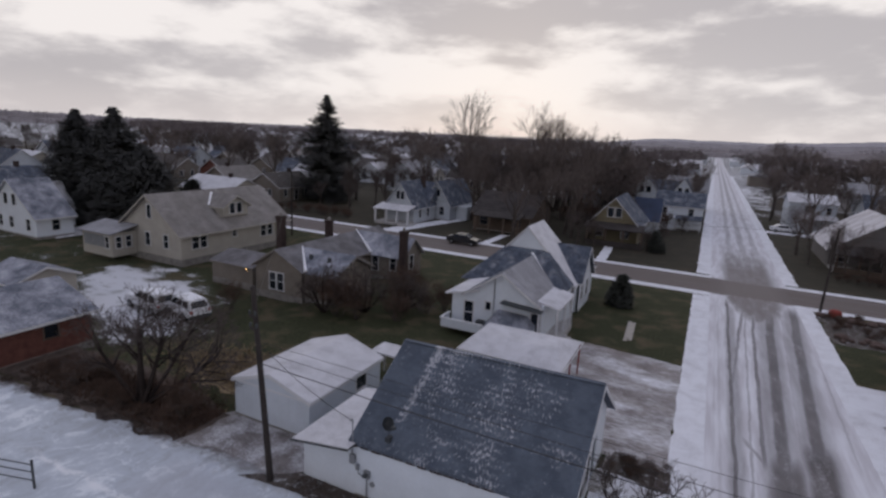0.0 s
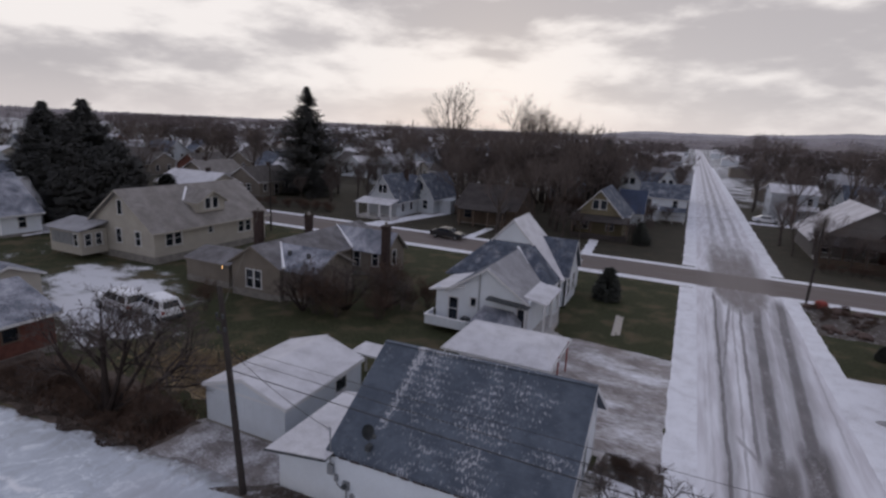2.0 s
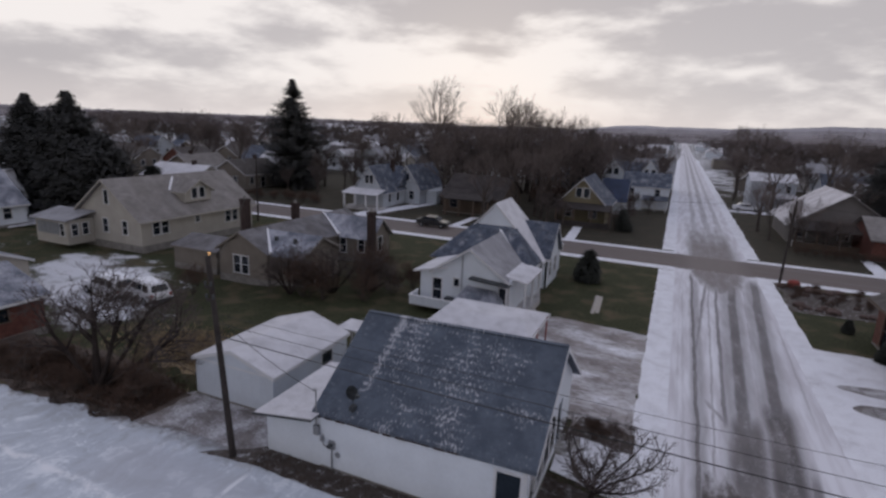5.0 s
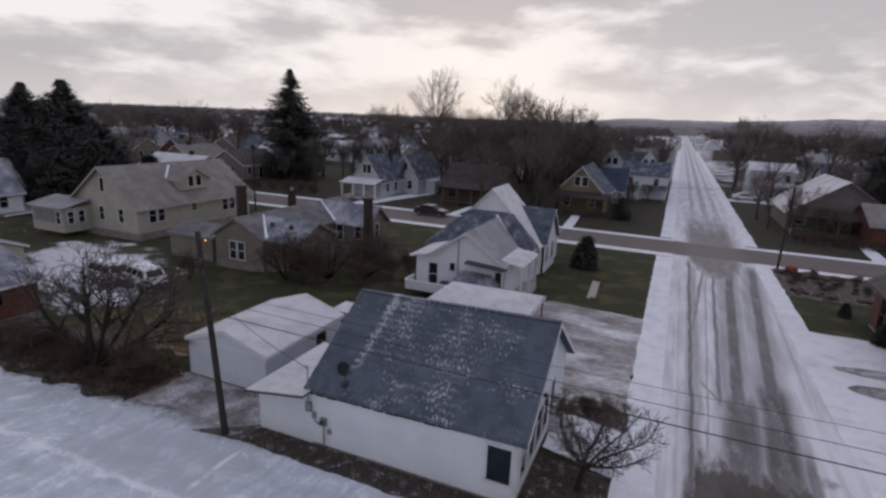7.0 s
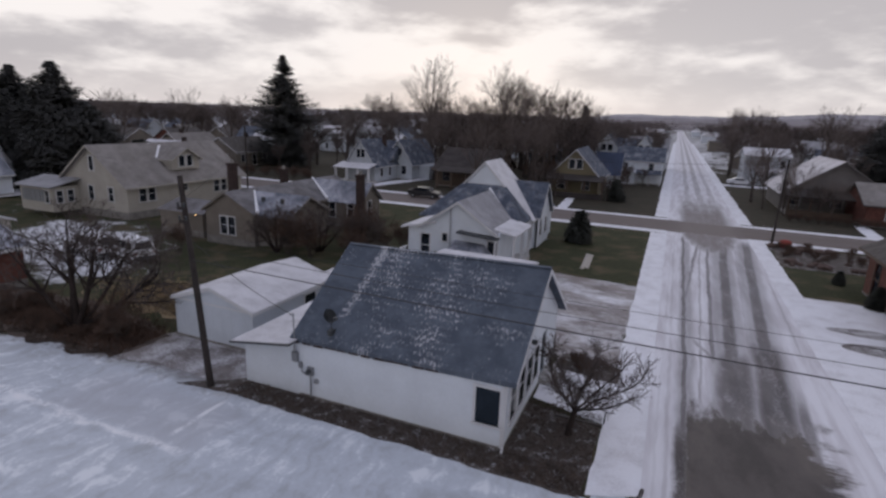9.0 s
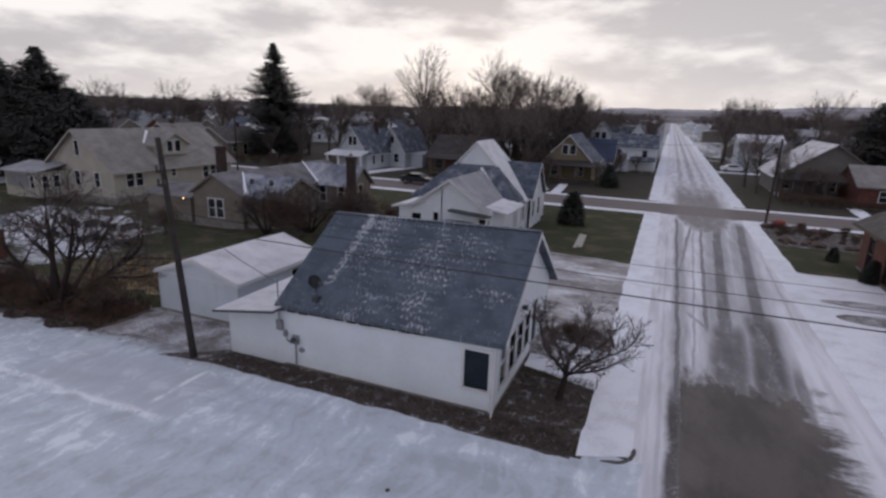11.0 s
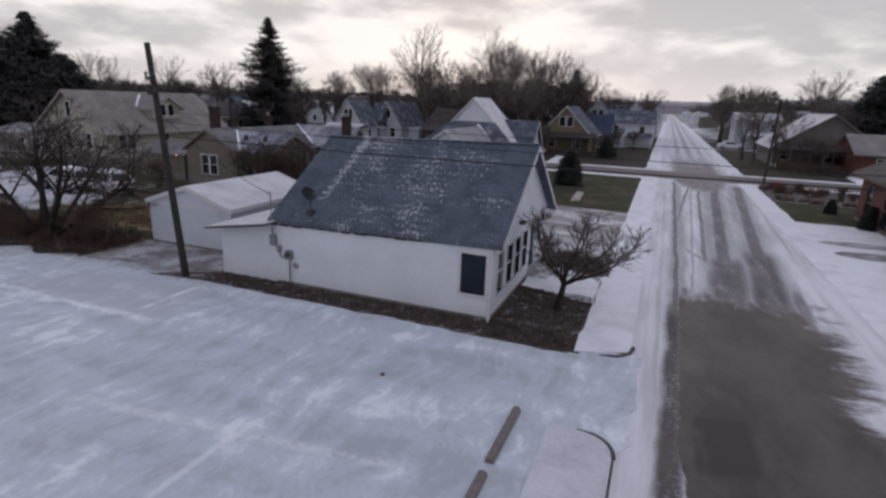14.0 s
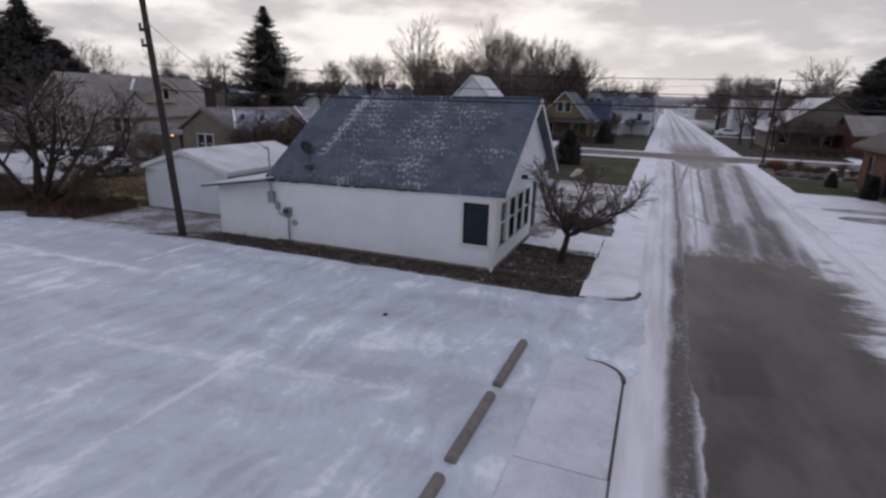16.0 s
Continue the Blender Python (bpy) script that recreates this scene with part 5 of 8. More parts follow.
# ---- tan house and cream house ----
def tan_house():
    h = site("ranch_house", -30.0, 40.0, "tan house with frosted cross gables and brick chimneys", "house")
    W, T, R = MAT["tan"], MAT["white_trim"], MAT["shingle_frost"]
    # long block with its gable to the yard, ridge along y
    win = [(1.62, 2.32, 0.4, 1.92), (2.50, 3.20, 0.4, 1.92)]
    block_house(h, -35.25, -30.0, 34.5, 50.5, 2.42, 3.92, "y", W, (MAT["shingle_slate"], MAT["shingle_slate"]), MAT["tan"], {"s": win}, over=0.25, rake=0.25, base=0.2, peak=-32.9)
    fill_windows(h, "s", -35.25, -30.0, 34.5, 50.5, win, T, MAT["glass"])
    # two wings to the east, their roofs mitred into the long block's slope
    for y0, y1, x1, ridge, holes, east in ((34.9, 40.2, -26.8, 3.74, [], []), (44.8, 48.5, -26.1, 4.0, [(0.3, 1.0, 0.65, 2.15), (2.45, 3.1, 0.9, 2.4)], [(1.2, 1.9, 0.9, 2.3)])):
        part("wall", wall(bmesh.new(), (-30.0, y0, 0), (1, 0, 0), x1 + 30.0, 2.42, 0.16, holes), W, h)
        part("wall", wall(bmesh.new(), (x1, y0 + 0.16, 0), (0, 1, 0), y1 - y0 - 0.32, 2.42, 0.16, east), W, h)
        part("wall", wall(bmesh.new(), (x1, y1, 0), (-1, 0, 0), x1 + 30.0, 2.42, 0.16), W, h)
        part("foundation", boxes((-29.98, y0 - 0.02, -0.6, x1 + 0.02, y1 + 0.02, 0.1)), MAT["foundation"], h)
        for u0, u1, z0, z1 in holes:
            window(h, (-30.0 + u0, y0, z0), (1, 0, 0), u1 - u0, z1 - z0, T, MAT["glass"])
        for u0, u1, z0, z1 in east:
            window(h, (x1, y0 + 0.16 + u0, z0), (0, 1, 0), u1 - u0, z1 - z0, T, MAT["glass"])
        ym = (y0 + y1) / 2
        part("gable", prism(bmesh.new(), [(0, y0, 2.42), (0, y1, 2.42), (0, ym, ridge - 0.05)], (x1 - 0.16, 0, 0), (x1, 0, 0)), W, h)
        xr = -30.0 - (ridge - 2.42) / 1.5 * 2.9
        for ye, s in ((y0, -1), (y1, 1)):
            e = ye + 0.3 * s
            low = 2.42 - 0.3 * (ridge - 2.42) / (ym - y0)
            pts = [(-29.7, e, low), (x1 + 0.3, e, low), (x1 + 0.3, ym, ridge), (xr, ym, ridge)]
            part("roof", prism(bmesh.new(), pts if s < 0 else pts[::-1], (0, 0, 0), (0, 0, 0.1)), R, h)
            part("bargeboard", prism(bmesh.new(), [(x1 + 0.3, e, low - 0.12), (x1 + 0.3, ym, ridge - 0.12), (x1 + 0.3, ym, ridge + 0.1), (x1 + 0.3, e, low + 0.1)], (0.002, 0, 0), (0.04, 0, 0)), MAT["shingle_tan"], h)
        bm = bmesh.new()
        tube(bm, [(-29.75, y0 - 0.2, 2.50), (-29.75 + (xr + 29.75) * 0.5, (y0 - 0.2 + ym) / 2, (2.5 + ridge) / 2 + 0.09), (xr, ym, ridge + 0.12)], [0.15, 0.11, 0.07], 6)
        part("valley_snow", bm, MAT["snow_line"], h, "line of packed snow in the roof valley")
    for x, y, z, w in ((-38.3, 41.0, 5.65, 0.36), (-25.75, 44.25, 5.2, 0.33), (-36.0, 45.8, 4.9, 0.32)):
        ch = part("chimney", boxes((x - w, y - w, -0.4, x + w, y + w, z), (x - w - 0.07, y - w - 0.07, z - 0.25, x + w + 0.07, y + w + 0.07, z - 0.05), bevel=0.02), MAT["chimney"], h, "brick chimney")
        part("cap", tube(bmesh.new(), [(x, y, z), (x, y, z + 0.3)], [0.17, 0.14], 8), MAT["foundation"], ch)
    for x in (-30.5, -28.5):
        part("roof_vent", boxes((x - 0.14, 36.2, 3.1, x + 0.14, 36.45, 3.6), bevel=0.03), MAT["dark_metal"], h)
    part("porch_lamp", boxes((-36.20, 34.24, 1.70, -36.14, 34.30, 1.78), bevel=0.02), lamp_mat, h, "lit warm porch lamp")
    part("lamp_bracket", boxes((-36.3, 34.3, 1.75, -35.2, 34.36, 1.80)), MAT["dark_metal"], h)
    # low side shed with frosted roof
    s = site("side_shed", -38.4, 36.0, "low grey-roofed shed beside the tan house", "shed")
    block_house(s, -41.6, -36.4, 35.2, 40.0, 1.6, 2.3, "x", MAT["tan"], (MAT["shingle_slate"], MAT["shingle_slate"]), MAT["tan"], {}, over=0.2, rake=0.2, base=0.1)


tan_house()


def cream_house():
    h = site("cream_house", -53.0, 44.0, "cream bungalow with a tan roof, dormer and glazed porch", "house")
    W, T, R = MAT["cream"], MAT["white_trim"], MAT["shingle_tan"]
    x0, x1, y0, y1, eave, ridge = -57.8, -48.2, 37.0, 52.5, 3.0, 6.6
    east = [(1.2, 2.0, 1.2, 2.6), (2.25, 3.05, 1.2, 2.6), (6.6, 7.2, 1.8, 2.5), (11.0, 11.8, 1.2, 2.6), (12.1, 12.9, 1.2, 2.6)]
    south = [(8.2 - 1.3, 8.2 - 0.6, 1.2, 2.6), (4.0, 4.7, 1.2, 2.6)]
    block_house(h, x0, x1, y0, y1, eave, ridge, "y", W, (R, R), W, {"e": east, "s": south}, over=0.5, rake=0.5, base=0.5)
    fill_windows(h, "e", x0, x1, y0, y1, east, T, MAT["glass"])
    fill_windows(h, "s", x0, x1, y0, y1, south, T, MAT["glass"])
    window(h, (-53.3, y0 - 0.02, 4.2), (1, 0, 0), 0.6, 1.4, T, MAT["glass"], deep=0.01)
    # dormer
    bm = boxes((-51.5, 43.2, 4.0, -48.9, 46.8, 5.2))
    prism(bm, [(0, 43.2, 5.2), (0, 46.8, 5.2), (0, 45.0, 6.2)], (-51.5, 0, 0), (-48.9, 0, 0))
    part("dormer", bm, W, h)
    gable_roof(h, -52.8, -48.9, 43.2, 46.8, 5.15, 6.25, (R, R), 0.3, 0.35, axis="x", trim=W)
    for y in (44.1, 45.15):
        window(h, (-48.9, y, 4.35), (0, 1, 0), 0.7, 1.15, T, MAT["glass"], deep=-0.005)
    # glazed porch
    part("porch_wall", wall(bmesh.new(), (-60.3, 34.2, 0), (1, 0, 0), 5.0, 2.5, 0.16, [(3.9, 4.5, 0.9, 2.1)]), W, h)
    part("porch_wall", wall(bmesh.new(), (-55.3, 34.36, 0), (0, 1, 0), 2.6, 2.5, 0.16, [(0.3, 0.9, 0.9, 2.1), (1.4, 2.0, 0.9, 2.1)]), W, h)
    part("porch_wall", wall(bmesh.new(), (-60.3, 37.0, 0), (0, -1, 0), 2.6, 2.5, 0.16), W, h)
    for k in range(5):
        part("porch_panel", boxes((-60.0 + 0.72 * k, 34.17, 0.95, -59.34 + 0.72 * k, 34.2, 2.2), bevel=0.01), MAT["grey_box"], h)
    window(h, (-56.4, 34.2, 0.9), (1, 0, 0), 0.6, 1.2, T, MAT["glass"])
    for v in (0.3, 1.4):
        window(h, (-55.3, 34.36 + v, 0.9), (0, 1, 0), 0.6, 1.2, T, MAT["glass"])
    bm = bmesh.new()
    prism(bm, [(0, 33.8, 2.45), (0, 37.0, 3.15), (0, 37.0, 3.27), (0, 33.8, 2.57)], (-60.7, 0, 0), (-54.9, 0, 0))
    part("porch_roof", bm, MAT["shingle_grey"], h, "frosted porch roof")
    v = part("valley_snow", tube(bmesh.new(), [(-52.5, 44.7, 6.36), (-51.0, 42.95, 5.2)], [0.16, 0.12], 6), MAT["snow_line"], h, "patch of packed snow beside the dormer")


cream_house()


# ---- brick buildings and other houses of the street ----
def brick_garage():
    g = site("brick_outbuilding", -40.0, 14.0, "low red brick outbuilding with a frosted grey roof", "outbuilding")
    block_house(g, -43.0, -35.2, 8.0, 20.0, 2.25, 3.6, "y", MAT["brick"], (MAT["shingle_frost"], MAT["shingle_frost"]), MAT["white_trim"], {"e": [(9.0, 9.8, 1.0, 1.8)]}, over=0.5, rake=0.3, base=0.1)
    fill_windows(g, "e", -43.0, -35.2, 8.0, 20.0, [(9.0, 9.8, 1.0, 1.8)], MAT["brown_siding"], MAT["glass"], rail=False)
    s = site("small_shed", -47.0, 22.0, "small shed with a snowy roof behind the brick building", "shed")
    block_house(s, -50.0, -45.5, 20.5, 25.0, 1.9, 2.8, "x", MAT["cream"], (MAT["shingle_frost"], MAT["shingle_frost"]), MAT["white_trim"], {}, over=0.3, rake=0.3, base=0.1)


brick_garage()


def brick_house_right():
    h = site("brick_house", 18.0, 38.0, "dark red brick house at the street's edge", "house")
    win = [(1.2, 2.3, 0.3, 2.5), (4.4, 5.5, 0.3, 2.5), (9.6, 10.8, 0.3, 2.5), (12.0, 13.2, 0.3, 2.5)]
    block_house(h, 14.5, 24.0, 30.0, 44.6, 3.3, 6.0, "y", MAT["brick"], (MAT["shingle_brown"], MAT["shingle_brown"]), MAT["brown_siding"], {"w": win, "s": [(1.0, 2.2, 0.9, 2.2)]}, over=0.6, rake=0.5, base=0.3)
    fill_windows(h, "w", 14.5, 24.0, 30.0, 44.6, win, MAT["brown_siding"], MAT["glass"])
    fill_windows(h, "s", 14.5, 24.0, 30.0, 44.6, [(1.0, 2.2, 0.9, 2.2)], MAT["white_trim"], MAT["glass"])


brick_house_right()


def corner_house():
    """Low house with a broad snowy gable, deep porch and a brick wing."""
    h = site("corner_house", 21.0, 88.0, "dark house with a broad snow-streaked gable roof and porch", "house")
    W = MAT["brown_siding"]
    win = [(0.8, 2.0, 0.9, 2.1), (5.6, 6.8, 0.9, 2.1)]
    block_house(h, 15.4, 27.6, 84.5, 98.0, 2.6, 6.8, "y", MAT["grey_brown"], (MAT["streaked_snow"], MAT["old_roof_porch_shade"]), MAT["grey_brown"], {"s": win}, over=0.6, rake=0.6, base=0.3)
    fill_windows(h, "s", 15.4, 27.6, 84.5, 98.0, win, MAT["white_trim"], MAT["glass"])
    bm = bmesh.new()
    prism(bm, [(0, 80.6, 2.35), (0, 84.4, 3.0), (0, 84.4, 3.12), (0, 80.6, 2.47)], (15.2, 0, 0), (25.6, 0, 0))
    part("porch_roof", bm, MAT["old_roof_porch_shade"], h)
    for k in range(5):
        part("post", boxes((15.5 + k * 2.4, 80.8, 0, 15.72 + k * 2.4, 81.02, 2.4)), W, h)
    part("porch_wall", boxes((15.4, 80.75, 0, 25.4, 80.95, 0.75)), MAT["brown_siding"], h)
    part("porch_floor", boxes((15.4, 80.95, 0, 25.4, 84.5, 0.35)), MAT["concrete"], h)
    b = site("brick_wing", 27.0, 80.0, "red brick wing with a grey gable roof", "house")
    block_house(b, 22.6, 32.0, 76.5, 86.0, 2.6, 4.6, "x", MAT["brick"], (MAT["shingle_tan"], MAT["shingle_tan"]), MAT["grey_brown"], {"s": [(2.0, 3.2, 0.9, 2.1)]}, over=0.4, rake=0.4, base=0.2)
    fill_windows(b, "s", 22.6, 32.0, 76.5, 86.0, [(2.0, 3.2, 0.9, 2.1)], MAT["white_trim"], MAT["glass"])


corner_house()


def yellow_house():
    h = site("yellow_house", -10.5, 85.0, "yellow gabled house with a deep front porch", "house")
    block_house(h, -15.1, -8.3, 80.6, 91.0, 3.1, 6.7, "y", MAT["yellow"], (MAT["shingle_dark"], MAT["shingle_dark"]), MAT["white_trim"], {"s": [(1.0, 2.0, 1.0, 2.3), (4.6, 5.6, 1.0, 2.3)]}, over=0.5, rake=0.5, base=0.3)
    fill_windows(h, "s", -15.1, -8.3, 80.6, 91.0, [(1.0, 2.0, 1.0, 2.3), (4.6, 5.6, 1.0, 2.3)], MAT["white_trim"], MAT["glass"])
    for x in (-12.65, -11.55):
        window(h, (x, 80.58, 4.0), (1, 0, 0), 0.8, 1.3, MAT["white_trim"], MAT["glass"], deep=0.008)
    bm = bmesh.new()
    prism(bm, [(0, 77.8, 2.5), (0, 80.5, 3.05), (0, 80.5, 3.17), (0, 77.8, 2.62)], (-15.4, 0, 0), (-7.2, 0, 0))
    part("porch_roof", bm, MAT["old_roof_porch_shade"], h)
    for k in range(4):
        part("post", boxes((-15.0 + k * 2.5, 78.0, 0, -14.75 + k * 2.5, 78.25, 2.5)), MAT["brown_siding"], h)
    # wall and floor take the dark roof colour to paint the porch's shade
    part("porch_wall", boxes((-15.0, 77.95, 0, -7.3, 78.1, 0.8)), MAT["old_roof_porch_shade"], h)
    part("porch_floor", boxes((-15.0, 78.1, 0, -7.3, 80.6, 0.4)), MAT["old_roof_porch_shade"], h)
    # dark screens added at both ends so that the porch reads as shaded
    for x in (-15.0, -7.42):
        part("side_screen", boxes((x, 78.1, 0.4, x + 0.1, 80.5, 2.5)), MAT["old_roof_porch_shade"], h)


yellow_house()


def dark_bungalow():
    h = site("dark_bungalow", -28.5, 82.0, "dark brown bungalow with a hooded porch under trees", "house")
    block_house(h, -33.0, -23.6, 78.5, 90.0, 2.8, 5.6, "x", MAT["brown_siding"], (MAT["old_roof_porch_shade"], MAT["old_roof_porch_shade"]), MAT["brown_siding"], {"s": [(1.2, 2.4, 0.9, 2.2), (6.6, 7.8, 0.9, 2.2)]}, over=0.6, rake=0.5, base=0.3)
    fill_windows(h, "s", -33.0, -23.6, 78.5, 90.0, [(1.2, 2.4, 0.9, 2.2), (6.6, 7.8, 0.9, 2.2)], MAT["grey_brown"], MAT["glass"])
    bm = bmesh.new()
    prism(bm, [(0, 75.8, 2.5), (0, 78.4, 3.0), (0, 78.4, 3.12), (0, 75.8, 2.62)], (-32.0, 0, 0), (-24.5, 0, 0))
    part("porch_roof", bm, MAT["old_roof_porch_shade"], h)
    for k in range(4):
        part("post", boxes((-31.8 + k * 2.3, 76.0, 0, -31.5 + k * 2.3, 76.3, 2.5)), MAT["brown_siding"], h)


dark_bungalow()


def blue_house():
    h = site("pale_blue_house", -44.0, 78.0, "pale blue two-part house with a snowy porch roof", "house")
    W, T = MAT["blue_siding"], MAT["white_trim"]
    block_house(h, -46.9, -41.7, 74.5, 81.9, 2.9, 6.6, "y", W, (MAT["shingle_dark"], MAT["shingle_dark"]), T, {"e": [(1.6, 2.4, 0.9, 2.3), (4.4, 5.2, 0.9, 2.3)]}, over=0.4, rake=0.4, base=0.3)
    fill_windows(h, "e", -46.9, -41.7, 74.5, 81.9, [(1.6, 2.4, 0.9, 2.3), (4.4, 5.2, 0.9, 2.3)], T, MAT["glass"])
    for x in (-45.0, -44.2):
        window(h, (x, 74.48, 3.9), (1, 0, 0), 0.65, 1.3, T, MAT["glass"], deep=0.008)
    block_house(h, -43.8, -38.9, 82.0, 92.0, 2.9, 6.5, "y", W, (MAT["shingle_dark"], MAT["shingle_dark"]), T, {"s": [(2.9, 3.8, 0.9, 2.3)]}, over=0.4, rake=0.4, base=0.3)
    fill_windows(h, "s", -43.8, -38.9, 82.0, 92.0, [(2.9, 3.8, 0.9, 2.3)], T, MAT["glass"])
    window(h, (-41.6, 81.98, 4.0), (1, 0, 0), 0.7, 1.2, T, MAT["glass"], deep=0.008)
    # cross wing that joins the two gables, with a chimney on its ridge
    part("cross_roof", prism(bmesh.new(), [(0, 79.0, 3.2), (0, 83.0, 6.3), (0, 87.0, 3.2)], (-44.3, 0, 0), (-41.4, 0, 0)), MAT["shingle_dark"], h)
    part("chimney", boxes((-43.9, 80.6, 4.4, -43.3, 81.2, 7.4), bevel=0.03), MAT["chimney"], h)
    bm = bmesh.new()
    prism(bm, [(0, 71.6, 2.4), (0, 74.4, 3.0), (0, 74.4, 3.12), (0, 71.6, 2.52)], (-47.6, 0, 0), (-41.2, 0, 0))
    part("porch_roof", bm, MAT["snow_roof"], h, "snow-covered porch roof")
    for k in range(4):
        part("post", boxes((-47.4 + k * 1.98, 71.8, 0, -47.15 + k * 1.98, 72.05, 2.45)), T, h)
    part("porch_floor", boxes((-47.4, 71.8, 0, -41.3, 74.5, 0.4)), MAT["wood_deck"], h)
    part("side_porch", boxes((-38.88, 84.5, 0, -36.8, 89.0, 2.3), bevel=0.03), W, h)


blue_house()


def left_house():
    h = site("white_house", -75.0, 37.0, "white house with a frosted blue-grey gable roof", "house")
    W, T = MAT["white_siding"], MAT["white_trim"]
    south = [(2.2, 3.0, 0.8, 2.1), (4.6, 5.4, 0.8, 2.1), (8.2, 9.0, 0.8, 2.1)]
    east = [(1.6, 2.4, 0.8, 2.2)]
    block_house(h, -80.2, -70.0, 34.6, 38.8, 2.5, 6.5, "y", W, (MAT["shingle_frost"], MAT["shingle_frost"]), T, {"s": south, "e": east}, over=0.4, rake=0.3, base=0.3)
    fill_windows(h, "s", -80.2, -70.0, 34.6, 38.8, south, T, MAT["glass"])
    fill_windows(h, "e", -80.2, -70.0, 34.6, 38.8, east, T, MAT["glass"])
    for x in (-76.4, -74.6):
        window(h, (x, 34.58, 3.6), (1, 0, 0), 0.8, 1.3, T, MAT["glass"], deep=0.008)
    # lower rear wing under snow
    block_house(h, -81.0, -75.2, 38.8, 42.0, 2.3, 5.6, "y", W, (MAT["snow_roof"], MAT["snow_roof"]), MAT["dark_metal"], {}, over=0.35, rake=0.2, base=0.3)


left_house()


def back_houses():
    """Houses behind the yellow one, down to the street's edge."""
    W, T = MAT["white_siding"], MAT["white_trim"]
    h = site("white_cottage", -4.0, 106.0, "white cottage with a dark blue-grey roof beside the street", "house")
    s = [(1.2, 2.0, 2.6, 3.7), (5.6, 6.4, 2.6, 3.7)]
    block_house(h, -8.2, -0.3, 104.0, 111.0, 4.1, 6.3, "x", W, (MAT["shingle_dark"], MAT["shingle_dark"]), T, {"s": s}, over=0.3, rake=0.3, base=0.3)
    fill_windows(h, "s", -8.2, -0.3, 104.0, 111.0, s, T, MAT["glass"])
    part("porch_roof", prism(bmesh.new(), [(0, 101.6, 2.0), (0, 103.9, 2.5), (0, 103.9, 2.62), (0, 101.6, 2.1)], (-4.6, 0, 0), (-0.3, 0, 0)), MAT["shingle_dark"], h)
    for x in (-4.4, -2.4, -0.6):
        part("post", boxes((x, 101.8, 0, x + 0.15, 101.95, 2.05)), T, h)
    part("lean_to", boxes((-7.8, 102.2, 0, -4.7, 103.98, 2.2), bevel=0.03), W, h)
    part("snow_cover", boxes((-7.9, 102.1, 2.2, -4.6, 103.98, 2.28), bevel=0.02), MAT["snow_line"], h)
    b = site("navy_roofed_house", -10.0, 100.0, "low grey house with a navy blue roof", "house")
    block_house(b, -10.8, -6.6, 94.0, 100.0, 2.3, 5.6, "x", MAT["grey_siding"], (MAT["navy_roof"], MAT["navy_roof"]), T, {}, over=0.3, rake=0.2, base=0.2)
    g = site("white_gabled_house", -8.5, 122.0, "white house with two gables towards the road", "house")
    for x0, x1, y0, ridge, px in ((-14.6, -8.6, 117.0, 8.2, 0.9), (-6.8, -2.2, 119.0, 8.0, 0.7)):
        block_house(g, x0, x1, y0, y0 + 9.0, 4.6, ridge, "y", W, (MAT["shingle_grey"], MAT["shingle_dark"]), T, {}, over=0.3, rake=0.3, base=0.2)
        xm = (x0 + x1) / 2
        for k in (-1, 1):
            window(g, (xm + k * 0.65 - px / 2, y0 - 0.02, 5.0), (1, 0, 0), px, 1.2, T, MAT["glass"], deep=0.008)
    part("wall", boxes((-8.6, 121.0, 0, -6.8, 127.0, 4.6)), W, g)
    part("cross_roof", prism(bmesh.new(), [(0, 119.5, 4.4), (0, 123.5, 7.4), (0, 127.5, 4.4)], (-11.6, 0, 0), (-4.5, 0, 0)), MAT["shingle_dark"], g)
    t = site("grey_town_house", 19.0, 124.0, "pale grey two-storey house with a snowy low roof and dark porch", "house")
    s = [(2.6, 3.8, 3.6, 4.8), (6.0, 6.8, 3.4, 4.6)]
    block_house(t, 14.2, 21.8, 121.0, 130.0, 5.3, 6.6, "x", MAT["grey_siding"], (MAT["snow_roof"], MAT["snow_roof"]), T, {"s": s}, over=0.3, rake=0.3, base=0.3)
    fill_windows(t, "s", 14.2, 21.8, 121.0, 130.0, s, T, MAT["glass"])
    part("porch_roof", prism(bmesh.new(), [(0, 118.2, 2.5), (0, 120.9, 3.0), (0, 120.9, 3.15), (0, 118.2, 2.62)], (16.0, 0, 0), (22.0, 0, 0)), MAT["snow_roof"], t)
    for k in range(4):
        part("post", boxes((16.1 + 1.9 * k, 118.4, 0, 16.3 + 1.9 * k, 118.6, 2.55)), T, t)
    part("porch_wall", boxes((16.1, 118.6, 0, 21.9, 118.72, 0.9)), MAT["blue_siding"], t)


back_houses()


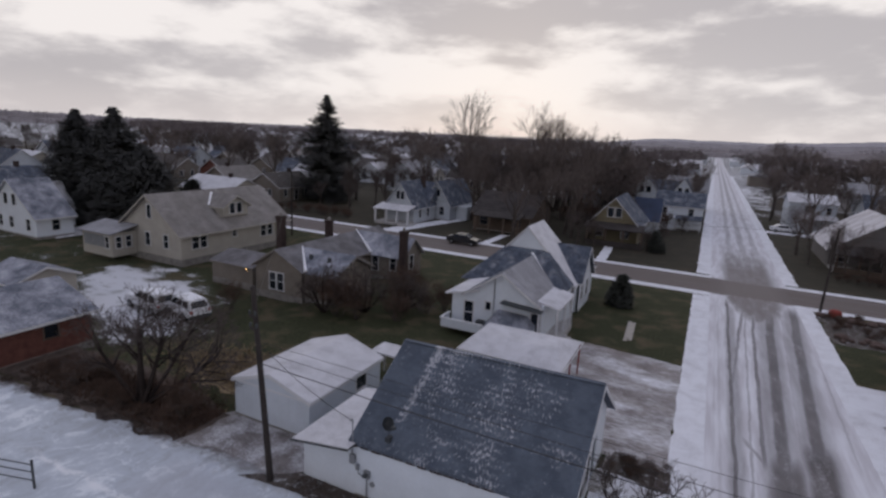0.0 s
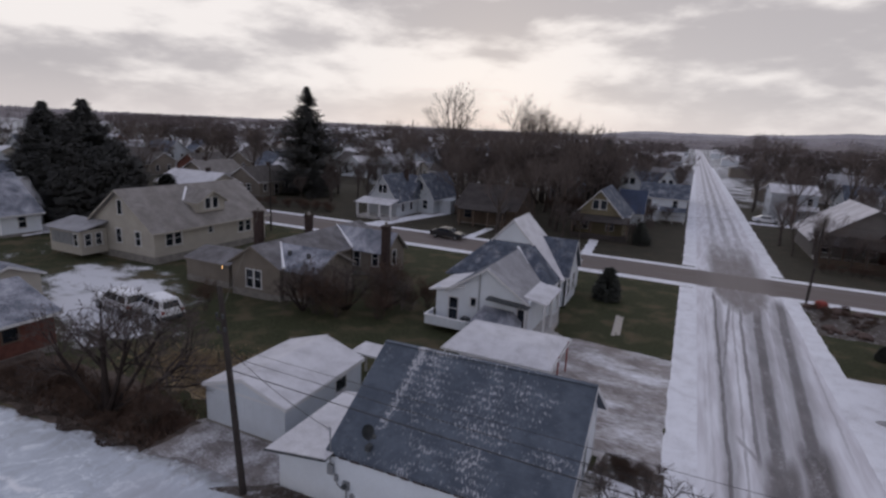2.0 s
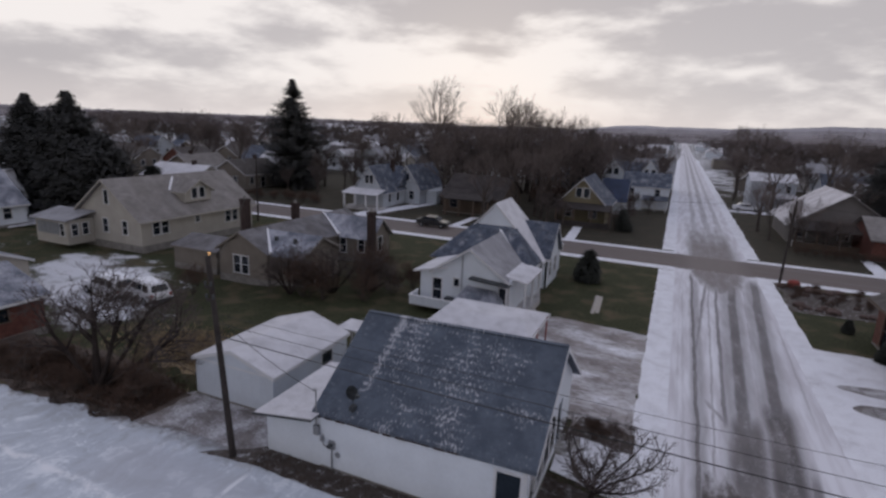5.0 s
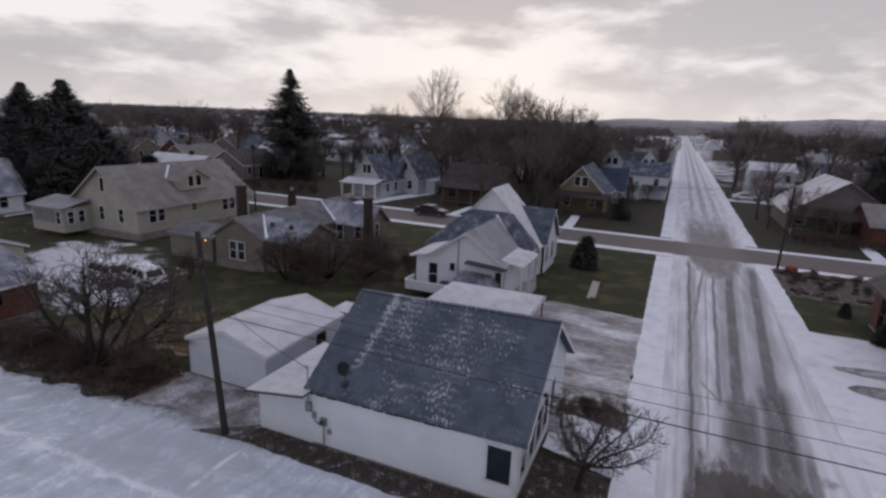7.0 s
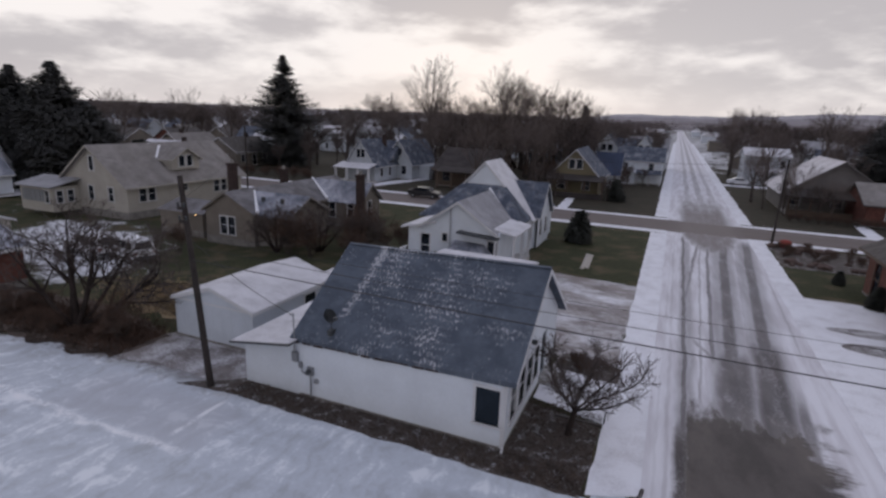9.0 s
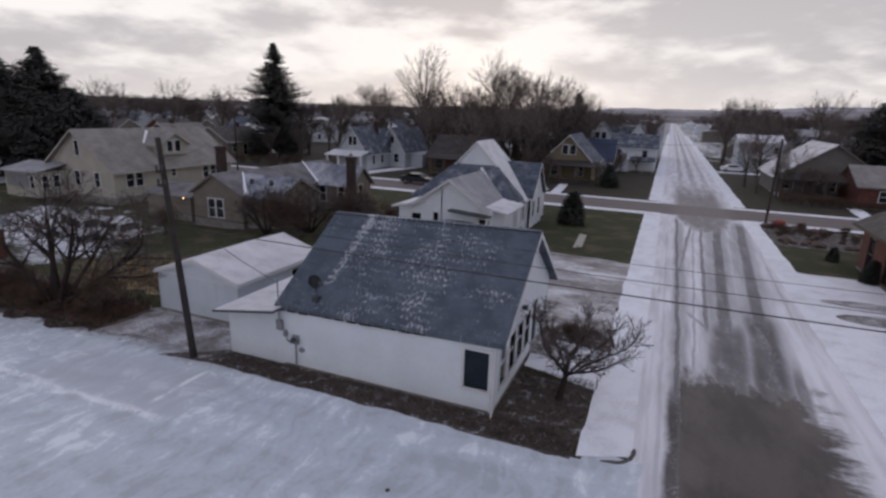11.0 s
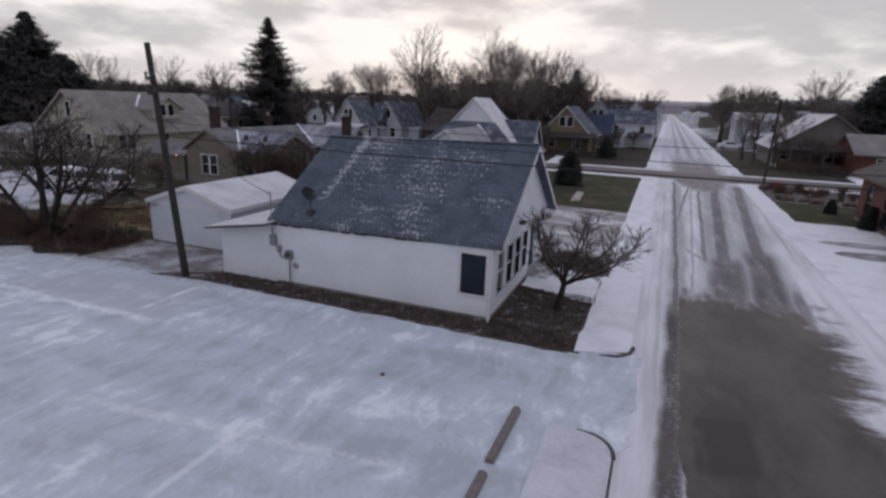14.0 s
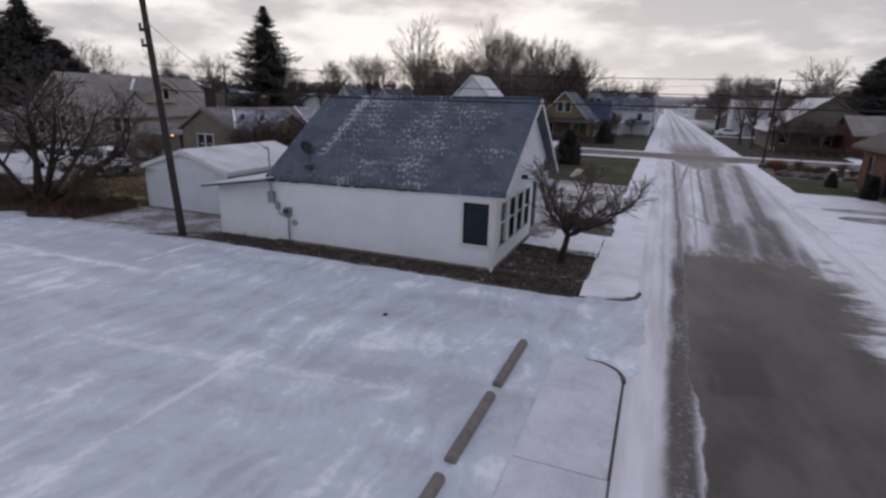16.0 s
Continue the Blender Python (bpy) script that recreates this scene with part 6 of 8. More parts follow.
# ---- houses of the town, farther off ----
def town_house(name, label, w, d, eave, ridge, wmat, rmats, porch):
    """One plain house about its own origin, ridge along x."""
    e = root(name, Matrix.Translation((0, 0, 0)), label, "house", "houses of the town")
    hx, hy = w / 2, d / 2
    s = [(w * 0.12, w * 0.12 + 0.9, 0.9, 2.2), (w * 0.42, w * 0.42 + 1.0, 0.1, 2.1), (w * 0.72, w * 0.72 + 0.9, 0.9, 2.2)]
    ea = [(d * 0.2, d * 0.2 + 0.9, 0.9, 2.2), (d * 0.6, d * 0.6 + 0.9, 0.9, 2.2)]
    block_house(e, -hx, hx, -hy, hy, eave, ridge, "x", wmat, rmats, MAT["white_trim"], {"s": s, "e": ea, "w": ea}, over=0.4, rake=0.4, base=0.3)
    fill_windows(e, "s", -hx, hx, -hy, hy, s, MAT["white_trim"], MAT["glass"])
    fill_windows(e, "e", -hx, hx, -hy, hy, ea, MAT["white_trim"], MAT["glass"])
    fill_windows(e, "w", -hx, hx, -hy, hy, ea, MAT["white_trim"], MAT["glass"])
    if porch:
        bm = bmesh.new()
        prism(bm, [(0, -hy - 2.2, 2.2), (0, -hy - 0.1, 2.7), (0, -hy - 0.1, 2.8), (0, -hy - 2.2, 2.3)], (-hx * 0.8, 0, 0), (hx * 0.8, 0, 0))
        part("porch_roof", bm, rmats[0], e)
        for k in (-0.75, 0.75):
            part("post", boxes((hx * k - 0.1, -hy - 2.1, 0, hx * k + 0.1, -hy - 1.9, 2.25)), MAT["white_trim"], e)
    part("chimney", boxes((hx * 0.4 - 0.3, -0.3, eave, hx * 0.4 + 0.3, 0.3, ridge + 0.8)), MAT["chimney"], e)
    return e


KINDS = [
    town_house("town_house", "white house with a snow-covered gable roof", 9.5, 8.0, 2.9, 5.6, MAT["white_siding"], (MAT["snow_roof"], MAT["snow_roof"]), True),
    town_house("town_house", "pale house with a dark frosted roof", 10.5, 8.5, 3.0, 6.2, MAT["grey_siding"], (MAT["shingle_dark"], MAT["shingle_grey"]), True),
    town_house("town_house", "cream house with a snowy low roof", 12.0, 8.0, 2.7, 4.6, MAT["cream"], (MAT["snow_roof"], MAT["shingle_grey"]), False),
    town_house("town_house", "pale blue two-storey house with a frosted roof", 8.5, 8.5, 4.6, 7.4, MAT["blue_siding"], (MAT["shingle_grey"], MAT["shingle_grey"]), True),
    town_house("town_house", "tan house with a brown frosted roof", 10.0, 8.0, 2.8, 5.2, MAT["tan"], (MAT["shingle_brown"], MAT["shingle_tan"]), False),
    town_house("town_house", "red brick house with a snowy roof", 9.0, 8.0, 3.0, 5.6, MAT["brick"], (MAT["snow_roof"], MAT["shingle_brown"]), True),
]
rng = random.Random(42)
# blocks: rows of houses along each street, the first of each kind takes the first place
SPOTS = [(-4.5, 140.0, 0, 3), (34.0, 126.0, 0, 0), (48.0, 128.0, 0, 1), (-24.0, 124.0, 90, 1), (46.0, 96.0, 90, 5), (40.0, 108.0, 0, 2),
         (-78.0, 84.0, 90, 4), (-84.0, 102.0, 0, 0), (-98.0, 62.0, 90, 2), (-97.0, 44.0, 90, 1), (36.0, 52.0, 90, 4), (48.0, 60.0, 0, 5), (-68.0, 118.0, 90, 3)]
for row in range(5):
    y = 142 + row * 25 + rng.uniform(-3, 3)
    x = -60 - y * 0.75
    while x < 45 + y * 0.35:
        x += rng.uniform(13, 17)
        if -7 < x < 17 or rng.random() < 0.08:
            continue
        SPOTS.append((x, y + rng.uniform(-6, 6), rng.choice((0, 0, 90, 180, 270)), rng.choice((0, 1, 1, 2, 3, 4, 4, 5))))
for k in range(110):
    SPOTS.append((rng.uniform(-230, -76), rng.uniform(60, 170), rng.choice((0, 90, 180, 270)), rng.choice((0, 1, 2, 4, 4, 5))))
used = set()
taken = []
for x, y, turn, k in SPOTS:
    if any((x - a) ** 2 + (y - b) ** 2 < 150 for a, b in taken):
        continue
    taken.append((x, y))
    if k in used:
        copy_thing(KINDS[k], pose(x, y, 0, 0, 0, turn + rng.uniform(-2, 2)))
    else:
        used.add(k)
        KINDS[k].matrix_basis = pose(x, y, 0, 0, 0, turn)


def far_houses():
    """Roofs and walls of the town past the nearer blocks, too small to tell apart."""
    rng = random.Random(3)
    for roof, wallm, count, label in ((MAT["snow_roof"], MAT["white_siding"], 520, "snowy roofs of far houses among trees"), (MAT["shingle_grey"], MAT["tan"], 300, "grey roofs of far houses among trees"), (MAT["shingle_brown"], MAT["grey_siding"], 200, "dark roofs of far houses among trees")):
        rv, rf, wv, wf = [], [], [], []
        for k in range(count):
            y = 250 + 620 * rng.random() ** 1.15
            x = rng.uniform(-70 - y * 0.95, 60 + y * 0.5)
            if -6 < x < 17:
                continue
            w, d, e, h = rng.uniform(4, 7), rng.uniform(3.5, 5), rng.uniform(2.6, 4.5), rng.uniform(4.6, 7.4)
            if rng.random() < 0.4:
                w, d = d, w
            i = len(wv)
            wv += [(x + sx * w, y + sy * d, z) for z in (0, e) for sx, sy in ((-1, -1), (1, -1), (1, 1), (-1, 1))]
            wf += [(i, i + 1, i + 5, i + 4), (i + 1, i + 2, i + 6, i + 5), (i + 2, i + 3, i + 7, i + 6), (i + 3, i, i + 4, i + 7)]
            j = len(rv)
            o = 0.4
            if w > d:
                rv += [(x - w - o, y - d - o, e - 0.2), (x + w + o, y - d - o, e - 0.2), (x + w + o, y + d + o, e - 0.2), (x - w - o, y + d + o, e - 0.2), (x - w - o, y, h), (x + w + o, y, h)]
                rf += [(j, j + 1, j + 5, j + 4), (j + 2, j + 3, j + 4, j + 5), (j, j + 4, j + 3), (j + 1, j + 2, j + 5)]
            else:
                rv += [(x - w - o, y - d - o, e - 0.2), (x + w + o, y - d - o, e - 0.2), (x + w + o, y + d + o, e - 0.2), (x - w - o, y + d + o, e - 0.2), (x, y - d - o, h), (x, y + d + o, h)]
                rf += [(j, j + 4, j + 5, j + 3), (j + 1, j + 2, j + 5, j + 4), (j, j + 1, j + 4), (j + 2, j + 3, j + 5)]
        tagged(raw("far_roofs", rv, rf, roof), label, "houses", kind="stuff")
        tagged(raw("far_walls", wv, wf, wallm), "walls of far houses among trees", "houses", kind="stuff")


far_houses()


# ---- trees ----
def limb(verts, faces, path, radii, sides):
    """A bent, tapering bar appended to a vertex list."""
    prev = None
    for i, p in enumerate(path):
        d = (path[min(i + 1, len(path) - 1)] - path[max(i - 1, 0)]).normalized()
        ref = Vector((0.31, 0.17, 0.93)) if abs(d.z) < 0.9 else Vector((0.95, 0.2, 0.1))
        u = d.cross(ref).normalized()
        w = d.cross(u)
        start = len(verts)
        for k in range(sides):
            a = 2 * math.pi * k / sides
            verts.append(tuple(p + radii[i] * (math.cos(a) * u + math.sin(a) * w)))
        if prev is not None:
            for k in range(sides):
                faces.append((prev + k, prev + (k + 1) % sides, start + (k + 1) % sides, start + k))
        prev = start


def grow(rng, out, p, d, length, r, level, last, upward, spread, twist, keep=(0.55, 0.8), kids=(3, 4)):
    segs = 5 if level == 0 else (4 if level < 3 else 3)
    path, radii = [p.copy()], [r]
    q = p.copy()
    for i in range(segs):
        d = (d + Vector((rng.uniform(-1, 1), rng.uniform(-1, 1), rng.uniform(-0.6, 0.8))) * twist + Vector((0, 0, upward))).normalized()
        q = q + d * length / segs
        path.append(q.copy())
        radii.append(r * (1 - 0.62 * (i + 1) / segs))
    out[0 if level < 2 else 1].append((path, radii, level))
    if level >= last:
        return
    count = rng.randint(*kids) + (2 if level == 0 else 0)
    for k in range(count):
        f = rng.uniform(0.35, 1.0) if level else rng.uniform(0.42, 1.0)
        if k == 0:
            f = 1.0
        i = min(int(f * segs), segs - 1)
        s = path[i].lerp(path[i + 1], f * segs - i)
        axis = Vector((rng.uniform(-1, 1), rng.uniform(-1, 1), rng.uniform(-0.2, 0.5))).normalized()
        nd = (d * (1.0 - spread) + axis * spread).normalized()
        if nd.z < -0.1:
            nd.z = 0.1
        rr = max(r * (1 - 0.62 * f) * rng.uniform(0.55, 0.8), 0.006)
        grow(rng, out, s, nd, length * rng.uniform(*keep), rr, level + 1, last, upward, spread, twist, keep, kids)


def bare_tree(name, label, seed, height, r, last=5, spread=0.55, upward=0.06, twist=0.16, stems=1, group="bare trees", mat=None, thin=0.008, share=0.40, keep=(0.55, 0.8), kids=(3, 4)):
    rng = random.Random(seed)
    e = root(name, Matrix.Translation((0, 0, 0)), label, "tree", group)
    out = ([], [])
    for k in range(stems):
        lean = Vector((rng.uniform(-1, 1), rng.uniform(-1, 1), 0)) * (0.05 if stems == 1 else 0.42)
        grow(rng, out, Vector((rng.uniform(-0.3, 0.3), rng.uniform(-0.3, 0.3), -0.1)) * (0 if stems == 1 else 1) + Vector((0, 0, -0.1)), (Vector((0, 0, 1)) + lean).normalized(), height * (share if stems == 1 else 0.45) * rng.uniform(0.85, 1.1), r * rng.uniform(0.8, 1.1), 0, last, upward, spread, twist, keep, kids)
    for k, (nm, m) in enumerate((("trunk", MAT["bark"]), ("crown", mat or MAT["twig"]))):
        verts, faces = [], []
        for path, radii, level in out[k]:
            limb(verts, faces, path, [max(q, thin) for q in radii], 7 if level == 0 else (5 if level == 1 else 3))
        raw(nm, verts, faces, m, e, smooth=(k == 0))
    return e


def fork(rng, out, p, d, length, r, level, last, kids, angle, up, shrink):
    """A limb that forks at set angles, its children turned round it by the golden angle."""
    segs = 5 if level == 0 else (4 if level < 3 else 2)
    path, radii = [p.copy()], [r]
    q = p.copy()
    for i in range(segs):
        bend = 0.05 if level == 0 else 0.13
        d = (d + Vector((rng.gauss(0, bend), rng.gauss(0, bend), rng.gauss(0, bend * 0.6) + up))).normalized()
        q = q + d * length / segs
        path.append(q.copy())
        radii.append(r * (1 - (0.45 if level == 0 else 0.62) * (i + 1) / segs))
    out[0 if level < 2 else 1].append((path, radii, level))
    if level >= last:
        return
    count = kids[min(level, len(kids) - 1)]
    turn = rng.uniform(0, 360)
    for k in range(count):
        f = 1.0 if k == 0 else (0.45 if level == 0 else 0.28) + (0.55 if level == 0 else 0.70) * (k - rng.uniform(0, 0.7)) / max(1, count - 1)
        f = min(1.0, max(0.2, f))
        i = min(int(f * segs), segs - 1)
        s = path[i].lerp(path[i + 1], f * segs - i)
        axis = d.orthogonal().normalized()
        axis.rotate(Matrix.Rotation(radians(turn + k * 137.5), 3, d))
        a = radians(rng.uniform(*angle) * (0.45 if k == 0 else 1.0))
        nd = d * math.cos(a) + axis * math.sin(a)
        rr = r * (1 - 0.6 * f) * rng.uniform(0.55, 0.8) + 0.004
        fork(rng, out, s, nd.normalized(), length * rng.uniform(*shrink) * (1.15 - 0.35 * f), rr, level + 1, last, kids, angle, up, shrink)


LEAST = (0.05, 0.045, 0.030, 0.018, 0.012, 0.009)


def limb_meshes(e, out, mats, least=LEAST):
    for k, nm in enumerate(("trunk", "crown")):
        verts, faces = [], []
        for path, radii, level in out[k]:
            limb(verts, faces, path, [max(q, least[level]) for q in radii], 8 if level == 0 else (5 if level == 1 else 3))
        raw(nm, verts, faces, mats[k], e, smooth=(k == 0))


def fan_tree(name, label, seed, height, r, last=5, kids=(6, 5, 4, 4, 3), angle=(16, 36), up=0.05, shrink=(0.56, 0.74), share=0.46, mat=None, group="bare trees", least=LEAST):
    """A bare tree whose limbs sweep up and out like a fan from one straight trunk."""
    rng = random.Random(seed)
    e = root(name, Matrix.Translation((0, 0, 0)), label, "tree", group)
    out = ([], [])
    fork(rng, out, Vector((0, 0, -0.1)), Vector((rng.uniform(-0.03, 0.03), rng.uniform(-0.03, 0.03), 1)).normalized(), height * share, r, 0, last, kids, angle, up, shrink)
    limb_meshes(e, out, (MAT["bark"], mat or MAT["twig"]), least)
    return e


def needle_crown(rng, height, base, wide, ragged, rows, per, droop=0.25, blunt=0.85, cap=1.45):
    """Boughs in rising whorls, uneven in reach and with gaps, each a spray of many small needle clumps."""
    verts, faces = [], []
    off = Vector((rng.uniform(0, 90), rng.uniform(0, 90), rng.uniform(0, 90)))
    for i in range(rows):
        f = i / rows
        z = base + (height - base) * f
        reach = wide * min(1.0, cap * (1 - f)) ** blunt + 0.10
        for k in range(per if f < 0.8 else per // 2 + 2):
            a = rng.uniform(0, 2 * math.pi)
            lump = noise.noise(Vector((math.cos(a) * 1.4, math.sin(a) * 1.4, z * 0.55)) + off)
            if lump < -0.32:
                continue
            r = reach * (1 + ragged * 1.1 * lump) * rng.uniform(1 - ragged * 0.6, 1.0 + ragged * 0.35)
            steps = max(3, int(r / 0.26))
            rise = rng.uniform(-0.06, 0.10)
            for j in range(steps):
                g = (j + 0.6) / steps
                rad = r * g
                zz = z - (droop - rise) * rad + 0.22 * rad * g * g + rng.uniform(-0.10, 0.10)
                c = Vector((rad * math.cos(a), rad * math.sin(a), zz))
                slim = 1.0 - 0.55 * g
                for q in range(3):
                    t = Vector((math.cos(a), math.sin(a), -0.15)) * rng.uniform(0.18, 0.42) + Vector((rng.uniform(-1, 1), rng.uniform(-1, 1), rng.uniform(-0.9, 0.3))) * 0.24 * slim
                    side = Vector((-math.sin(a), math.cos(a), rng.uniform(-0.5, 0.5))) * rng.uniform(0.10, 0.26) * slim
                    s = len(verts)
                    o = Vector((rng.uniform(-0.15, 0.15), rng.uniform(-0.15, 0.15), rng.uniform(-0.1, 0.1)))
                    verts += [tuple(c + o - side), tuple(c + o + t), tuple(c + o + side), tuple(c + o - t * 0.4 + Vector((0, 0, -0.12)))]
                    faces += [(s, s + 1, s + 2), (s, s + 2, s + 3)]
    return verts, faces


def conifer(name, label, seed, height, wide, ragged=0.35, rows=60, per=11, base=0.6, group="conifers", blunt=0.85, cap=1.45, mat=None):
    rng = random.Random(seed)
    e = root(name, Matrix.Translation((0, 0, 0)), label, "tree", group)
    tv, tf = [], []
    limb(tv, tf, [Vector((0, 0, -0.1)), Vector((0.05, 0, height * 0.5)), Vector((0, 0, height))], [height * 0.018, height * 0.010, 0.02], 8)
    raw("trunk", tv, tf, MAT["bark"], e)
    v, f = needle_crown(rng, height + 0.3, base, wide, ragged, rows, per, blunt=blunt, cap=cap)
    raw("crown", v, f, mat or MAT["needles"], e)
    return e


def at(thing, x, y, turn=0.0, size=1.0, z=0.0):
    thing.matrix_basis = pose(x, y, z, 0, 0, turn) @ Matrix.Scale(size, 4)
    return thing


def again(thing, x, y, turn=0.0, size=1.0):
    c = copy_thing(thing, pose(x, y, 0, 0, 0, turn))
    c.scale = (size, size, size)
    return c


spruce = at(conifer("spruce", "tall dark spruce with a narrow pointed crown", 4, 20.6, 5.5, 0.55, 96, 20, blunt=0.85, cap=1.7), -69.5, 87.6)
at(conifer("spruce", "broad dark evergreen behind a house", 9, 15.5, 4.9, 0.40, 100, 26, blunt=0.75, cap=1.9), -73.4, 47.0)
at(conifer("spruce", "broad dark evergreen behind a house", 10, 15.0, 4.6, 0.40, 100, 24, blunt=0.8, cap=1.8), -80.3, 46.0)
again(spruce, -16.0, 113.0, 50, 0.66)
at(conifer("spruce", "broad dark evergreen behind a house", 14, 10.6, 4.6, 0.40, 80, 26, blunt=0.6, cap=1.7), -68.4, 47.5)
at(conifer("spruce", "dense low evergreen beside a white house", 15, 9.5, 4.0, 0.40, 70, 26, base=0.2, blunt=0.5, cap=2.0), -71.0, 45.0)
small_fir = at(conifer("fir", "small dark evergreen on the lawn", 21, 2.6, 1.0, 0.2, 30, 16, base=0.05, blunt=0.55, mat=MAT["bush"]), -5.85, 49.7)
again(small_fir, -70.0, 56.0, 40, 2.0)
again(small_fir, -5.4, 78.6, 75, 1.05)
broad = at(conifer("pine", "broad dark evergreen beyond the brick wing", 17, 13.0, 4.8, 0.45, 80, 24, base=1.6, blunt=0.55, cap=2.2), 31.5, 100.0)
for x, y, s in ((36.5, 101.0, 0.95), (34.0, 106.0, 1.05), (42.0, 104.0, 0.9)):
    again(broad, x, y, x * 50, s)

TREES = [
    fan_tree("bare_tree", "large bare winter tree with long upswept limbs", 101, 16.0, 0.34, kids=(7, 4, 4, 3, 3), angle=(16, 38), share=0.40, shrink=(0.58, 0.78)),
    fan_tree("bare_tree", "tall bare winter tree with a straight trunk and fan crown", 107, 17.0, 0.30, kids=(7, 5, 4, 3, 3), share=0.46, angle=(15, 34), up=0.05, shrink=(0.54, 0.72)),
    fan_tree("bare_tree", "spreading bare winter tree", 103, 14.0, 0.30, kids=(7, 4, 4, 3, 3), angle=(20, 44), up=0.04, share=0.36, shrink=(0.60, 0.80)),
    fan_tree("bare_tree", "slim bare winter tree", 104, 13.0, 0.20, kids=(7, 5, 4, 3, 3), angle=(14, 32), up=0.05, share=0.42, shrink=(0.56, 0.76)),
]
STOUT = (0.07, 0.05, 0.035, 0.028, 0.022, 0.02)
YARD_TREES = [
    fan_tree("yard_tree", "bare yard tree between the houses of the town", 110 + k, 9.0, 0.18, 4, kids, angle, 0.05, (0.55, 0.78), share, MAT["dark_twig"], "yard trees", STOUT)
    for k, (kids, angle, share) in enumerate((((5, 5, 5, 3), (20, 44), 0.36), ((6, 4, 5, 3), (16, 38), 0.42), ((5, 5, 5, 3), (26, 52), 0.30)))
]
# true heights in metres that the copies are scaled to
TALL = [0.86 * max(v.co.z for c in t.children for v in c.data.vertices) for t in TREES]
YARD_TALL = [max(v.co.z for c in t.children for v in c.data.vertices) for t in YARD_TREES]
FIRST = [(-36.0, 119.0, 19.2), (-61.4, 138.0, 22.8), (-26.0, 96.0, 14.5), (-19.0, 98.0, 14.0)]
for k, (tr, (x, y, s)) in enumerate(zip(TREES, FIRST)):
    at(tr, x, y, x * 31, s / TALL[k])
BARE = [(-31.5, 112.0, 1, 18.0), (-40.5, 112.0, 2, 16.0), (-29.0, 114.0, 1, 19.5), (-23.0, 110.0, 0, 18.5), (-18.0, 112.0, 2, 17.0), (-13.0, 106.0, 1, 14.0), (-36.0, 102.0, 0, 15.0),
        (-16.0, 95.0, 2, 13.0), (-28.5, 92.0, 1, 13.5), (-11.5, 97.5, 3, 12.5), (-45.0, 110.0, 1, 14.0), (-20.5, 77.0, 3, 11.0), (-24.5, 73.2, 2, 10.5), (-19.5, 84.0, 0, 12.5),
        (-17.8, 81.0, 2, 11.0), (-36.5, 86.0, 2, 11.5), (-39.0, 95.0, 1, 12.5), (-57.0, 130.0, 2, 15.0), (-70.0, 128.0, 3, 14.0), (-52.0, 118.0, 3, 13.0), (-60.0, 112.0, 2, 12.5), (-54.0, 104.0, 1, 12.0),
        (-60.0, 95.0, 3, 10.5), (-66.0, 104.0, 1, 11.0), (26.0, 262.0, 0, 16.5), (32.0, 250.0, 2, 15.5), (24.0, 280.0, 1, 16.5), (38.0, 268.0, 0, 14.0), (13.2, 84.0, 3, 6.5), (16.0, 77.5, 3, 6.0), (19.5, 76.5, 2, 4.5), (12.6, 91.0, 2, 7.0), (17.5, 116.0, 2, 10.0), (12.5, 132.0, 1, 11.0), (28.0, 118.0, 3, 10.0), (24.0, 96.0, 2, 8.0), (30.0, 138.0, 0, 14.0), (38.0, 132.0, 1, 13.0),
        (-93.0, 70.0, 2, 12.0), (-100.0, 90.0, 1, 13.0), (-4.0, 121.0, 3, 8.5), (-9.5, 119.0, 2, 9.5), (-2.5, 140.0, 1, 10.0), (-88.0, 92.0, 0, 12.0), (-78.0, 100.0, 2, 11.0)]


for x, y, k, s in BARE:
    again(TREES[k], x, y, (x * 37 + y * 13) % 360, (0.86 if -46 < x < -10 else 1.0) * s / TALL[k])
for k, (x, y, h) in enumerate(((-48.0, 121.0, 9.0), (-21.0, 104.0, 11.0), (-30.0, 100.0, 11.5))):
    at(YARD_TREES[k], x, y, 70 * k, h / YARD_TALL[k])


def yard_tree_at(x, y, height):
    k = rng.randrange(3)
    again(YARD_TREES[k], x, y, rng.uniform(0, 360), height / YARD_TALL[k])


# the grove behind the dark bungalow, thick with small trees
for k in range(36):
    yard_tree_at(rng.uniform(-46, -13), rng.uniform(93, 124), rng.uniform(8, 12.5))
# bare trees between the roofs
for k in range(116):
    y = 112 + 170 * rng.random()
    x = rng.uniform(-80 - y * 0.9, 60 + y * 0.45)
    if -8 < x < 19:
        x = rng.choice((-1, 1)) * rng.uniform(16, 44) + 5
    yard_tree_at(x, y, rng.uniform(6, 11))
for k in range(48):
    yard_tree_at(rng.uniform(-260, -88), rng.uniform(58, 200), rng.uniform(7, 12))
for k in range(40):
    y = rng.uniform(150, 290)
    yard_tree_at(rng.uniform(18, 40 + y * 0.34), y, rng.uniform(9, 13.5))
for k in range(12):
    y = rng.uniform(150, 260)
    yard_tree_at(rng.uniform(-60, -9), y, rng.uniform(9, 12))
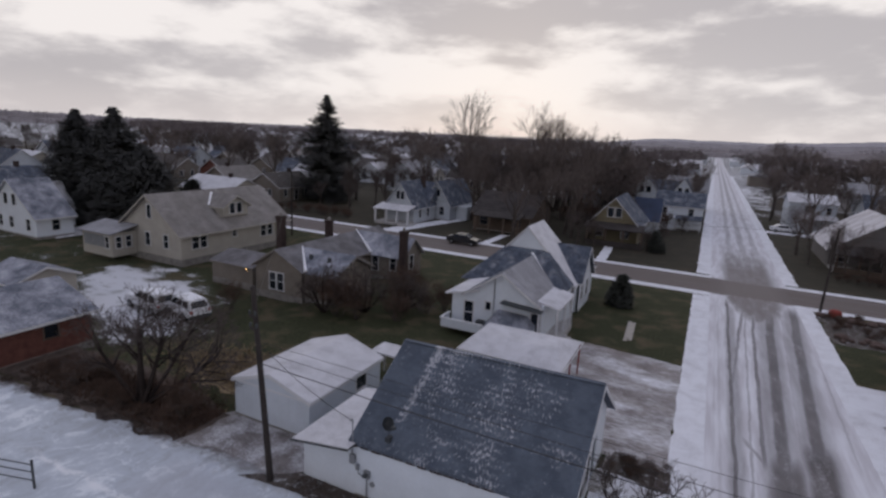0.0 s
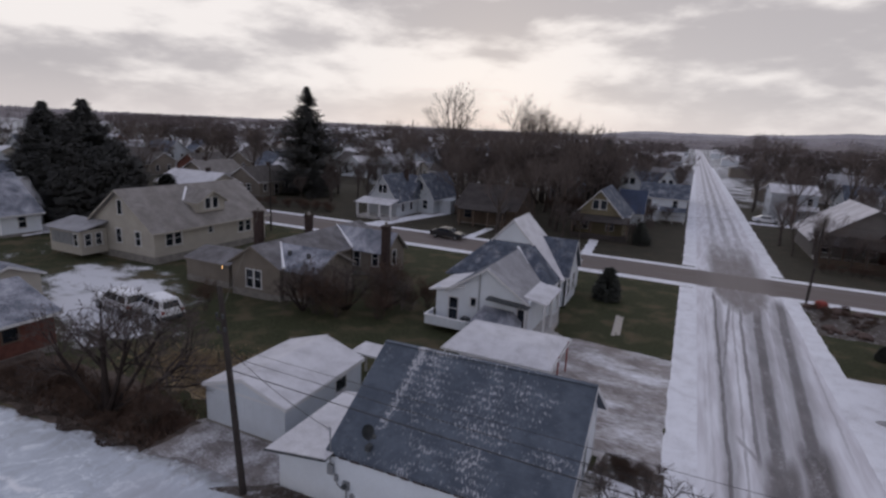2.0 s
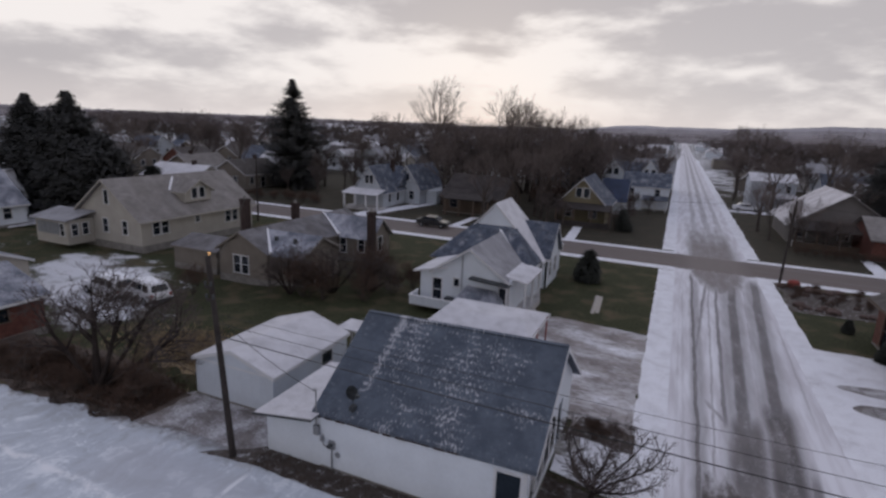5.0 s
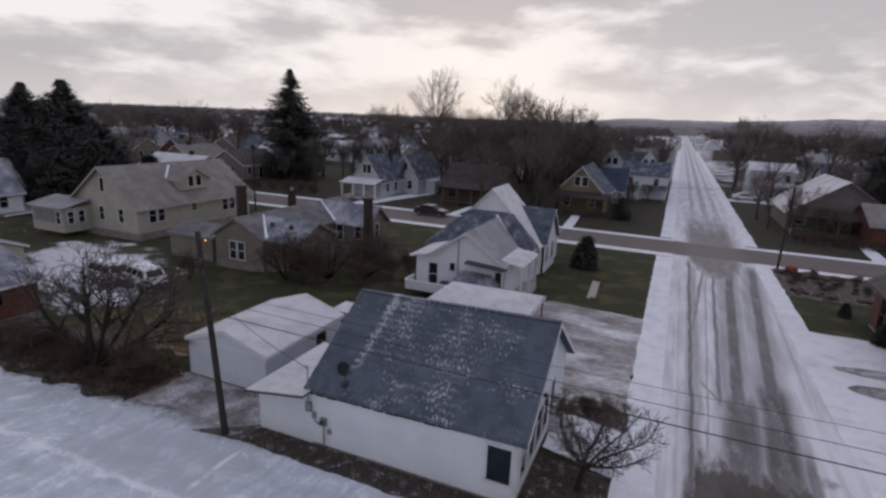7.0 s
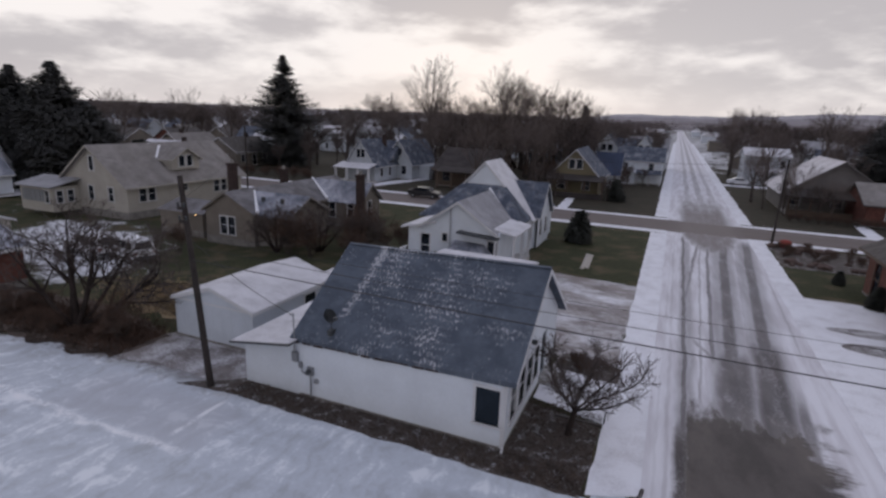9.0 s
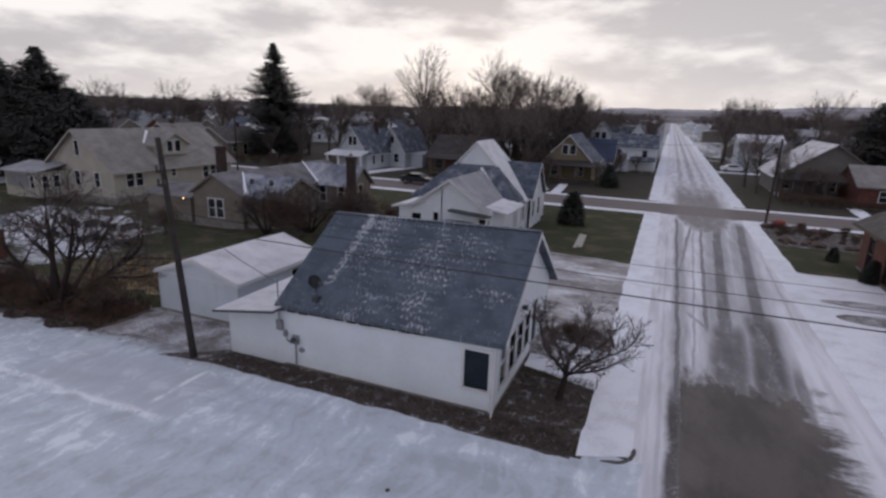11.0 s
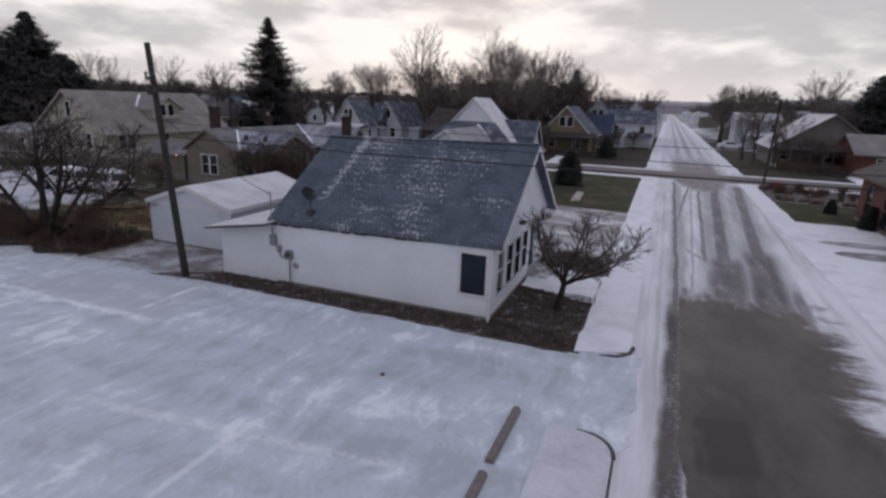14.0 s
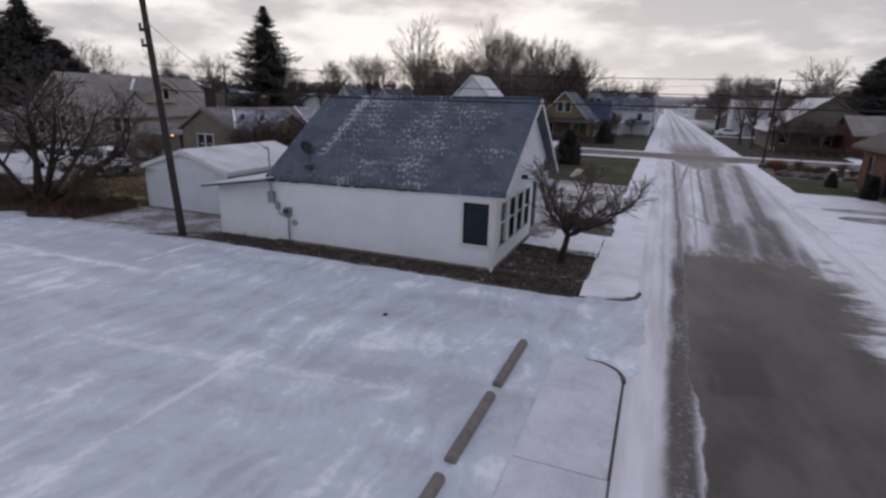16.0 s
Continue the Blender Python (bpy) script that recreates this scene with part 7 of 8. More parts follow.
for x, y, h in ((-57.0, 78.0, 6.0), (-61.0, 84.0, 7.5), (-55.0, 92.0, 8.0), (-64.0, 79.0, 5.0), (-53.0, 84.0, 8.0), (-50.0, 91.0, 8.5), (-58.0, 88.0, 8.0), (-66.0, 93.0, 8.0), (-82.0, 58.0, 8.0), (-90.0, 52.0, 9.0),
                (15.0, 80.0, 5.0), (18.5, 78.5, 4.4), (31.0, 100.0, 8.0), (27.0, 110.0, 8.0), (36.0, 116.0, 9.0), (20.0, 134.0, 9.0), (13.5, 140.0, 10.0), (-2.0, 134.0, 9.0), (-15.8, 76.2, 5.2), (-13.2, 74.6, 4.2), (-6.6, 78.6, 3.2), (-5.2, 82.0, 3.6), (-5.5, 96.5, 4.0), (-3.0, 98.0, 3.4)):
    yard_tree_at(x, y, h)


def town_woods():
    """Leafless trees of the whole town beyond the nearer blocks: forked sprays of thin twigs, in one mesh."""
    rng = random.Random(12)
    verts, faces = [], []

    def blade(a, b, w):
        side = (b - a).cross(Vector((rng.uniform(-1, 1), rng.uniform(-1, 1), 0.2))).normalized() * w
        s = len(verts)
        verts.extend((tuple(a - side), tuple(a + side), tuple(b)))
        faces.append((s, s + 1, s + 2))

    def spray(o, h):
        blade(o, o + Vector((0, 0, h * 0.8)), 0.25)
        for q in range(9):
            a = o + Vector((0, 0, h * rng.uniform(0.22, 0.5)))
            t = Vector((rng.gauss(0, 0.24), rng.gauss(0, 0.24), rng.uniform(0.25, 0.48))) * h
            b = a + t
            blade(a, b, 0.16)
            for z in range(4):
                c = a.lerp(b, rng.uniform(0.35, 0.9))
                blade(c, c + Vector((rng.gauss(0, 0.13), rng.gauss(0, 0.13), rng.uniform(0.02, 0.16))) * h, 0.17)

    for k in range(3600):
        y = 150 + 660 * rng.random() ** 0.9
        x = rng.uniform(-160 - y * 1.1, 80 + y * 0.6)
        if -5 - y * 0.012 < x < 16 + y * 0.012:
            continue
        if x > 0 and y < 165:
            continue
        if 0.42 < -x / y < 1.05 and y > 200 and rng.random() < 0.6:
            continue
        h = rng.uniform(6.5, 11.5) + y * 0.004 + (3.0 if x < -120 else 0.0)
        if noise.noise(Vector((x * 0.012, y * 0.012, 3.0))) < -0.12:
            continue
        spray(Vector((x, y, 0)), h)
    for k in range(420):
        y = rng.uniform(165, 520)
        x = rng.uniform(18, 75 + y * 0.25) if k % 3 else -rng.uniform(8, 60)
        spray(Vector((x, y, 0)), rng.uniform(8.5, 13.5))
    tagged(raw("town_woods", verts, faces, MAT["far_twig"]), "leafless trees of the town seen from afar", "trees", kind="stuff")


town_woods()


def far_woods():
    """Tree belts on the plain, rising to low hills, haze painted into their colours: broken crests of many small
    crowns.
    """
    rng = random.Random(77)
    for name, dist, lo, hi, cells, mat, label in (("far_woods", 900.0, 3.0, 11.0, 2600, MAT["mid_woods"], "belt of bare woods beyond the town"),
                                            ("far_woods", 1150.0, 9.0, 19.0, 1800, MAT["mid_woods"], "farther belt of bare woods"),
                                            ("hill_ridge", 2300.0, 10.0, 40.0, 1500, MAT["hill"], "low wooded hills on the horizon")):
        verts, faces = [], []
        for k in range(cells + 1):
            a = radians(-62 + 150 * k / cells)
            h = lo + (hi - lo) * (0.5 + 0.5 * noise.noise(Vector((k * 9.0 / cells + dist, 0.3, 0)))) + rng.uniform(-1, 1) * (hi - lo) * (0.16 if dist < 2000 else 0.07)
            if dist > 2000:
                # the hills stand up to the right of the street's end and sink away to the left
                deg = math.degrees(a)
                h += 9.0 * noise.noise(Vector((k * 0.045, 2.2, 0)))
                h = h * 0.5 + 28.0 * smooth(11, 3, deg) + 16.0 * smooth(-2, -14, deg)
            elif dist > 1000:
                # taller clumps right of the street's end
                deg = math.degrees(a)
                h += 11.0 * smooth(2.0, 0.0, abs(deg + 5.0)) + 7.0 * smooth(2.5, 0.0, abs(deg + 12.0)) + 4.0 * smooth(0, -8, deg)
            d = dist * (1 + 0.05 * noise.noise(Vector((k * 5.0 / cells, dist, 1))))
            for dd, z in ((0, -1.0), (6, h * 0.75), (dist * 0.02 + 10, h), (dist * 0.06 + 30, -1.0)):
                verts.append((-(d + dd) * math.sin(a), (d + dd) * math.cos(a), z))
        for k in range(cells):
            for j in range(3):
                a = k * 4 + j
                faces.append((a, a + 4, a + 5, a + 1))
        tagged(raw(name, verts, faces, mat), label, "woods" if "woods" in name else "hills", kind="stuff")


far_woods()


# ---- poles, wires, small things ----
def utility_pole(x, y, tx, ty, h, label, arms=(), r=0.14):
    e = site("utility_pole", x, y, label, "utility pole")
    bm = bmesh.new()
    tube(bm, [(x, y, -0.2), ((x + tx) / 2, (y + ty) / 2, h / 2), (tx, ty, h)], [r, r * 0.85, r * 0.68], 12)
    part("shaft", bm, MAT["pole"], e)
    for f, w in arms:
        px, py, pz = x + (tx - x) * f, y + (ty - y) * f, h * f
        part("crossarm", boxes((px - w, py - 0.2, pz - 0.05, px + w, py - 0.1, pz + 0.06), bevel=0.01), MAT["pole"], e)
        for s in (-0.9, 0.9):
            bm = bmesh.new()
            tube(bm, [(px + s * w, py - 0.15, pz + 0.05), (px + s * w, py - 0.15, pz + 0.22)], [0.035, 0.05], 8)
            part("insulator", bm, MAT["dark_metal"], e)
    return e


utility_pole(-14.75, 14.95, -15.3, 14.75, 8.45, "leaning weathered wooden utility pole beside a house", ((0.80, 0.18), (0.86, 0.16)))
utility_pole(-50.0, 55.6, -50.0, 55.6, 8.6, "dark wooden utility pole along a side street", (), 0.12)
utility_pole(-42.5, 84.0, -42.5, 84.0, 8.5, "dark wooden utility pole along a side street", (), 0.12)
utility_pole(11.0, 59.4, 11.2, 59.5, 8.0, "dark wooden utility pole at the street corner", (), 0.12)


def cable(a, b, sag, r=0.014, label="black overhead cable strung between poles"):
    bm = bmesh.new()
    a, b = Vector(a), Vector(b)
    tube(bm, [a.lerp(b, k / 24) - Vector((0, 0, 4 * sag * (k / 24) * (1 - k / 24))) for k in range(25)], r, 5)
    return tagged(link_mesh("overhead_cable", bm, MAT["wire"]), label, "cable")


cable((-15.0, 14.75, 5.30), (30.0, 14.2, 5.95), 0.30, 0.018)
cable((-15.0, 14.80, 5.80), (30.0, 15.2, 6.15), 0.40, 0.010)
cable((-15.0, 14.85, 6.15), (30.0, 15.8, 6.55), 0.40, 0.007)
cable((-15.1, 14.9, 6.0), (-11.3, 15.75, 3.45), 0.2, 0.012, "service cable from the pole to the house")
cable((-15.3, 14.8, 7.6), (-50.0, 55.5, 8.0), 0.8, 0.012)
cable((-50.0, 55.5, 8.0), (11.1, 59.4, 7.6), 1.2, 0.012)
cable((11.1, 59.4, 7.6), (80.0, 59.8, 7.6), 1.2, 0.012)


def parking_block(y0, y1):
    bm = bmesh.new()
    prism(bm, [(-0.095, 0, 0), (0.095, 0, 0), (0.095, 0, 0.07), (0.055, 0, 0.125), (-0.055, 0, 0.125), (-0.095, 0, 0.07)], (0, y0, 0), (0, y1, 0))
    bmesh.ops.bevel(bm, geom=bm.edges[:], offset=0.015, segments=1, affect="EDGES")
    bm.transform(pose(-0.76, 0, 0, 0, 0, -0.6))
    return tagged(link_mesh("parking_block", bm, MAT["block"]), "weathered grey-brown concrete parking block on snow", "parking block", "parking blocks")


for y0, y1 in ((9.12, 11.2), (6.66, 8.74), (4.2, 6.28), (1.74, 3.82)):
    parking_block(y0, y1)

def ornamental_tree():
    """Short trunk that splits low into wide crooked limbs, fringed with upright twigs."""
    rng = random.Random(33)
    e = root("ornamental_tree", pose(-0.97, 17.95, 0, 0, 0, 21), "small bare ornamental tree with wide crooked limbs", "tree")
    out = ([], [])
    out[0].append(([Vector((0, 0, -0.1)), Vector((0.02, 0, 0.3)), Vector((0.10, 0.02, 0.65)), Vector((0.15, 0, 0.98))], [0.15, 0.115, 0.10, 0.095], 0))
    fork_at = Vector((0.14, 0, 0.95))
    limbs = (((0.65, 0.1, 0.35), (1.4, 0.1, 0.75), (2.05, 0.15, 1.05), (2.40, 0.2, 1.55)), ((0.5, -0.5, 0.4), (1.1, -1.0, 0.85), (1.6, -1.3, 1.4)), ((0.35, 0.35, 0.7), (0.75, 0.8, 1.4), (1.0, 1.1, 1.95)),
             ((-0.35, 0.05, 0.45), (-0.75, 0.1, 0.95), (-0.95, 0.1, 1.7), (-1.02, 0.1, 2.35)), ((-0.3, -0.45, 0.5), (-0.7, -0.95, 1.1), (-0.9, -1.2, 1.75)), ((-0.15, 0.55, 0.6), (-0.5, 1.2, 1.2), (-0.7, 1.5, 1.8)),
             ((0.1, 0.0, 0.7), (0.35, -0.1, 1.35), (0.55, -0.15, 1.85)), ((0.75, 0.45, 0.45), (1.5, 0.9, 0.95), (2.0, 1.1, 1.45)))
    for pts in limbs:
        path = [fork_at] + [fork_at + Vector(p) for p in pts]
        path = [q + Vector((rng.gauss(0, 0.03), rng.gauss(0, 0.03), 0)) if i else q for i, q in enumerate(path)]
        fine = []
        for a, b in zip(path, path[1:]):
            fine += [a, a.lerp(b, 0.5) + Vector((rng.gauss(0, 0.035), rng.gauss(0, 0.035), rng.gauss(0, 0.03)))]
        fine.append(path[-1])
        radii = [0.054 * (1 - 0.75 * i / (len(fine) - 1)) for i in range(len(fine))]
        out[0].append((fine, radii, 1))
        for i in range(2, len(fine)):
            d = (fine[i] - fine[i - 1]).normalized()
            for k in range(5):
                nd = (d * 0.45 + Vector((rng.gauss(0, 0.6), rng.gauss(0, 0.6), rng.uniform(-0.1, 0.7)))).normalized()
                fork(rng, out, fine[i - 1].lerp(fine[i], rng.random()), nd, rng.uniform(0.28, 0.62), radii[i] * 0.6, 2, 4, (0, 0, 4, 3), (18, 50), 0.03, (0.45, 0.75))
    limb_meshes(e, out, (MAT["damp_bark"], MAT["dark_twig"]), (0.02, 0.014, 0.011, 0.008, 0.006))
    return e


ornamental_tree()

# thicket of brush and multi-stemmed tree at the car park's edge
def leaning_tree():
    """Several heavy crooked stems that lean out from one foot under a flat, sprawling crown."""
    rng = random.Random(55)
    e = root("bare_shrub_tree", Matrix.Translation((0, 0, 0)), "multi-stemmed bare tree sprawling over a brown thicket", "tree", "brush")
    out = ([], [])
    for dx, dy, lean, length, r in ((1.0, 0.75, 0.95, 5.6, 0.19), (0.9, 0.2, 0.55, 5.0, 0.17), (0.25, 0.5, 0.22, 5.4, 0.20), (-0.8, -0.2, 0.75, 4.6, 0.16), (-0.9, 0.5, 0.45, 4.8, 0.16), (0.8, 0.9, 0.65, 5.2, 0.15), (1.0, 0.5, 1.3, 4.8, 0.13), (-0.3, 0.9, 0.7, 4.4, 0.13)):
        d = Vector((dx * lean, dy * lean, 1.0)).normalized()
        fork(rng, out, Vector((dx * 0.2, dy * 0.2, -0.1)), d, length, r, 0, 5, (6, 5, 4, 3, 2), (24, 62), 0.015, (0.42, 0.64))
    limb_meshes(e, out, (MAT["damp_bark"], MAT["dark_twig"]), (0.04, 0.03, 0.022, 0.016, 0.012, 0.010))
    return e


brush_a = at(leaning_tree(), -24.9, 16.2, 0, 0.80)
brush_b = at(bare_tree("brush", "dense reddish-brown leafless brush", 56, 2.6, 0.03, 3, 0.6, 0.05, 0.25, stems=9, group="brush", mat=MAT["thicket"], thin=0.008), -22.0, 16.4)
brush_b["category"] = "shrub"
rng2 = random.Random(5)
for k in range(12):
    again(brush_b, rng2.uniform(-32, -21.4), rng2.uniform(15.2, 17.6), rng2.uniform(0, 360), rng2.uniform(0.25, 0.55))
for x, y, s in ((-20.5, 34.5, 1.0), (-21.5, 37.0, 1.3), (-23.5, 33.2, 1.2), (-25.0, 33.0, 1.5), (-19.5, 37.5, 0.9), (-22.5, 39.5, 1.5), (-33.0, 29.5, 1.0), (-18.6, 39.0, 1.0)):
    again(brush_b, x, y, x * 77, s)
for x, y, turn, size in ((-26.4, 33.0, 70, 0.40), (-23.8, 35.0, 200, 0.42), (-21.4, 36.8, 310, 0.34)):
    again(brush_a, x, y, turn, size / 0.80)
for k in range(16):
    again(brush_b, -67.0 + k * 0.95, rng2.uniform(72.0, 74.0), rng2.uniform(0, 360), rng2.uniform(0.5, 0.8))
for k in range(9):
    again(brush_b, rng2.uniform(-37, -7), rng2.uniform(91, 100), rng2.uniform(0, 360), rng2.uniform(1.3, 2.2))
for k in range(12):
    again(brush_b, 15.0 + k * 0.95, rng2.uniform(74.6, 75.6), rng2.uniform(0, 360), rng2.uniform(0.35, 0.6))
for k in range(16):
    again(brush_b, rng2.uniform(-2.3, 0.2), rng2.uniform(23.0, 24.4), rng2.uniform(0, 360), rng2.uniform(0.16, 0.28))


def scatter(name, label, mat, count, area, h, seed, lean=0.5, width=0.02):
    """Loose blades or stalks standing on the ground, one object."""
    rng = random.Random(seed)
    verts, faces = [], []
    for k in range(count):
        x, y = area(rng)
        a = rng.uniform(0, 2 * math.pi)
        hh = h * rng.uniform(0.4, 1.1)
        dx, dy = math.cos(a) * width, math.sin(a) * width
        tx, ty = rng.uniform(-lean, lean) * hh, rng.uniform(-lean, lean) * hh
        s = len(verts)
        verts += [(x - dx, y - dy, 0), (x + dx, y + dy, 0), (x + tx, y + ty, hh)]
        faces.append((s, s + 1, s + 2))
    return tagged(raw(name, verts, faces, mat), label, "grass", kind="stuff")


sheet("thicket_floor", [(-36, 14.6), (-28.0, 14.3), (-24.1, 14.8), (-20.5, 15.2), (-20.2, 17.8), (-25, 19.2), (-36, 18.8)], 0.003, MAT["leaf_litter"], "brown leaf litter under leafless brush", "flower bed", ragged=0.35, step=0.5, seed=31)
sheet("straw_patch", [(-26.5, 20.2), (-22.0, 19.4), (-20.6, 21.5), (-22.6, 23.4), (-26.0, 23.0)], 0.003, MAT["dead_grass"], "flattened straw-coloured dead grass", "grass patch", ragged=0.6, step=0.5, seed=32)
scatter("dead_weeds", "dead brown weeds and leaf litter at the thicket's foot", MAT["thicket"], 9000, lambda r: (r.uniform(-34, -20.6), max(15.1, r.gauss(16.7, 0.8))), 0.30, 1, 0.8, 0.03)
scatter("dead_weeds", "straw-coloured dead grass behind the thicket", MAT["dead_grass"], 7000, lambda r: (r.gauss(-24.0, 2.6), r.gauss(22.0, 1.1)), 0.22, 2, 1.2, 0.04)
scatter("dead_weeds", "dead grass along the house wall", MAT["leaf_litter"], 5000, lambda r: (r.uniform(-13.8, -0.1), r.uniform(14.8, 15.95)), 0.12, 3, 1.2, 0.02)
scatter("mulch_litter", "leaf litter and bark round the ornamental tree", MAT["leaf_litter"], 5000, lambda r: (r.uniform(-2.8, 0.0), r.uniform(14.8, 19.8)), 0.07, 4, 1.6, 0.03)


scatter("dead_weeds", "clumps of brown litter along the snow's edge", MAT["leaf_litter"], 4000, lambda r: (lambda x: (x, 14.5 + 0.03 * (x + 28) + 0.35 * math.sin(x * 2.3) + abs(r.gauss(0, 0.35))))(r.uniform(-34, -20.6)), 0.08, 7, 1.6, 0.05)


def tilted(bm, a, b, c, d, out, thick=0.012):
    """A thin pane through four corners, lifted by the vector out."""
    n = (Vector(b) - Vector(a)).cross(Vector(d) - Vector(a)).normalized()
    n = n if n.dot(Vector(out)) > 0 else -n
    prism(bm, [a, b, c, d], n * 0.004, n * (0.004 + thick))


def snowy_suv(x, y, turn, label, length=4.6):
    """Boxy car with a tapering cabin, panes, lamps, bumpers and wheels, heading along its own +x."""
    p = root("snowy_car", pose(x, y, -0.5, 0, 0, turn), label, "car", "cars in the yard")
    k = length / 2
    bm = bmesh.new()
    prism(bm, [(-k, 0, 0.42), (k - 0.1, 0, 0.42), (k, 0, 0.62), (k - 0.05, 0, 0.92), (k - 1.2, 0, 1.05), (-k + 0.05, 0, 1.05), (-k - 0.03, 0, 0.75)], (0, -0.9, 0), (0, 0.9, 0))
    bmesh.ops.bevel(bm, geom=bm.edges[:], offset=0.06, segments=2, affect="EDGES")
    body = part("body", bm, MAT["car_white"], p)
    lo = [(-k + 0.08, -0.86), (k - 1.25, -0.86), (k - 1.25, 0.86), (-k + 0.08, 0.86)]
    hi = [(-k + 0.35, -0.68), (k - 2.0, -0.68), (k - 2.0, 0.68), (-k + 0.35, 0.68)]
    bm = bmesh.new()
    vl, vh = [bm.verts.new((*q, 1.03)) for q in lo], [bm.verts.new((*q, 1.70)) for q in hi]
    bm.faces.new(vl[::-1])
    bm.faces.new(vh)
    for i in range(4):
        bm.faces.new((vl[i], vl[(i + 1) % 4], vh[(i + 1) % 4], vh[i]))
    bmesh.ops.bevel(bm, geom=bm.edges[:], offset=0.04, segments=1, affect="EDGES")
    part("cabin", bm, MAT["car_white"], p)

    def on_side(i, u, v):
        a, b = Vector((*lo[i], 1.03)), Vector((*lo[(i + 1) % 4], 1.03))
        c, d = Vector((*hi[i], 1.70)), Vector((*hi[(i + 1) % 4], 1.70))
        return a.lerp(b, u).lerp(c.lerp(d, u), v)

    for i, name, spans in ((0, "side_window", ((0.06, 0.34), (0.38, 0.64), (0.67, 0.93))), (1, "windscreen", ((0.07, 0.93),)), (2, "side_window", ((0.07, 0.33), (0.36, 0.62), (0.66, 0.94))), (3, "rear_window", ((0.12, 0.88),))):
        bm = bmesh.new()
        for u0, u1 in spans:
            tilted(bm, on_side(i, u0, 0.16), on_side(i, u1, 0.16), on_side(i, u1, 0.86), on_side(i, u0, 0.86), ((0, -1, 0), (1, 0, 0), (0, 1, 0), (-1, 0, 0))[i])
        part(name, bm, MAT["glass"], body)
    part("snow_cover", boxes((-k + 0.4, -0.62, 1.69, k - 2.05, 0.62, 1.76), bevel=0.03), MAT["snow_line"], p)
    part("snow_cover", boxes((k - 1.15, -0.78, 1.0, k - 0.2, 0.78, 1.04), bevel=0.015), MAT["snow_line"], p)
    for a in (k - 0.06, -k - 0.08):
        part("bumper", boxes((a, -0.88, 0.36, a + 0.14, 0.88, 0.60), bevel=0.03), MAT["dark_metal"], p)
    for q in (-0.72, 0.72):
        part("headlight", boxes((k - 0.06, q - 0.14, 0.70, k + 0.02, q + 0.14, 0.86), bevel=0.02), MAT["steel"], p)
        part("tail_light", boxes((-k - 0.05, q - 0.12, 0.78, -k + 0.05, q + 0.12, 1.0), bevel=0.02), MAT["red_paint"], p)
    for wx in (-k + 0.85, k - 0.85):
        for wy in (-0.82, 0.82):
            w = part("wheel", tube(bmesh.new(), [(wx, wy - 0.11, 0.36), (wx, wy + 0.11, 0.36)], 0.36, 18), MAT["rubber"], p)
            part("rim", tube(bmesh.new(), [(wx, wy - 0.12, 0.36), (wx, wy + 0.12, 0.36)], 0.2, 14), MAT["steel"], w)
    return p


snowy_suv(-35.7, 27.5, 168, "white boxy car dusted with snow in a yard")
snowy_suv(-39.0, 26.9, 172, "white boxy car under thin snow beside another", 4.9)


def sedan(x, y, turn, mat, label):
    p = root("parked_car", pose(x, y, 0, 0, 0, turn), label, "car", "parked cars")
    bm = bmesh.new()
    prism(bm, [(-2.3, 0, 0.35), (2.2, 0, 0.35), (2.3, 0, 0.6), (2.1, 0, 0.82), (1.1, 0, 0.95), (0.5, 0, 1.40), (-1.0, 0, 1.42), (-1.7, 0, 1.0), (-2.3, 0, 0.95)], (0, -0.85, 0), (0, 0.85, 0))
    bmesh.ops.bevel(bm, geom=bm.edges[:], offset=0.07, segments=2, affect="EDGES")
    body = part("body", bm, mat, p)
    for s in (-0.856, 0.846):
        part("side_window", boxes((-1.1, s, 0.98, 0.55, s + 0.01, 1.30)), MAT["glass"], body)
    part("windscreen", prism(bmesh.new(), [(0.56, 0, 1.36), (1.08, 0, 0.98), (1.10, 0, 1.0), (0.58, 0, 1.39)], (0, -0.7, 0), (0, 0.7, 0)), MAT["glass"], body)
    for wx in (-1.45, 1.45):
        for wy in (-0.8, 0.8):
            bm = bmesh.new()
            tube(bm, [(wx, wy - 0.1, 0.32), (wx, wy + 0.1, 0.32)], 0.32, 16)
            w = part("wheel", bm, MAT["rubber"], p)
            bm = bmesh.new()
            tube(bm, [(wx, wy - 0.11, 0.32), (wx, wy + 0.11, 0.32)], 0.17, 12)
            part("rim", bm, MAT["steel"], w)
    return p


sedan(-28.9, 65.9, 0, MAT["car_black"], "black car parked at the side street's kerb").location.z = -0.014
sedan(13.4, 115.0, 0, MAT["car_white"], "pale car parked on a snowy drive")
sedan(-47.0, 20.5, 70, MAT["car_black"], "dark car parked behind the brick outbuilding")

# boards on the lawn
for k, (dx, z) in enumerate(((0.0, 0.0), (0.33, 0.0), (0.12, 0.055))):
    b = link_mesh("board", boxes((dx - 0.14, -2.6 + 0.3 * k, z, dx + 0.14, 2.3 - 0.2 * k, z + 0.05), bevel=0.006), MAT["plank"])
    b.matrix_basis = pose(-4.2, 43.2, 0, 0, 0, 3)
    tagged(b, "pale wooden board lying on the lawn", "board", "boards on the lawn")


def rock(rng, x, y, r, flat=0.6):
    bm = bmesh.new()
    bmesh.ops.create_icosphere(bm, subdivisions=2, radius=r)
    off = Vector((rng.uniform(0, 50), rng.uniform(0, 50), 0))
    for v in bm.verts:
        v.co *= 1 + 0.35 * noise.noise(v.co * 2.2 / r * 0.5 + off)
        v.co.z = v.co.z * flat
    bm.transform(Matrix.Translation((x, y, r * flat * 0.55)))
    return bm


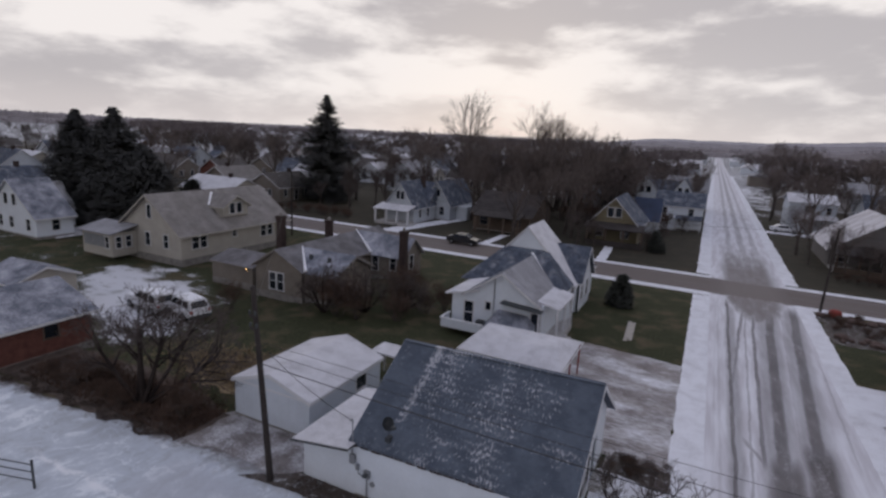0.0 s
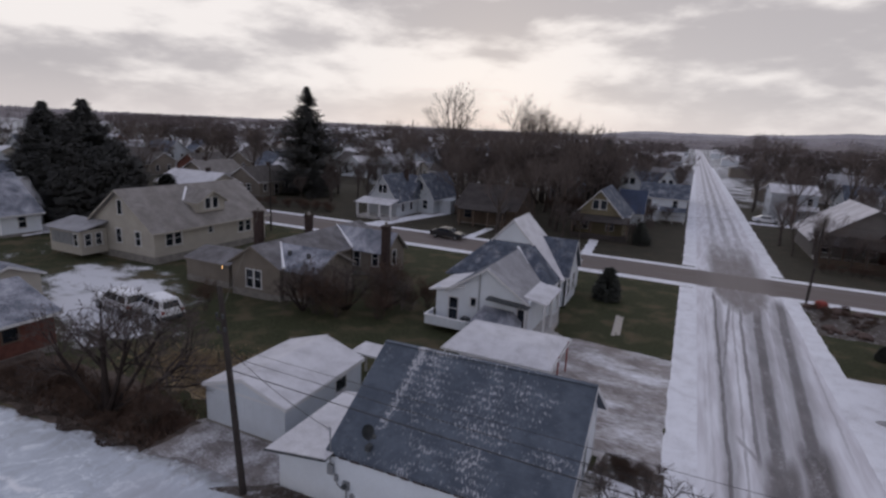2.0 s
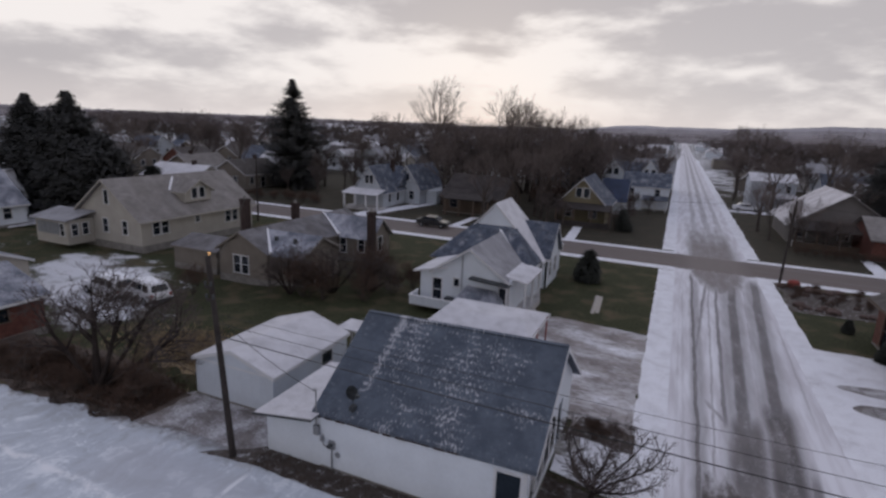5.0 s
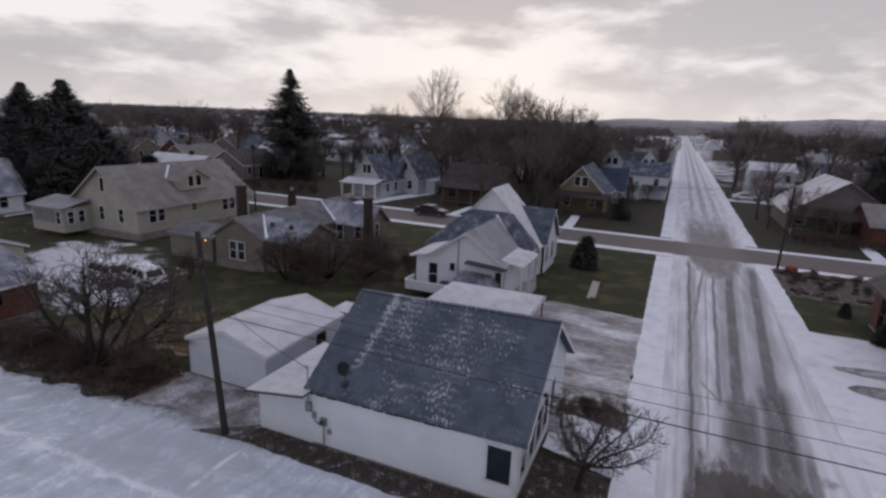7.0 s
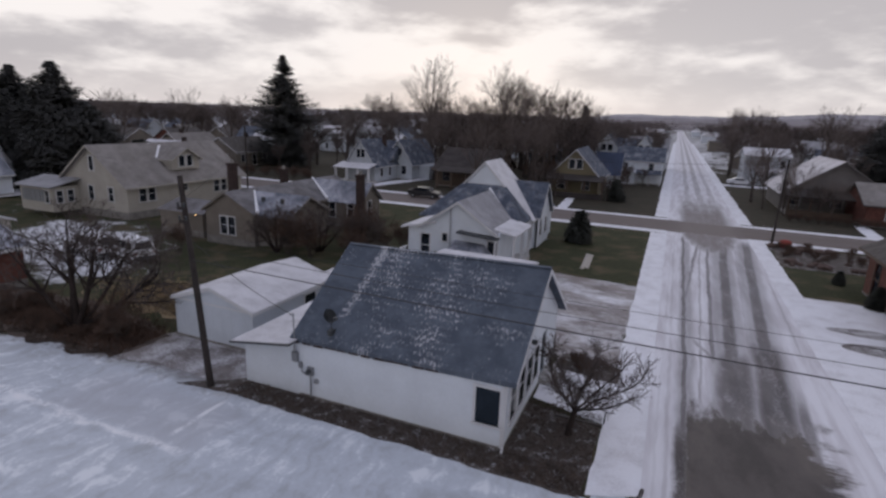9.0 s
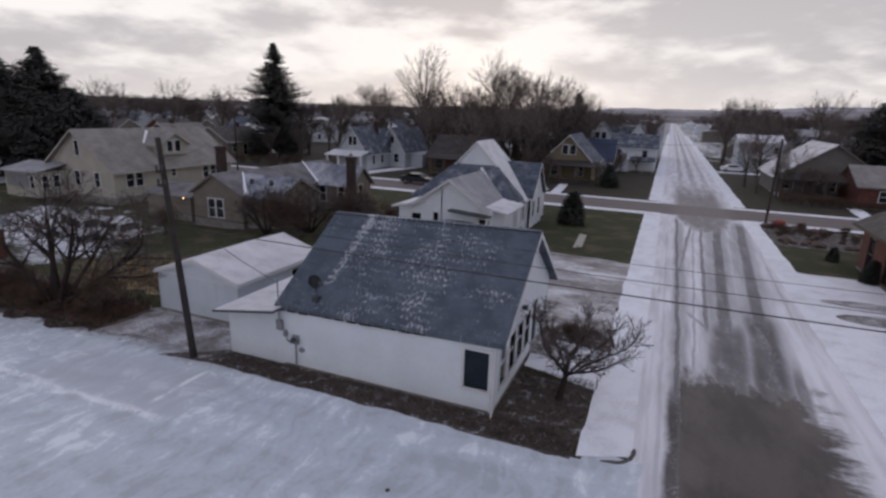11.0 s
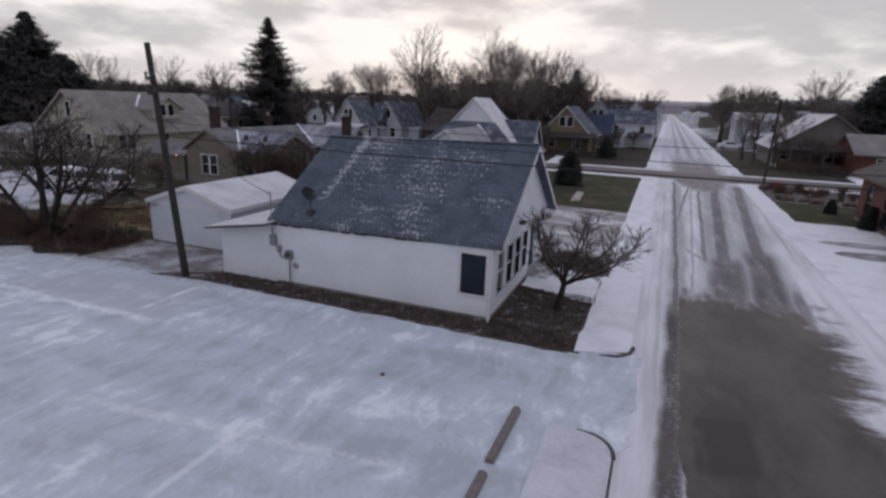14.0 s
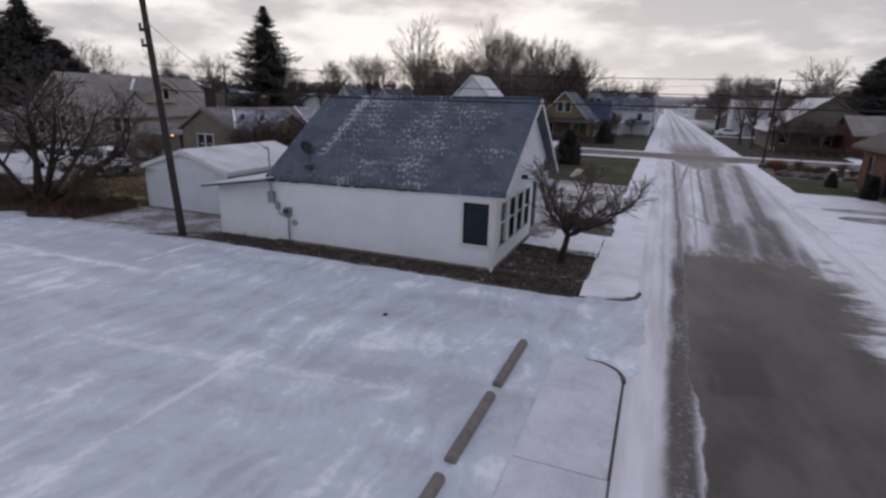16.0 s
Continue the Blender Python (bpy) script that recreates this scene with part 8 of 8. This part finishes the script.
sheet("rock_bed", [(10.5, 49.6), (24, 50.5), (24, 58.2), (10.5, 57.6)], 0.006, MAT["mulch"], "stony flower bed with bare soil at the corner", "flower bed", ragged=0.3, seed=21)
rr = random.Random(8)
for k in range(46):
    x, y = rr.uniform(10.8, 23), rr.choice((rr.uniform(56.6, 57.8), rr.uniform(50.2, 51.6), rr.uniform(50, 57.8)))
    tagged(link_mesh("stone", rock(rr, x, y, rr.uniform(0.2, 0.5)), MAT["stone"]), "rough field stone in the corner bed", "stone", "stones in the bed")
for k in range(34):
    again(brush_b, rr.uniform(10.9, 22), rr.uniform(52.5, 57.8), rr.uniform(0, 360), rr.uniform(0.22, 0.4))


def red_tub(x, y):
    bm = bmesh.new()
    prof = [(0.42, 0.0), (0.52, 0.10), (0.55, 0.38), (0.48, 0.62), (0.24, 0.74)]
    rings = [[bm.verts.new((x + r * math.cos(2 * math.pi * k / 20), y + r * 0.85 * math.sin(2 * math.pi * k / 20), z)) for k in range(20)] for r, z in prof]
    for a, b in zip(rings, rings[1:]):
        for k in range(20):
            bm.faces.new((a[k], a[(k + 1) % 20], b[(k + 1) % 20], b[k]))
    bm.faces.new(rings[0][::-1])
    bm.faces.new(rings[-1])
    bmesh.ops.recalc_face_normals(bm, faces=bm.faces[:])
    tagged(link_mesh("red_planter", bm, MAT["red_paint"]), "faded red rounded planter in the corner bed", "planter")


red_tub(11.9, 58.0)

for x0, x1, y0, y1 in ((10.5, 15.0, 31.6, 33.4), (10.4, 15.5, 34.4, 35.8)):
    pts = [((x0 + x1) / 2 + (x1 - x0) / 2 * math.cos(a), (y0 + y1) / 2 + (y1 - y0) / 2 * math.sin(a)) for a in [2 * math.pi * k / 18 for k in range(18)]]
    sheet("bare_patch", pts, 0.016, MAT["dirt"], "oval patch of bare ground in the snow", "ground patch", ragged=0.12, step=0.4, seed=int(y0))

# wire fence end at the car park's edge
f = site("fence", -22.6, 9.7, "end of a low dark metal fence in snow", "fence")
for x, y, h in ((-22.3, 9.9, 1.25), (-24.4, 9.3, 1.15), (-26.6, 8.7, 1.15)):
    part("post", tube(bmesh.new(), [(x, y, -0.1), (x, y, h)], 0.05, 10), MAT["dark_metal"], f)
for z in (0.35, 0.72, 1.05):
    part("rail", tube(bmesh.new(), [(-22.3, 9.9, z), (-24.4, 9.3, z), (-26.6, 8.7, z)], 0.025, 6), MAT["dark_metal"], f)

# small bushes by the far lawn
for x, y, s in ((14.2, 40.6, 0.5), (15.5, 43.5, 0.7), (13.4, 46.0, 0.35)):
    again(small_fir, x, y, x * 50, s)
tagged(link_mesh("clod", rock(rr, -4.23, 11.35, 0.06), MAT["leaf_litter"]), "small dark clod lying on snow", "clod")
